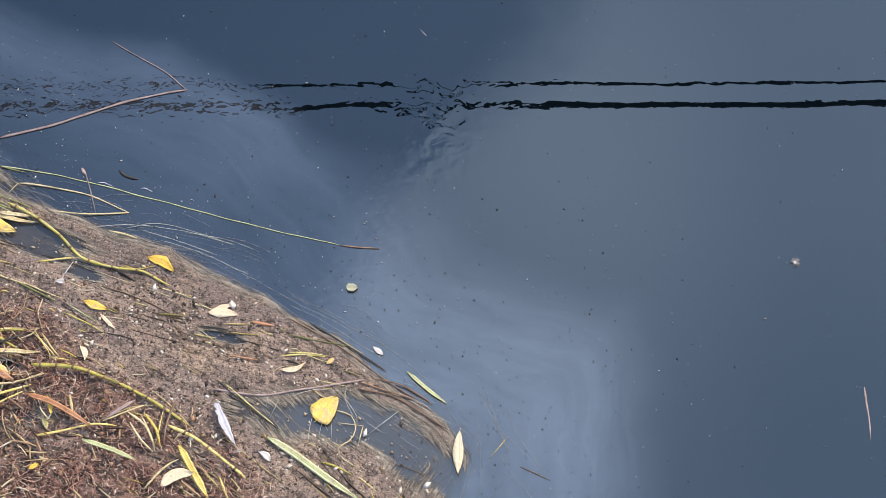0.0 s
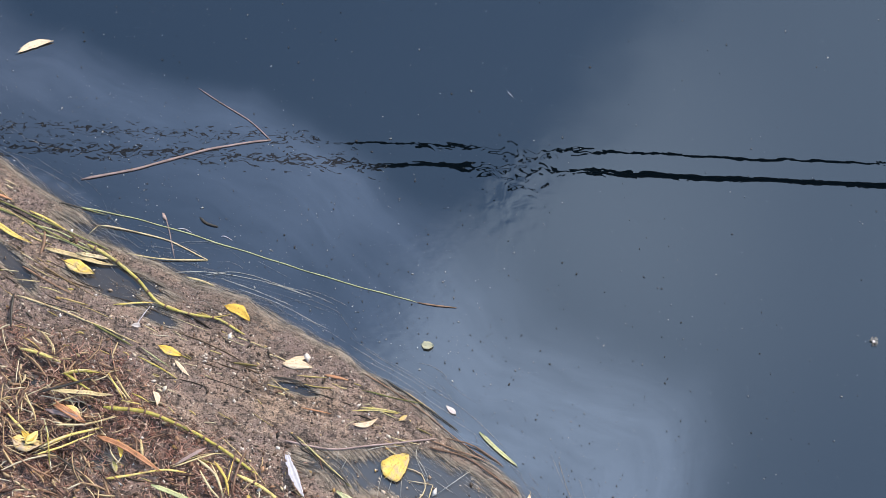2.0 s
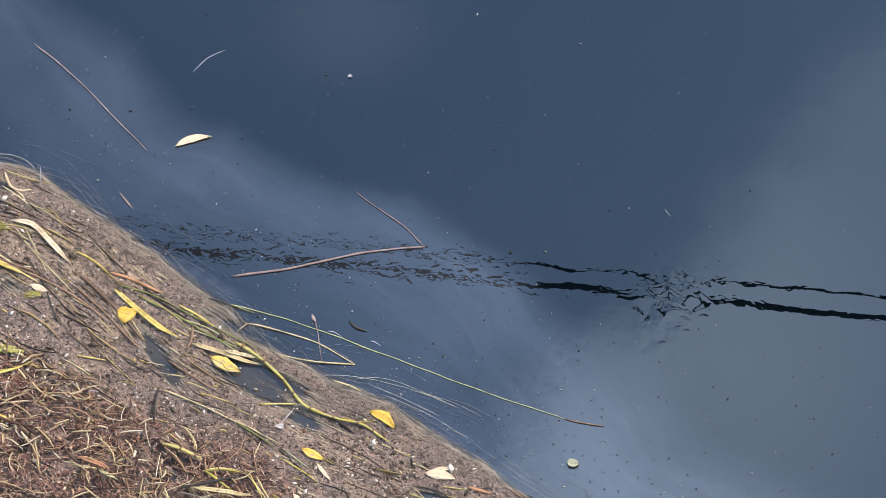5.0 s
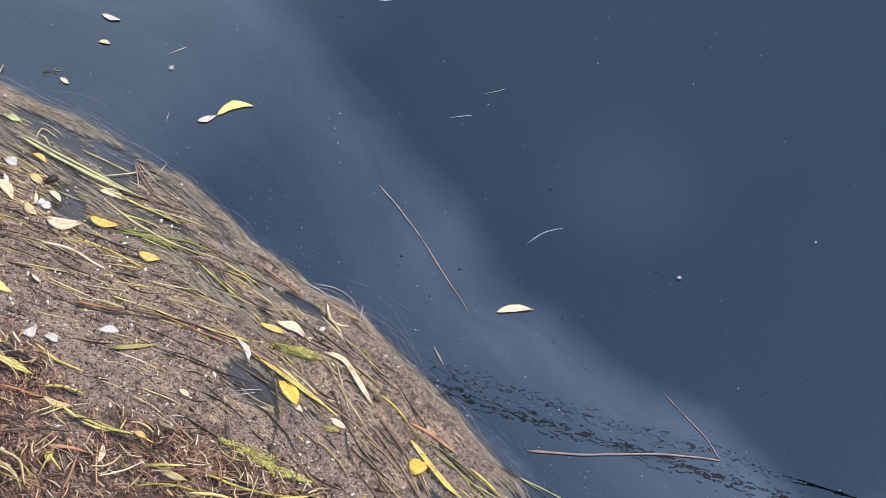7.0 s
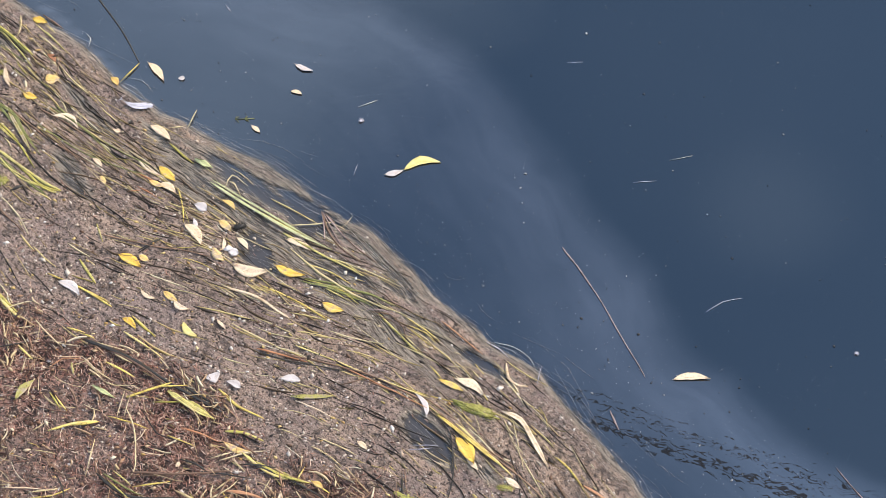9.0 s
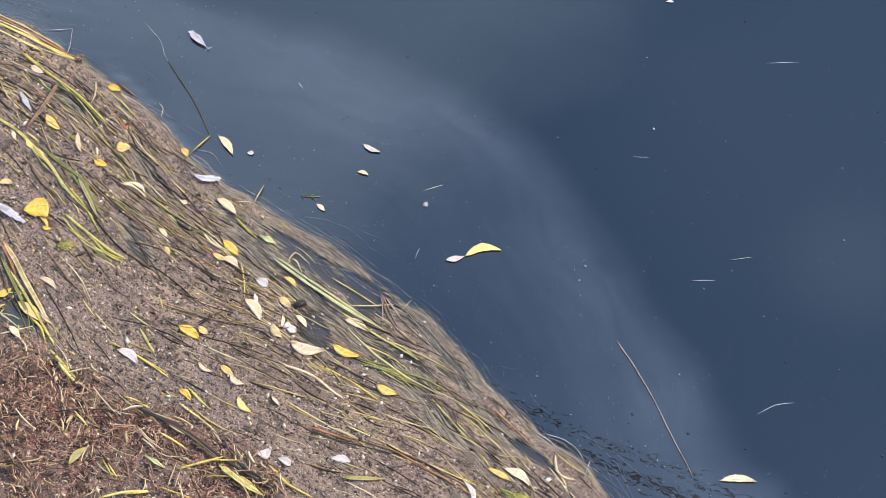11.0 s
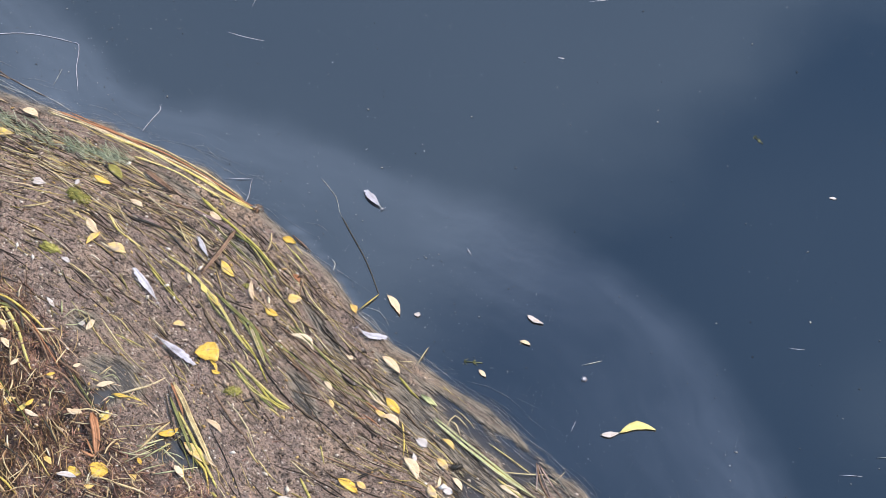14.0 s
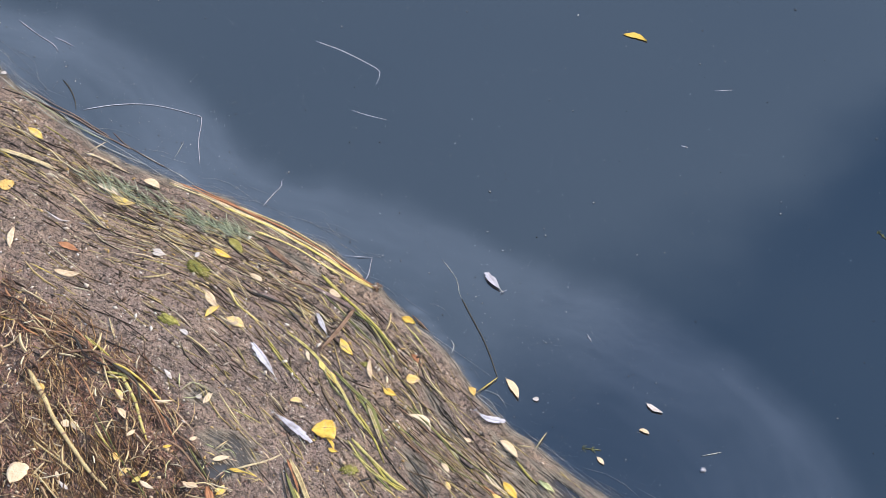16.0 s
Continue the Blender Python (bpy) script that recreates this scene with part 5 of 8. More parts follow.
leaf("cream", -1.732, 2.008, -1.699, 2.002, 0.0116)
leaf("yellow", -1.798, 1.943, -1.768, 1.933, 0.0116)
reed("lime", 0.0051, [(-1.776, 1.948), (-1.729, 1.933)])
leaf("pale", -1.618, 1.893, -1.598, 1.911, 0.0181, kind="petal", label="white triangular petal standing on the scum")
leaf("pale", -1.581, 1.901, -1.553, 1.898, 0.0142, kind="petal")
leaf("pale", -1.500, 1.941, -1.466, 1.951, 0.0142, kind="petal")
blade("olive", 0.0095, [(-1.468, 1.917), (-1.437, 1.929), (-1.401, 1.946)])
reed("ystraw", 0.0058, [(-1.587, 1.883), (-1.543, 1.866), (-1.493, 1.862)])
reed("dark", 0.005, [(-1.646, 1.865), (-1.600, 1.855), (-1.558, 1.848)])
reed("ystraw", 0.0059, [(-1.722, 1.806), (-1.693, 1.832), (-1.663, 1.860)])
reed("ystraw", 0.0042, [(-1.687, 1.841), (-1.635, 1.866)])
blade("lime", 0.0123, [(-1.661, 1.842), (-1.608, 1.829), (-1.564, 1.823)])
reed("lime", 0.0042, [(-1.674, 1.814), (-1.621, 1.837)])
reed("lime", 0.0075, [(-1.543, 1.812), (-1.512, 1.822), (-1.474, 1.822)], joints=5)
reed("straw", 0.0033, [(-1.708, 1.783), (-1.681, 1.754), (-1.651, 1.698), (-1.649, 1.676)])
reed("straw", 0.0033, [(-1.735, 1.715), (-1.719, 1.648)])
reed("ystraw", 0.0067, [(-1.786, 1.723), (-1.744, 1.747)])
reed("ystraw", 0.0041, [(-1.635, 1.660), (-1.583, 1.692)])
reed("dark", 0.0041, [(-1.586, 1.674), (-1.576, 1.720)])
reed("brown", 0.0033, [(-1.649, 1.677), (-1.580, 1.707)])
reed("green", 0.0041, [(-1.694, 1.664), (-1.648, 1.655), (-1.614, 1.651)])
reed("lime", 0.0033, [(-1.679, 1.654), (-1.621, 1.632)])
reed("dark", 0.0033, [(-1.679, 1.643), (-1.623, 1.625)])
reed("straw", 0.0049, [(-1.592, 1.644), (-1.545, 1.652), (-1.500, 1.636)])
reed("straw", 0.0049, [(-1.569, 1.681), (-1.523, 1.672), (-1.494, 1.632)])
reed("ystraw", 0.0041, [(-1.605, 1.628), (-1.541, 1.625)])
reed("straw", 0.0033, [(-1.529, 1.759), (-1.492, 1.790), (-1.462, 1.808)])
leaf("yellow", -1.480, 1.688, -1.478, 1.708, 0.013)
reed("straw", 0.0033, [(-1.511, 1.688), (-1.489, 1.719), (-1.482, 1.739)])
reed("rust", 0.0041, [(-1.492, 1.712), (-1.446, 1.723), (-1.415, 1.725)])
reed("lime", 0.0033, [(-1.470, 1.776), (-1.410, 1.778), (-1.387, 1.778)])
blade("olive", 0.0075, [(-1.436, 1.779), (-1.398, 1.779)])
reed("brown", 0.0041, [(-1.410, 1.778), (-1.360, 1.781), (-1.337, 1.778)])
reed("lime", 0.0041, [(-1.327, 1.729), (-1.279, 1.748)])
reed("ystraw", 0.0033, [(-1.504, 2.010), (-1.420, 2.008), (-1.337, 2.006), (-1.252, 2.005)])
reed("rust", 0.0033, [(-1.418, 2.003), (-1.333, 1.996), (-1.243, 1.985)])
reed("brown", 0.0041, [(-1.319, 2.013), (-1.241, 1.998), (-1.192, 1.983)])
reed("ystraw", 0.0049, [(-1.192, 1.978), (-1.130, 1.952), (-1.067, 1.924)])
reed("brown", 0.0049, [(-1.151, 1.954), (-1.073, 1.935), (-1.000, 1.903), (-0.945, 1.868)])
reed("lime", 0.0042, [(-1.398, 2.123), (-1.345, 2.097), (-1.303, 2.077)])
reed("ystraw", 0.0025, [(-1.342, 2.116), (-1.279, 2.093)])
reed("straw", 0.0033, [(-1.238, 2.063), (-1.214, 2.056), (-1.191, 2.051)])
feather(0.0133, [(-2.005, 2.346), (-1.976, 2.340), (-1.944, 2.352)])
leaf("cream", -1.930, 2.317, -1.882, 2.302, 0.0162)
reed("lime", 0.0053, [(-1.881, 2.296), (-1.846, 2.282), (-1.823, 2.274)])
blade("palegreen", 0.0151, [(-1.824, 2.282), (-1.787, 2.277)])
blade("palegreen", 0.0059, [(-1.778, 2.249), (-1.681, 2.227), (-1.598, 2.212), (-1.524, 2.205)], lift=0.002, label="long pale green reed leaf along the mat's edge")
blade("palegreen", 0.004, [(-1.778, 2.256), (-1.698, 2.239), (-1.625, 2.224), (-1.554, 2.211)])
blade("lime", 0.004, [(-1.768, 2.248), (-1.706, 2.233), (-1.646, 2.223), (-1.577, 2.214)])
reed("lime", 0.0052, [(-1.617, 2.206), (-1.546, 2.193), (-1.452, 2.181)])
reed("straw", 0.0035, [(-1.614, 2.224), (-1.569, 2.245), (-1.542, 2.261)])
reed("brown", 0.0043, [(-1.573, 2.271), (-1.548, 2.241), (-1.514, 2.218), (-1.464, 2.202)])
reed("mauve", 0.0035, [(-1.572, 2.269), (-1.554, 2.239), (-1.538, 2.208)])
reed("straw", 0.0026, [(-1.540, 2.257), (-1.516, 2.252)])
reed("ystraw", 0.0026, [(-1.665, 2.262), (-1.618, 2.256), (-1.570, 2.247)])
reed("straw", 0.0035, [(-1.749, 2.265), (-1.737, 2.263), (-1.718, 2.246)])
leaf("pale", -1.502, 2.385, -1.476, 2.406, 0.011)
leaf("lemon", -1.475, 2.407, -1.421, 2.447, 0.017, bend=0.15, label="yellow willow leaf floating on the open water")
leaf("cream", -0.888, 2.199, -0.831, 2.224, 0.0135, bend=0.06, label="cream willow leaf floating on the open water")
reed("mauve", 0.0026, [(-1.159, 2.369), (-1.072, 2.306), (-0.933, 2.185)], label="long thin straw floating on the water")
reed("ystraw", 0.0069, [(-2.010, 1.895), (-1.981, 1.881), (-1.959, 1.873)])
reed("ystraw", 0.0059, [(-1.815, 1.699), (-1.782, 1.728), (-1.747, 1.748)])
reed("lime", 0.0042, [(-1.846, 1.765), (-1.813, 1.743)])
reed("ystraw", 0.0042, [(-1.835, 1.764), (-1.803, 1.745)])

# the far end of the mat
reed("thread", 0.0016, [(-2.245, 2.602), (-2.197, 2.579), (-2.177, 2.557), (-2.155, 2.540)])
reed("dark", 0.0033, [(-2.162, 2.545), (-2.129, 2.523), (-2.085, 2.495), (-2.044, 2.462), (-2.010, 2.433)], label="long black stalk floating on the water")
reed("ystraw", 0.0042, [(-2.009, 2.431), (-2.023, 2.381)])
leaf("gold", -2.041, 2.382, -2.021, 2.370, 0.0126)
leaf("gold", -2.146, 2.329, -2.125, 2.344, 0.0232, kind="poplar")
reed("brown", 0.0028, [(-2.131, 2.346), (-2.139, 2.363), (-2.144, 2.389)])
leaf("yellow", -2.232, 2.443, -2.203, 2.445, 0.0139)
reed("lime", 0.0037, [(-2.202, 2.428), (-2.167, 2.413), (-2.137, 2.399)])
reed("ystraw", 0.0028, [(-2.203, 2.441), (-2.179, 2.431)])
leaf("cream", -1.995, 2.439, -1.951, 2.413, 0.0147)
leaf("pale", -1.930, 2.429, -1.919, 2.435, 0.0095, kind="petal")
leaf("cream", -1.764, 2.388, -1.744, 2.381, 0.0083)
leaf("pale", -1.748, 2.539, -1.712, 2.538, 0.0105)
leaf("cream", -1.730, 2.482, -1.709, 2.484, 0.0083)
fluff(0.0093, [(-1.595, 2.475), (-1.580, 2.473)])
feather(0.0145, [(-2.106, 2.600), (-2.128, 2.610), (-2.154, 2.622)], label="small white feather floating on the water")
sprig(0.0166, [(-1.797, 2.390), (-1.766, 2.405)])
reed("thread", 0.003, [(-1.606, 2.497), (-1.579, 2.525)])
reed("white", 0.0022, [(-1.553, 2.364), (-1.556, 2.387)], label="tiny white chip on the water")
reed("white", 0.0023, [(-1.921, 2.610), (-1.907, 2.601)], label="tiny white chip on the water")
reed("white", 0.0024, [(-2.405, 2.504), (-2.359, 2.530)], label="bent white root thread on the water")
reed("white", 0.0023, [(-2.359, 2.530), (-2.342, 2.491), (-2.340, 2.474)], label="bent white root thread on the water")
reed("white", 0.0024, [(-2.606, 2.513), (-2.606, 2.551), (-2.605, 2.575), (-2.614, 2.585)], label="thin white root thread on the water")
reed("thread", 0.0023, [(-2.111, 2.430), (-2.116, 2.447), (-2.128, 2.454)])
reed("lime", 0.0055, [(-2.159, 2.167), (-2.104, 2.149), (-2.054, 2.129), (-2.015, 2.130)])
reed("green", 0.0036, [(-2.141, 2.149), (-2.068, 2.122), (-2.030, 2.112)])
reed("green", 0.0036, [(-2.139, 2.164), (-2.073, 2.139), (-2.030, 2.129)])
leaf("gold", -2.300, 2.171, -2.278, 2.180, 0.0126, kind="oval")
leaf("cream", -2.228, 2.329, -2.198, 2.292, 0.0095)
leaf("cream", -2.100, 2.267, -2.043, 2.257, 0.0125, bend=0.2)
leaf("yellow", -2.182, 2.125, -2.163, 2.128, 0.0083)
reed("dark", 0.0073, [(-2.096, 2.097), (-2.080, 2.116)])
blade("straw", 0.0113, [(-2.228, 2.067), (-2.186, 2.040), (-2.155, 2.017), (-2.101, 1.980), (-2.064, 1.952)])
leaf("gold", -2.141, 1.972, -2.075, 1.956, 0.0204)
blade("green", 0.0072, [(-2.215, 2.037), (-2.153, 1.990), (-2.091, 1.944)])
reed("lime", 0.0063, [(-2.185, 2.020), (-2.123, 1.981), (-2.069, 1.945), (-2.035, 1.922)])
reed("lime", 0.0089, [(-2.038, 1.911), (-1.998, 1.893), (-1.968, 1.881)], joints=2)
leaf("cream", -2.132, 2.031, -2.091, 2.022, 0.0103, bend=0.12)
leaf("cream", -2.098, 1.983, -2.058, 1.959, 0.0092, bend=-0.12)
leaf("yellow", -2.190, 1.961, -2.164, 1.992, 0.0165)
reed("straw", 0.0063, [(-2.201, 1.915), (-2.194, 1.960), (-2.185, 1.994)])
reed("palegreen", 0.0036, [(-2.209, 1.918), (-2.174, 1.958)])
reed("palegreen", 0.0036, [(-2.184, 1.899), (-2.158, 1.954)])
reed("palegreen", 0.0036, [(-2.169, 1.941), (-2.102, 1.924)])
reed("palegreen", 0.0036, [(-2.150, 1.885), (-2.088, 1.940)])
reed("palegreen", 0.0045, [(-2.209, 1.896), (-2.181, 1.942)])
reed("palegreen", 0.0036, [(-2.207, 1.879), (-2.179, 1.928)])
reed("palegreen", 0.0036, [(-2.214, 1.962), (-2.137, 1.993)])
leaf("cream", -2.126, 1.920, -2.097, 1.907, 0.0122)
blade("rust", 0.0186, [(-2.313, 1.929), (-2.281, 1.897), (-2.256, 1.861)], label="orange-brown rotten leaf strip in the tangle")
leaf("yellow", -2.255, 1.838, -2.218, 1.845, 0.0327, kind="oval")
leaf("yellow", -2.285, 1.814, -2.258, 1.821, 0.0184, kind="oval")
leaf("pale", -2.296, 1.794, -2.259, 1.805, 0.0113)
leaf("gold", -2.184, 1.863, -2.168, 1.858, 0.0122)
reed("straw", 0.0054, [(-2.204, 1.830), (-2.157, 1.841), (-2.131, 1.842)])
reed("dark", 0.0036, [(-2.306, 1.862), (-2.254, 1.914)])
leaf("cream", -2.345, 1.987, -2.322, 2.010, 0.0104)
leaf("yellow", -2.308, 1.990, -2.281, 1.998, 0.0083)
reed("straw", 0.0055, [(-2.299, 1.996), (-2.264, 2.036), (-2.246, 2.068)])
reed("ystraw", 0.0036, [(-2.288, 2.006), (-2.239, 2.001)])
leaf("cream", -2.348, 1.912, -2.325, 1.918, 0.0104)
leaf("yellow", -2.292, 1.926, -2.283, 1.951, 0.0093)
leaf("cream", -2.427, 2.082, -2.429, 2.105, 0.0095)
leaf("pale", -1.933, 1.965, -1.886, 1.954, 0.0171)
reed("straw", 0.0037, [(-1.874, 2.337), (-1.896, 2.325)], label="straw on the scum edge")
reed("straw", 0.0027, [(-1.868, 2.379), (-1.866, 2.335)])
reed("rust", 0.0048, [(-2.772, 2.465), (-2.667, 2.476), (-2.567, 2.487), (-2.459, 2.487), (-2.345, 2.475), (-2.317, 2.477)], label="long rusty reed along the edge of the mat")
reed("ystraw", 0.0058, [(-2.662, 2.465), (-2.559, 2.476), (-2.451, 2.476), (-2.367, 2.469), (-2.318, 2.468)])
reed("straw", 0.0048, [(-2.645, 2.483), (-2.545, 2.494), (-2.450, 2.493), (-2.348, 2.480)])
reed("ystraw", 0.0048, [(-2.582, 2.452), (-2.495, 2.462), (-2.382, 2.457)])
reed("straw", 0.0048, [(-2.788, 2.453), (-2.687, 2.466), (-2.572, 2.475), (-2.477, 2.474)])
reed("straw", 0.0038, [(-2.507, 2.479), (-2.422, 2.472), (-2.338, 2.465)])
root_tuft(0.0162, [(-2.320, 2.469), (-2.302, 2.481)])
blade("mauve", 0.0076, [(-2.413, 2.407), (-2.351, 2.408), (-2.315, 2.407)])
blade("brown", 0.0096, [(-2.317, 2.410), (-2.315, 2.346), (-2.318, 2.291)], label="broken dark brown reed leaf on the mat")
reed("lime", 0.0066, [(-2.415, 2.439), (-2.346, 2.419), (-2.285, 2.406), (-2.232, 2.387), (-2.194, 2.371)])
reed("green", 0.0047, [(-2.322, 2.404), (-2.265, 2.396), (-2.206, 2.370)])
reed("straw", 0.0038, [(-2.256, 2.441), (-2.244, 2.417), (-2.240, 2.397)])
feather(0.0097, [(-2.321, 2.325), (-2.344, 2.342), (-2.367, 2.359)])
feather(0.0128, [(-2.341, 2.189), (-2.380, 2.212), (-2.431, 2.235)])
feather(0.0136, [(-2.321, 2.133), (-2.276, 2.126), (-2.215, 2.116)])
leaf("yellow", -2.196, 2.169, -2.230, 2.139, 0.0461, kind="poplar", label="bright yellow poplar leaf lying on the scum mat")
leaf("yellow", -2.283, 2.261, -2.252, 2.248, 0.0127)
leaf("yellow", -2.301, 2.337, -2.260, 2.319, 0.016)
leaf("yellow", -2.172, 2.291, -2.143, 2.291, 0.0148)
leaf("gold", -2.508, 2.256, -2.466, 2.257, 0.0225)
weed_clump(0.025, [(-2.640, 2.317), (-2.598, 2.318)])
weed_clump(0.0194, [(-2.612, 2.191), (-2.579, 2.193)])
weed_clump(0.0218, [(-2.131, 2.104), (-2.114, 2.112)])
weed_clump(0.0106, [(-2.235, 2.315), (-2.221, 2.317)])
leaf("olive", -2.612, 2.408, -2.568, 2.393, 0.0175)
leaf("yellow", -2.621, 2.373, -2.580, 2.373, 0.0131)
grass_tuft(0.0446, [(-2.938, 2.376), (-2.848, 2.386), (-2.744, 2.398)])
grass_tuft(0.0331, [(-2.711, 2.405), (-2.653, 2.420), (-2.604, 2.434)])
leaf("cream", -2.833, 2.429, -2.794, 2.430, 0.0167)
leaf("cream", -2.904, 2.370, -2.849, 2.371, 0.0156)
leaf("yellow", -2.865, 2.368, -2.812, 2.373, 0.0189)
leaf("gold", -3.056, 2.259, -3.039, 2.283, 0.0247, kind="oval")
leaf("cream", -2.974, 2.200, -2.948, 2.155, 0.0132)
leaf("cream", -2.848, 2.162, -2.794, 2.184, 0.0131)
reed("white", 0.0032, [(-2.933, 2.262), (-2.911, 2.261), (-2.890, 2.267)])
reed("white", 0.0024, [(-2.876, 2.278), (-2.858, 2.284)])
leaf("pale", -2.714, 2.298, -2.689, 2.309, 0.0109)
leaf("pale", -2.640, 2.336, -2.639, 2.350, 0.0088, kind="petal")
leaf("cream", -2.575, 2.284, -2.535, 2.265, 0.0162)
leaf("yellow", -2.535, 2.270, -2.542, 2.234, 0.0129)
reed("ystraw", 0.0048, [(-2.541, 2.312), (-2.508, 2.293), (-2.452, 2.283)])
leaf("cream", -2.521, 2.365, -2.499, 2.361, 0.0109)
leaf("cream", -2.383, 2.420, -2.353, 2.416, 0.0119)
blade("lime", 0.0063, [(-2.394, 2.292), (-2.337, 2.284), (-2.285, 2.266), (-2.238, 2.245), (-2.184, 2.213), (-2.128, 2.190)])
blade("green", 0.0074, [(-2.268, 2.270), (-2.221, 2.256), (-2.168, 2.244), (-2.132, 2.216), (-2.082, 2.184)])
reed("lime", 0.0064, [(-2.157, 2.165), (-2.103, 2.150), (-2.050, 2.136), (-2.014, 2.132)])
reed("green", 0.0037, [(-2.309, 2.273), (-2.247, 2.239), (-2.199, 2.226)])
reed("lime", 0.0037, [(-2.406, 2.253), (-2.358, 2.232), (-2.310, 2.219)])
reed("green", 0.0028, [(-2.406, 2.410), (-2.340, 2.392), (-2.259, 2.369)])
reed("straw", 0.0111, [(-2.741, 1.951), (-2.683, 1.920), (-2.623, 1.886), (-2.524, 1.843), (-2.458, 1.827)], joints=3)
leaf("cream", -2.624, 1.782, -2.613, 1.736, 0.0376, kind="poplar")
reed("lime", 0.0083, [(-2.588, 2.037), (-2.541, 2.009), (-2.490, 1.968), (-2.463, 1.947)], joints=5)
reed("ystraw", 0.0047, [(-2.616, 2.021), (-2.571, 2.041), (-2.533, 2.035)])
reed("straw", 0.0037, [(-2.580, 2.043), (-2.543, 2.038), (-2.469, 2.011)])
leaf("gold", -2.580, 2.006, -2.553, 1.992, 0.0106)
leaf("cream", -2.552, 1.976, -2.526, 1.965, 0.0126)
leaf("cream", -2.620, 1.893, -2.602, 1.894, 0.0148)
leaf("cream", -2.607, 1.905, -2.581, 1.898, 0.0126)
leaf("gold", -2.502, 1.896, -2.477, 1.888, 0.0125)
leaf("gold", -2.462, 1.861, -2.452, 1.886, 0.0125)
leaf("yellow", -2.426, 1.879, -2.421, 1.899, 0.0083)
reed("straw", 0.0037, [(-2.646, 1.923), (-2.589, 1.901), (-2.564, 1.895)])
reed("straw", 0.0046, [(-2.643, 1.835), (-2.578, 1.828), (-2.534, 1.823)])
reed("straw", 0.0046, [(-2.571, 1.928), (-2.512, 1.895), (-2.492, 1.878)])
reed("dark", 0.0037, [(-2.439, 2.003), (-2.373, 1.967), (-2.314, 1.940)])
leaf("pale", -2.452, 2.081, -2.442, 2.088, 0.0085, kind="petal")
reed("straw", 0.0028, [(-2.483, 2.116), (-2.457, 2.095)])
reed("straw", 0.0037, [(-2.355, 2.009), (-2.347, 2.038)])
leaf("pale", -2.536, 2.097, -2.510, 2.086, 0.0096, kind="petal")
leaf("pale", -2.546, 1.793, -2.522, 1.788, 0.0083, kind="petal")
leaf("cream", -2.563, 1.805, -2.550, 1.795, 0.0073)
leaf("gold", -2.705, 1.937, -2.688, 1.928, 0.0128)
reed("white", 0.0025, [(-3.043, 2.508), (-3.001, 2.550), (-2.956, 2.584), (-2.903, 2.608), (-2.851, 2.622)], label="long bent white root thread on the water")
reed("white", 0.0024, [(-2.851, 2.622), (-2.836, 2.624), (-2.821, 2.601), (-2.804, 2.570), (-2.770, 2.528)], label="hooked end of a white root thread")
reed("white", 0.0025, [(-3.294, 2.620), (-3.245, 2.613), (-3.198, 2.609), (-3.176, 2.598)], label="white root thread floating on the water")
reed("white", 0.0025, [(-3.206, 2.625), (-3.183, 2.628), (-3.160, 2.628)], label="white root thread floating on the water")
reed("dark", 0.003, [(-3.124, 2.546), (-3.097, 2.535), (-3.071, 2.517), (-3.053, 2.497)])
reed("brown", 0.003, [(-3.186, 2.465), (-3.112, 2.472), (-3.047, 2.481), (-2.975, 2.479), (-2.903, 2.481)])
reed("thread", 0.0025, [(-3.235, 2.481), (-3.130, 2.459), (-3.025, 2.453), (-2.957, 2.456), (-2.850, 2.466)])
reed("thread", 0.0016, [(-2.820, 2.514), (-2.828, 2.555)])
leaf("pale", -3.236, 2.486, -3.225, 2.493, 0.0081, kind="petal")
blade("straw", 0.0102, [(-3.114, 2.332), (-3.055, 2.346), (-2.989, 2.356)])
leaf("yellow", -3.101, 2.406, -3.059, 2.400, 0.0159)
reed("straw", 0.003, [(-2.965, 2.429), (-2.953, 2.464)])
reed("straw", 0.003, [(-3.164, 2.393), (-3.087, 2.390)])
reed("white", 0.0025, [(-2.761, 2.916), (-2.696, 2.925), (-2.648, 2.926), (-2.606, 2.922), (-2.595, 2.889)], label="white root thread floating on the water")
reed("white", 0.0024, [(-2.600, 2.808), (-2.565, 2.815), (-2.526, 2.827)], label="white root thread floating on the water")
leaf("yellow", -2.248, 3.283, -2.198, 3.294, 0.0128, bend=0.12, label="yellow willow leaf floating on the open water")
reed("white", 0.0025, [(-2.021, 3.258), (-1.990, 3.282)], label="tiny white chip on the water")
reed("white", 0.0033, [(-2.004, 3.101), (-1.990, 3.105)], label="tiny white chip on the water")
sprig(0.0123, [(-1.578, 3.133), (-1.555, 3.126)])
reed("white", 0.0023, [(-1.160, 3.031), (-1.105, 3.061)], label="thin white thread on the water")
reed("white", 0.0022, [(-1.296, 2.733), (-1.269, 2.745)], label="tiny white chip on the water")
reed("white", 0.0022, [(-1.093, 2.539), (-1.056, 2.558)], label="tiny white chip on the water")
leaf("pale", -1.386, 3.078, -1.372, 3.084, 0.0054, kind="petal")
reed("white", 0.0024, [(-1.332, 3.389), (-1.290, 3.396)], label="tiny white chip on the water")
reed("white", 0.0021, [(-0.883, 2.344), (-0.863, 2.373), (-0.835, 2.393)], label="curved white thread on the water")
reed("thread", 0.0021, [(-1.051, 2.607), (-1.017, 2.631)])
fluff(0.0067, [(-0.629, 2.357), (-0.610, 2.374)])
reed("brown", 0.0026, [(-0.341, 2.880), (-0.313, 2.865), (-0.288, 2.851)])
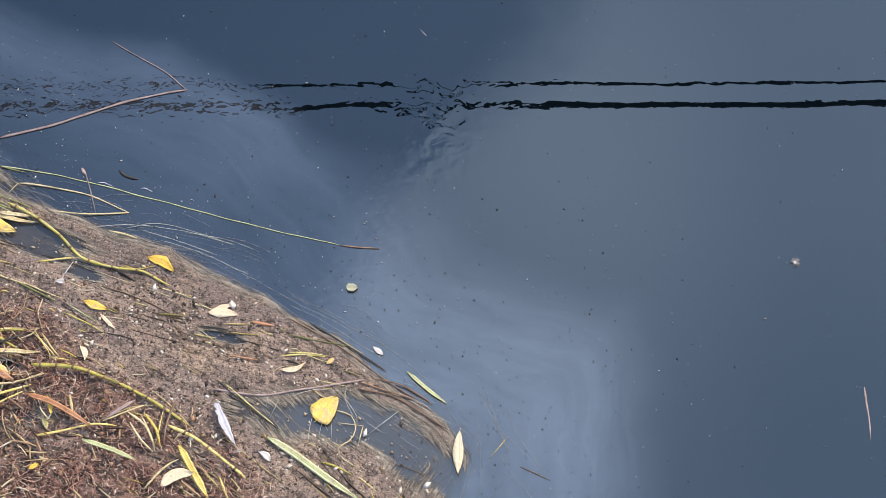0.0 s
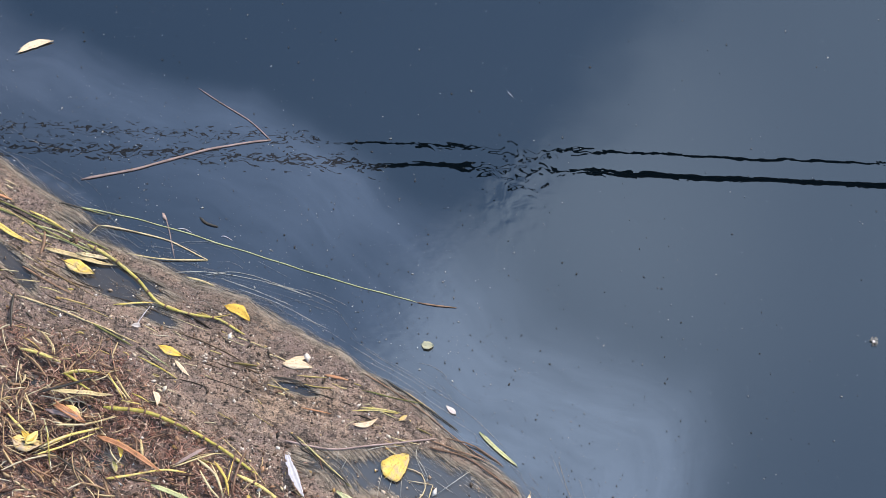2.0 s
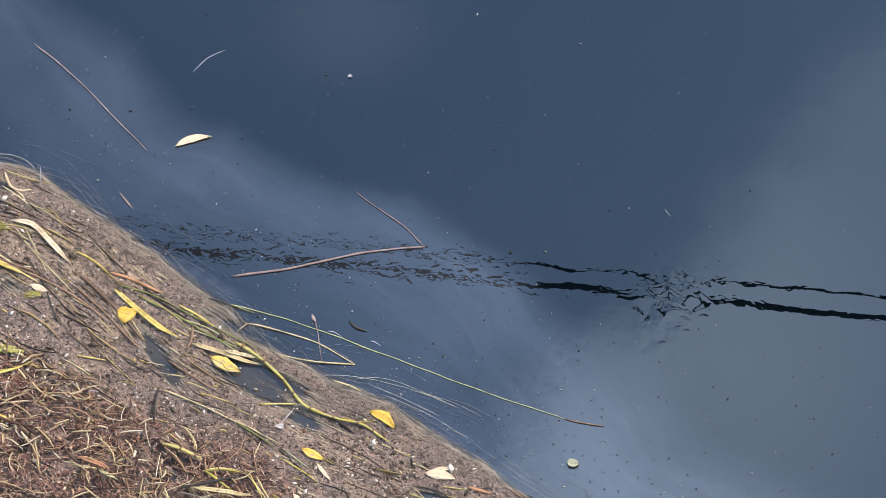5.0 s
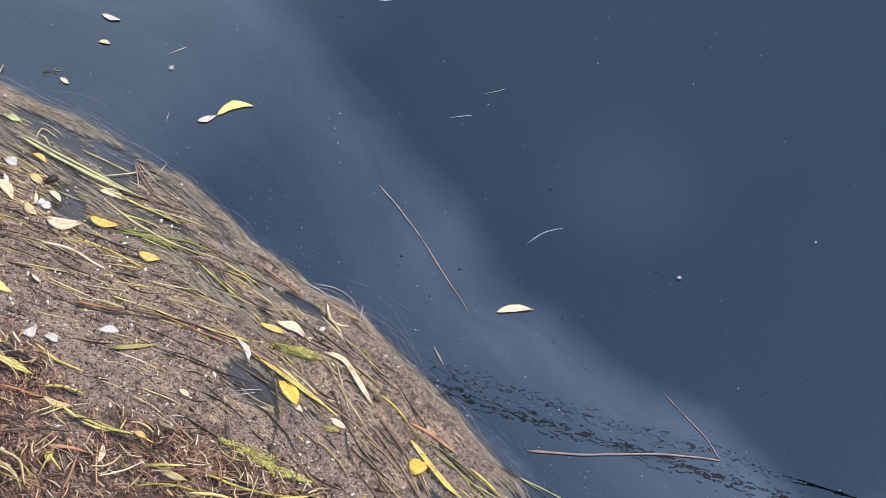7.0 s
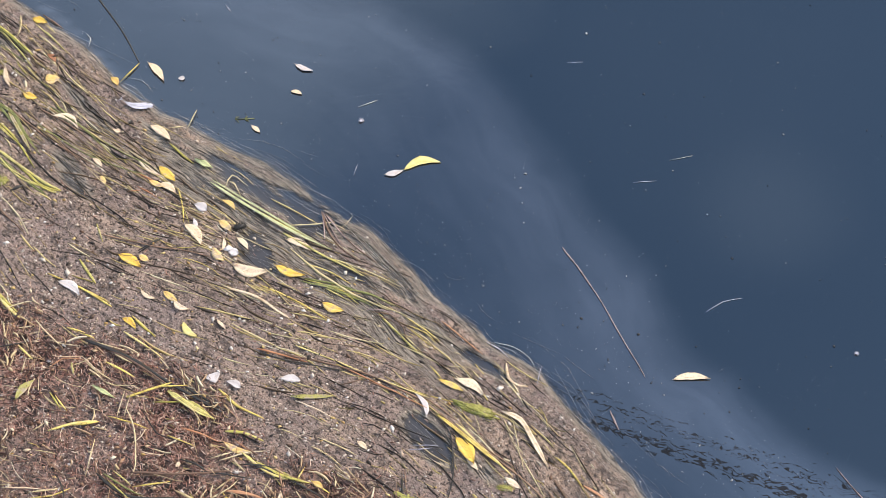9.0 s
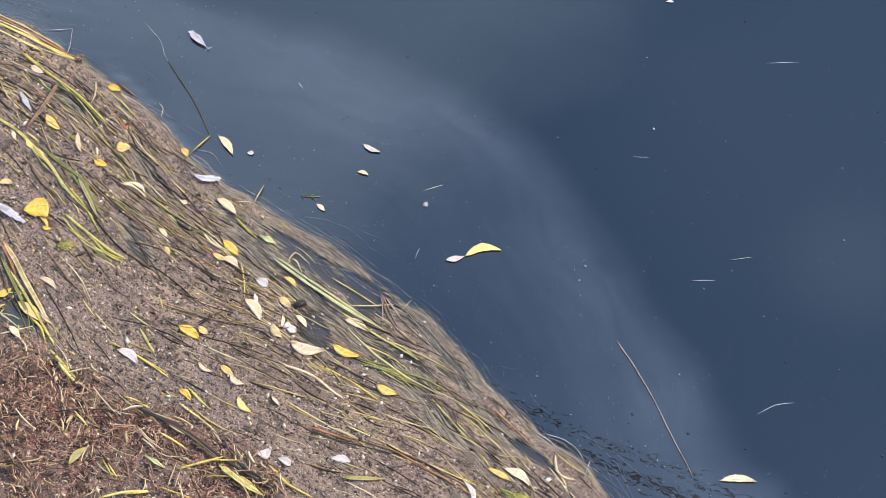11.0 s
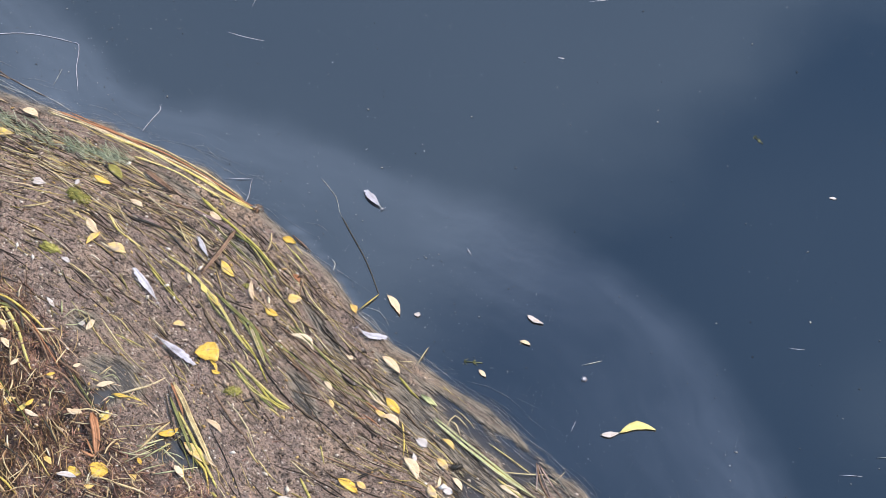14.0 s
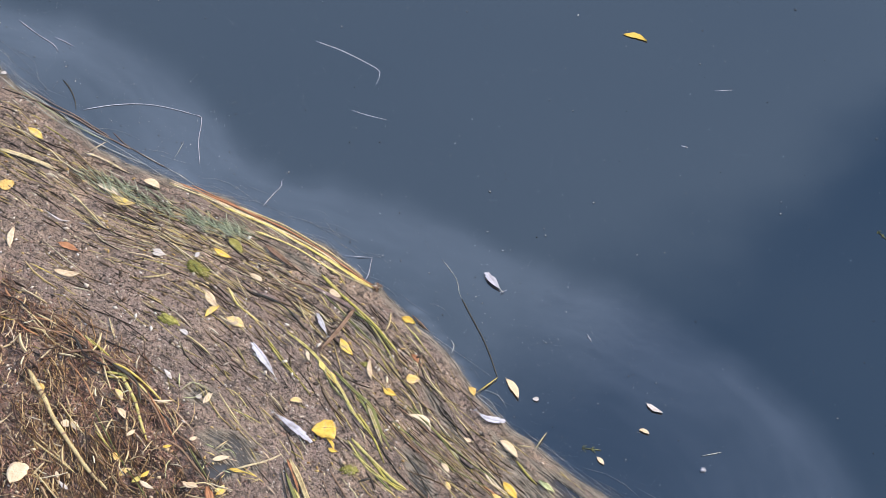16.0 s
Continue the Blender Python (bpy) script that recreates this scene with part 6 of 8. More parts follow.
reed("straw", 0.0048, [(-2.712, 2.463), (-2.599, 2.476), (-2.483, 2.483), (-2.400, 2.478)])
reed("cream", 0.0038, [(-2.624, 2.473), (-2.535, 2.481), (-2.430, 2.483), (-2.360, 2.477)])
reed("straw", 0.0038, [(-2.495, 2.462), (-2.414, 2.461), (-2.325, 2.465)])
reed("ystraw", 0.0048, [(-2.453, 2.478), (-2.384, 2.474), (-2.315, 2.469)])
reed("cream", 0.0029, [(-2.790, 2.456), (-2.729, 2.467), (-2.640, 2.475)])

# more stems and scraps of the middle
reed("green", 0.004, [(-2.106, 2.290), (-2.022, 2.260), (-1.935, 2.244), (-1.889, 2.241)])
reed("brown", 0.003, [(-2.132, 2.253), (-2.072, 2.226), (-2.000, 2.195)])
reed("lime", 0.005, [(-2.181, 2.217), (-2.136, 2.196), (-2.079, 2.156)])
reed("lime", 0.0045, [(-2.153, 2.163), (-2.100, 2.149), (-2.049, 2.126), (-2.015, 2.125)])
reed("green", 0.003, [(-2.141, 2.152), (-2.085, 2.130), (-2.032, 2.114)])
reed("dark", 0.004, [(-1.834, 2.074), (-1.809, 2.113)])
leaf("cream", -1.988, 2.283, -1.972, 2.283, 0.008, kind="petal")
leaf("cream", -1.686, 2.164, -1.657, 2.149, 0.01)
leaf("cream", -1.698, 2.132, -1.708, 2.157, 0.006)
reed("ystraw", 0.0035, [(-2.006, 2.012), (-1.978, 1.999), (-1.949, 1.990)])
reed("ystraw", 0.0038, [(-1.959, 1.974), (-1.897, 1.971), (-1.832, 1.962)])
leaf("cream", -1.794, 2.006, -1.762, 2.000, 0.008, bend=-0.12)
reed("ystraw", 0.004, [(-1.785, 1.954), (-1.758, 1.943), (-1.731, 1.932)])
reed("ystraw", 0.0045, [(-1.784, 1.920), (-1.742, 1.910), (-1.696, 1.897)])
leaf("lemon", -1.699, 1.976, -1.664, 1.960, 0.013)
leaf("cream", -1.647, 2.003, -1.625, 1.991, 0.006)
reed("rust", 0.005, [(-1.561, 1.979), (-1.516, 1.984), (-1.470, 1.988)])
# this blackish twig stands in for the shadow along the rusty reed
reed("dark", 0.0035, [(-1.553, 1.974), (-1.492, 1.980), (-1.405, 1.997)])
reed("brown", 0.004, [(-1.517, 1.986), (-1.437, 1.998), (-1.357, 2.006), (-1.291, 1.999)])
reed("dark", 0.0075, [(-1.839, 1.878), (-1.752, 1.876), (-1.657, 1.857), (-1.560, 1.843)], label="long black rotten stem along the tangle")
reed("brown", 0.005, [(-1.823, 1.879), (-1.738, 1.870), (-1.665, 1.853)])
reed("ystraw", 0.005, [(-1.877, 1.889), (-1.850, 1.890), (-1.822, 1.887)])
reed("ystraw", 0.0045, [(-1.782, 1.852), (-1.754, 1.849), (-1.725, 1.845)])
reed("straw", 0.0045, [(-1.776, 1.872), (-1.742, 1.868)])
reed("straw", 0.004, [(-1.824, 1.881), (-1.762, 1.887)])
leaf("olive", -1.891, 1.729, -1.878, 1.775, 0.014)
blade("palegreen", 0.01, [(-1.785, 1.804), (-1.739, 1.797)])
reed("dark", 0.005, [(-1.965, 1.808), (-1.925, 1.835)])
reed("straw", 0.0035, [(-1.720, 1.767), (-1.729, 1.815)])
reed("straw", 0.0035, [(-1.708, 1.772), (-1.716, 1.809)])
reed("straw", 0.003, [(-1.928, 1.779), (-1.932, 1.807)])
reed("straw", 0.003, [(-1.906, 1.778), (-1.913, 1.808)])
reed("ystraw", 0.005, [(-1.935, 1.823), (-1.900, 1.808)])
reed("olive", 0.006, [(-1.837, 1.829), (-1.823, 1.809)])
reed("lime", 0.004, [(-1.547, 2.134), (-1.491, 2.139), (-1.437, 2.137)])
reed("green", 0.0045, [(-1.521, 2.135), (-1.432, 2.151), (-1.377, 2.146)])
reed("lime", 0.004, [(-1.480, 2.140), (-1.437, 2.126)])
reed("dark", 0.004, [(-1.534, 2.127), (-1.459, 2.140), (-1.385, 2.140)])
reed("green", 0.004, [(-1.550, 2.129), (-1.478, 2.135), (-1.413, 2.132)])
reed("ystraw", 0.003, [(-1.556, 2.163), (-1.508, 2.165), (-1.465, 2.157)])
reed("lime", 0.0035, [(-1.524, 2.189), (-1.488, 2.192), (-1.455, 2.179)])
reed("brown", 0.003, [(-1.412, 2.119), (-1.379, 2.127), (-1.345, 2.108), (-1.334, 2.092)])
reed("brown", 0.0025, [(-1.402, 2.118), (-1.364, 2.116), (-1.341, 2.093)])
reed("mauve", 0.0025, [(-1.419, 2.121), (-1.391, 2.131), (-1.363, 2.127)])
reed("straw", 0.003, [(-1.337, 2.115), (-1.302, 2.107), (-1.280, 2.095)])
reed("brown", 0.0035, [(-1.403, 1.969), (-1.372, 1.994)])
reed("brown", 0.0035, [(-1.372, 1.994), (-1.331, 1.994), (-1.268, 1.994)])
reed("dark", 0.004, [(-1.236, 1.850), (-1.222, 1.822)])
reed("dark", 0.003, [(-1.267, 1.991), (-1.204, 1.966), (-1.179, 1.931), (-1.160, 1.882)])
reed("white", 0.0035, [(-1.246, 1.903), (-1.211, 1.921)])
reed("straw", 0.003, [(-1.223, 1.901), (-1.170, 1.898)])
leaf("cream", -1.331, 1.884, -1.309, 1.876, 0.009)
leaf("pale", -1.278, 2.004, -1.243, 1.972, 0.01, kind="petal")

# more stems and scraps of the far end
reed("dark", 0.0055, [(-2.502, 2.330), (-2.437, 2.340), (-2.369, 2.318)])
blade("mauve", 0.006, [(-2.507, 2.336), (-2.429, 2.347)])
reed("straw", 0.0035, [(-2.547, 2.316), (-2.500, 2.295), (-2.454, 2.282)])
reed("lime", 0.0032, [(-2.421, 2.262), (-2.357, 2.236), (-2.274, 2.201)])
reed("straw", 0.003, [(-2.550, 2.346), (-2.527, 2.329), (-2.497, 2.313)])
blade("brown", 0.012, [(-2.543, 2.434), (-2.505, 2.427), (-2.470, 2.421)], label="dark red-brown withered leaf strip")
leaf("cream", -2.529, 2.363, -2.506, 2.361, 0.01)
leaf("pale", -2.718, 2.304, -2.693, 2.308, 0.01)
leaf("pale", -2.565, 2.184, -2.544, 2.183, 0.009, kind="petal")
blade("straw", 0.005, [(-2.696, 2.239), (-2.671, 2.259), (-2.653, 2.280)])
reed("cream", 0.004, [(-2.756, 2.272), (-2.725, 2.285), (-2.695, 2.291)])
leaf("rust", -2.880, 2.216, -2.833, 2.222, 0.014)
reed("straw", 0.004, [(-2.809, 2.060), (-2.764, 2.062), (-2.718, 2.059)])
reed("straw", 0.0045, [(-2.778, 2.037), (-2.740, 2.032)])
blade("straw", 0.006, [(-2.690, 2.131), (-2.651, 2.098)])
reed("lime", 0.006, [(-2.704, 2.072), (-2.667, 2.062)])
reed("lime", 0.005, [(-2.687, 2.068), (-2.625, 2.056)])
reed("lime", 0.0065, [(-2.623, 2.027), (-2.582, 2.043), (-2.528, 2.035)])
reed("ystraw", 0.005, [(-2.620, 2.049), (-2.563, 2.052), (-2.487, 2.033)])
reed("dark", 0.007, [(-2.617, 2.046), (-2.562, 2.042), (-2.525, 2.010)])
reed("straw", 0.0035, [(-2.660, 1.845), (-2.603, 1.839), (-2.536, 1.823)])
reed("lime", 0.004, [(-2.557, 1.914), (-2.510, 1.899)])
reed("green", 0.004, [(-2.396, 1.985), (-2.356, 1.961), (-2.317, 1.942)])
reed("brown", 0.005, [(-2.440, 1.993), (-2.412, 1.989), (-2.381, 1.985)])
leaf("cream", -2.355, 1.912, -2.330, 1.913, 0.01)
leaf("lemon", -2.299, 1.932, -2.292, 1.953, 0.012)
reed("dark", 0.003, [(-2.380, 1.989), (-2.342, 1.964), (-2.306, 1.937)])
reed("palegreen", 0.0035, [(-2.482, 2.076), (-2.476, 2.103), (-2.447, 2.107)])
reed("palegreen", 0.0035, [(-2.488, 2.080), (-2.506, 2.105)])
reed("olive", 0.004, [(-2.492, 2.115), (-2.458, 2.100)])
reed("palegreen", 0.003, [(-2.453, 2.081), (-2.442, 2.110)])
leaf("cream", -2.431, 2.077, -2.435, 2.103, 0.011)
reed("olive", 0.0035, [(-2.450, 2.212), (-2.414, 2.190)])
reed("brown", 0.003, [(-2.484, 2.236), (-2.465, 2.217)])
reed("brown", 0.0022, [(-3.166, 2.486), (-3.101, 2.486), (-3.045, 2.487), (-2.957, 2.483)])
reed("thread", 0.0016, [(-3.192, 2.483), (-3.052, 2.469), (-2.912, 2.470), (-2.809, 2.462)])
reed("thread", 0.0014, [(-3.147, 2.481), (-3.026, 2.472), (-2.908, 2.483), (-2.769, 2.483)])
reed("brown", 0.0018, [(-2.959, 2.495), (-2.908, 2.483), (-2.811, 2.484)])
reed("palegreen", 0.0018, [(-3.171, 2.474), (-3.063, 2.465), (-2.954, 2.470)])
reed("thread", 0.0014, [(-2.908, 2.483), (-2.825, 2.484), (-2.745, 2.479)])
blade("straw", 0.005, [(-2.971, 2.419), (-2.935, 2.426), (-2.866, 2.427)])
blade("straw", 0.0045, [(-3.103, 2.335), (-3.041, 2.346), (-2.982, 2.352)])
reed("brown", 0.003, [(-3.023, 2.395), (-2.968, 2.378), (-2.911, 2.350)])
reed("straw", 0.003, [(-3.015, 2.260), (-2.967, 2.252)])
reed("pale", 0.004, [(-2.941, 2.263), (-2.910, 2.259), (-2.891, 2.270)])
reed("rust", 0.0035, [(-2.750, 2.475), (-2.644, 2.480), (-2.535, 2.479), (-2.454, 2.477)])
reed("straw", 0.003, [(-2.728, 2.465), (-2.620, 2.466), (-2.524, 2.463)])
reed("cream", 0.003, [(-2.795, 2.462), (-2.704, 2.469), (-2.597, 2.471)])
reed("thread", 0.0012, [(-2.016, 2.382), (-1.988, 2.378), (-1.947, 2.354)])
reed("thread", 0.0012, [(-2.019, 2.377), (-1.966, 2.363), (-1.933, 2.341)])
reed("thread", 0.0012, [(-2.022, 2.393), (-1.989, 2.400), (-1.957, 2.384)])
reed("thread", 0.0012, [(-2.335, 2.382), (-2.289, 2.390)])
reed("thread", 0.0012, [(-2.305, 2.356), (-2.282, 2.399)])
reed("straw", 0.0025, [(-2.279, 2.428), (-2.253, 2.391)])
reed("brown", 0.004, [(-2.474, 2.392), (-2.405, 2.407), (-2.338, 2.404)])
reed("lime", 0.0035, [(-2.406, 2.437), (-2.332, 2.416), (-2.256, 2.389), (-2.182, 2.346)])
reed("green", 0.003, [(-2.339, 2.388), (-2.262, 2.369), (-2.198, 2.351)])
reed("straw", 0.003, [(-2.195, 2.414), (-2.160, 2.399), (-2.140, 2.398)])
reed("ystraw", 0.003, [(-2.222, 2.435), (-2.187, 2.420)])
reed("lime", 0.0035, [(-2.215, 2.347), (-2.180, 2.325)])
reed("lime", 0.0035, [(-2.208, 2.351), (-2.167, 2.334)])
leaf("rust", -2.170, 2.382, -2.148, 2.372, 0.01)
reed("brown", 0.003, [(-2.147, 2.385), (-2.136, 2.350)])
reed("brown", 0.0045, [(-2.220, 2.460), (-2.171, 2.446)])
blade("green", 0.0045, [(-2.272, 2.271), (-2.208, 2.253), (-2.136, 2.212)])
blade("olive", 0.008, [(-2.177, 2.244), (-2.136, 2.212), (-2.100, 2.184)])
reed("brown", 0.0035, [(-2.133, 2.273), (-2.047, 2.257), (-1.979, 2.229)])
reed("green", 0.003, [(-2.116, 2.285), (-2.023, 2.259), (-1.955, 2.231)])
reed("brown", 0.003, [(-2.178, 2.228), (-2.085, 2.202)])
leaf("lemon", -2.304, 2.272, -2.283, 2.260, 0.01)
leaf("cream", -2.338, 2.279, -2.319, 2.262, 0.007)
reed("brown", 0.0042, [(-2.824, 2.037), (-2.793, 2.034), (-2.757, 2.043)])
reed("rust", 0.005, [(-2.723, 2.052), (-2.692, 2.063), (-2.670, 2.061)])
reed("dark", 0.0041, [(-2.669, 2.024), (-2.640, 2.016), (-2.580, 2.025), (-2.570, 2.026)])
reed("brown", 0.0047, [(-2.757, 2.110), (-2.717, 2.099), (-2.683, 2.105), (-2.660, 2.108)])
reed("straw", 0.0034, [(-2.819, 2.051), (-2.782, 2.038), (-2.771, 2.039)])
reed("brown", 0.0045, [(-2.808, 2.035), (-2.794, 2.036), (-2.736, 2.035), (-2.689, 2.030)])
reed("rust", 0.004, [(-2.898, 2.077), (-2.876, 2.065), (-2.823, 2.078)])
reed("dark", 0.0044, [(-2.672, 2.086), (-2.641, 2.088), (-2.600, 2.093)])
reed("brown", 0.0031, [(-2.900, 2.075), (-2.868, 2.073), (-2.822, 2.076), (-2.814, 2.079)])
reed("straw", 0.0033, [(-2.798, 2.026), (-2.775, 2.035), (-2.738, 2.027), (-2.669, 2.031)])
reed("brown", 0.0041, [(-2.770, 2.055), (-2.746, 2.055), (-2.692, 2.055), (-2.676, 2.058)])
reed("rust", 0.0045, [(-2.824, 2.023), (-2.802, 2.018), (-2.769, 2.020)])
reed("dark", 0.0054, [(-2.740, 2.049), (-2.712, 2.054), (-2.666, 2.034), (-2.606, 2.044)])
reed("brown", 0.0054, [(-2.652, 2.046), (-2.600, 2.062), (-2.551, 2.058)])
reed("straw", 0.0047, [(-2.870, 2.089), (-2.848, 2.093), (-2.809, 2.092)])
reed("brown", 0.0036, [(-2.770, 2.068), (-2.737, 2.070), (-2.682, 2.067), (-2.677, 2.070)])
reed("rust", 0.003, [(-2.827, 2.053), (-2.801, 2.053), (-2.768, 2.064)])
reed("dark", 0.004, [(-2.877, 2.063), (-2.864, 2.065), (-2.818, 2.058)])
reed("brown", 0.0046, [(-2.790, 2.040), (-2.759, 2.046), (-2.742, 2.048), (-2.677, 2.053)])
reed("straw", 0.0031, [(-2.800, 2.081), (-2.759, 2.074), (-2.733, 2.068), (-2.671, 2.075)])
reed("brown", 0.004, [(-2.819, 2.079), (-2.800, 2.070), (-2.770, 2.083), (-2.713, 2.076)])
reed("rust", 0.0037, [(-2.767, 2.043), (-2.733, 2.055), (-2.711, 2.048)])

# more stems and threads round the pool and the neck
reed("dark", 0.004, [(-0.788, 1.928), (-0.769, 1.924), (-0.750, 1.920)])
reed("green", 0.003, [(-0.755, 1.922), (-0.708, 1.910)])
reed("brown", 0.004, [(-0.833, 1.810), (-0.780, 1.780), (-0.747, 1.766)])
reed("green", 0.0045, [(-0.709, 1.716), (-0.676, 1.698), (-0.642, 1.681)])
reed("palegreen", 0.003, [(-0.629, 1.681), (-0.581, 1.650)])
reed("dark", 0.003, [(-0.419, 1.642), (-0.384, 1.640), (-0.347, 1.627)])
reed("straw", 0.0022, [(-0.419, 1.640), (-0.381, 1.608)])
reed("rust", 0.0035, [(-0.371, 1.593), (-0.321, 1.585)])
reed("dark", 0.0035, [(-0.242, 1.650), (-0.186, 1.614), (-0.121, 1.569)])
reed("lime", 0.004, [(-0.274, 1.598), (-0.238, 1.596), (-0.211, 1.592)])
reed("green", 0.003, [(-0.276, 1.628), (-0.222, 1.617), (-0.177, 1.610)])
reed("dark", 0.003, [(-0.385, 1.551), (-0.338, 1.511), (-0.282, 1.468)])
reed("lime", 0.003, [(-0.374, 1.547), (-0.327, 1.507), (-0.280, 1.465)])
reed("brown", 0.004, [(-0.164, 1.549), (-0.128, 1.537), (-0.074, 1.520)])
reed("brown", 0.0035, [(-0.138, 1.555), (-0.093, 1.544), (-0.048, 1.514)])
reed("thread", 0.0014, [(-0.189, 1.529), (-0.165, 1.493), (-0.168, 1.469)])
reed("thread", 0.0014, [(-0.232, 1.503), (-0.238, 1.475), (-0.240, 1.450)])
reed("thread", 0.0014, [(-0.222, 1.495), (-0.210, 1.470)])
reed("thread", 0.0012, [(-0.218, 1.490), (-0.224, 1.460)])
reed("thread", 0.0012, [(-0.204, 1.486), (-0.204, 1.454)])
reed("thread", 0.0014, [(-0.304, 1.532), (-0.307, 1.508)])
reed("thread", 0.0014, [(-0.286, 1.524), (-0.301, 1.489)])
reed("thread", 0.0014, [(-0.151, 1.484), (-0.122, 1.466)])
reed("thread", 0.0014, [(-0.268, 1.525), (-0.234, 1.536), (-0.190, 1.534)])
reed("thread", 0.0014, [(-0.181, 1.544), (-0.184, 1.520), (-0.167, 1.488)])
reed("thread", 0.0014, [(-0.082, 1.488), (-0.047, 1.495), (-0.020, 1.483)])
reed("thread", 0.0014, [(-0.072, 1.480), (-0.046, 1.472)])
reed("lime", 0.005, [(-0.744, 1.626), (-0.713, 1.633), (-0.689, 1.631)])
reed("lime", 0.005, [(-0.744, 1.626), (-0.720, 1.611), (-0.695, 1.597)])
reed("ystraw", 0.005, [(-0.761, 1.505), (-0.719, 1.523), (-0.674, 1.540)])
reed("ystraw", 0.004, [(-0.776, 1.485), (-0.734, 1.503), (-0.682, 1.530)])
blade("rust", 0.014, [(-0.756, 1.575), (-0.727, 1.558), (-0.700, 1.542)])
reed("straw", 0.006, [(-0.612, 1.522), (-0.605, 1.486)])
reed("straw", 0.0035, [(-0.559, 1.480), (-0.521, 1.496), (-0.491, 1.508)])
blade("mauve", 0.007, [(-0.555, 1.484), (-0.531, 1.501), (-0.509, 1.516)])
reed("dark", 0.0045, [(-0.633, 1.481), (-0.633, 1.448)])
reed("lime", 0.0035, [(-0.759, 1.530), (-0.748, 1.470)])
reed("dark", 0.004, [(-0.797, 1.509), (-0.741, 1.489), (-0.692, 1.458)])
reed("ystraw", 0.005, [(-0.495, 1.493), (-0.475, 1.466), (-0.467, 1.437)])
reed("straw", 0.004, [(-0.499, 1.488), (-0.483, 1.457), (-0.475, 1.429)])
reed("brown", 0.005, [(-0.447, 1.515), (-0.458, 1.477), (-0.462, 1.439)])
leaf("lemon", -0.789, 1.503, -0.772, 1.525, 0.014)
leaf("yellow", -0.799, 1.526, -0.783, 1.515, 0.01)
reed("straw", 0.0035, [(-0.803, 1.583), (-0.785, 1.562), (-0.777, 1.537)])
reed("straw", 0.004, [(-0.783, 1.691), (-0.767, 1.673), (-0.763, 1.657)])
reed("brown", 0.004, [(-0.765, 1.654), (-0.745, 1.675)])
reed("dark", 0.005, [(-0.780, 1.589), (-0.728, 1.608), (-0.690, 1.623)])
reed("straw", 0.004, [(-0.663, 1.626), (-0.647, 1.603), (-0.632, 1.585)])
reed("lime", 0.004, [(-0.634, 1.599), (-0.606, 1.585)])
reed("thread", 0.0013, [(-0.543, 1.813), (-0.489, 1.821), (-0.424, 1.805), (-0.368, 1.784)])
reed("thread", 0.0012, [(-0.433, 1.805), (-0.378, 1.793), (-0.327, 1.773)])
reed("thread", 0.0012, [(-0.486, 1.792), (-0.421, 1.771), (-0.337, 1.731)])
reed("thread", 0.0012, [(-0.515, 1.810), (-0.450, 1.789), (-0.394, 1.767)])
reed("straw", 0.004, [(-0.569, 1.807), (-0.542, 1.801), (-0.523, 1.793)])
reed("palegreen", 0.0025, [(-0.838, 1.887), (-0.786, 1.875), (-0.729, 1.848)])
reed("palegreen", 0.002, [(-0.823, 1.873), (-0.766, 1.856), (-0.718, 1.834)])

# the heap of straws in the middle tangle
reed("ystraw", 0.006, [(-1.499, 1.789), (-1.442, 1.771), (-1.392, 1.776)])
reed("lime", 0.007, [(-1.471, 1.782), (-1.413, 1.775), (-1.369, 1.779)])
reed("ystraw", 0.005, [(-1.370, 1.785), (-1.332, 1.776)])
reed("rust", 0.005, [(-1.492, 1.714), (-1.451, 1.724), (-1.400, 1.725)])
reed("straw", 0.004, [(-1.512, 1.702), (-1.490, 1.743)])
reed("dark", 0.005, [(-1.473, 1.775), (-1.403, 1.774), (-1.339, 1.764), (-1.292, 1.752)])
leaf("gold", -1.367, 1.784, -1.345, 1.779, 0.01)
leaf("cream", -1.402, 1.713, -1.409, 1.749, 0.01)
reed("straw", 0.004, [(-1.483, 1.658), (-1.481, 1.713)])
reed("ystraw", 0.004, [(-1.393, 1.770), (-1.391, 1.806)])
reed("lime", 0.006, [(-1.326, 1.733), (-1.263, 1.753)])
leaf("olive", -1.295, 1.731, -1.253, 1.729, 0.013)
reed("dark", 0.003, [(-1.239, 1.859), (-1.218, 1.818)])
reed("straw", 0.0035, [(-1.398, 1.845), (-1.366, 1.840), (-1.334, 1.830)])
blade("lime", 0.005, [(-1.623, 1.839), (-1.601, 1.836), (-1.572, 1.826)])
reed("rust", 0.004, [(-1.610, 1.788), (-1.571, 1.791), (-1.540, 1.788)])
reed("dark", 0.004, [(-1.544, 1.729), (-1.499, 1.741), (-1.463, 1.750)])
reed("brown", 0.004, [(-1.499, 1.674), (-1.499, 1.707), (-1.496, 1.740)])
reed("straw", 0.004, [(-1.506, 1.770), (-1.478, 1.758)])
reed("ystraw", 0.005, [(-1.494, 1.708), (-1.452, 1.680)])
reed("straw", 0.005, [(-1.554, 1.663), (-1.517, 1.646), (-1.496, 1.622)])
reed("ystraw", 0.004, [(-1.545, 1.642), (-1.483, 1.637)])
reed("lime", 0.004, [(-1.544, 1.685), (-1.479, 1.649)])
blade("olive", 0.006, [(-1.370, 1.731), (-1.336, 1.711)])
reed("straw", 0.003, [(-1.434, 1.730), (-1.433, 1.763)])
reed("brown", 0.004, [(-1.373, 1.762), (-1.332, 1.753)])
reed("dark", 0.005, [(-1.587, 1.735), (-1.558, 1.738), (-1.535, 1.732)])
reed("straw", 0.0035, [(-1.541, 1.757), (-1.512, 1.782)])
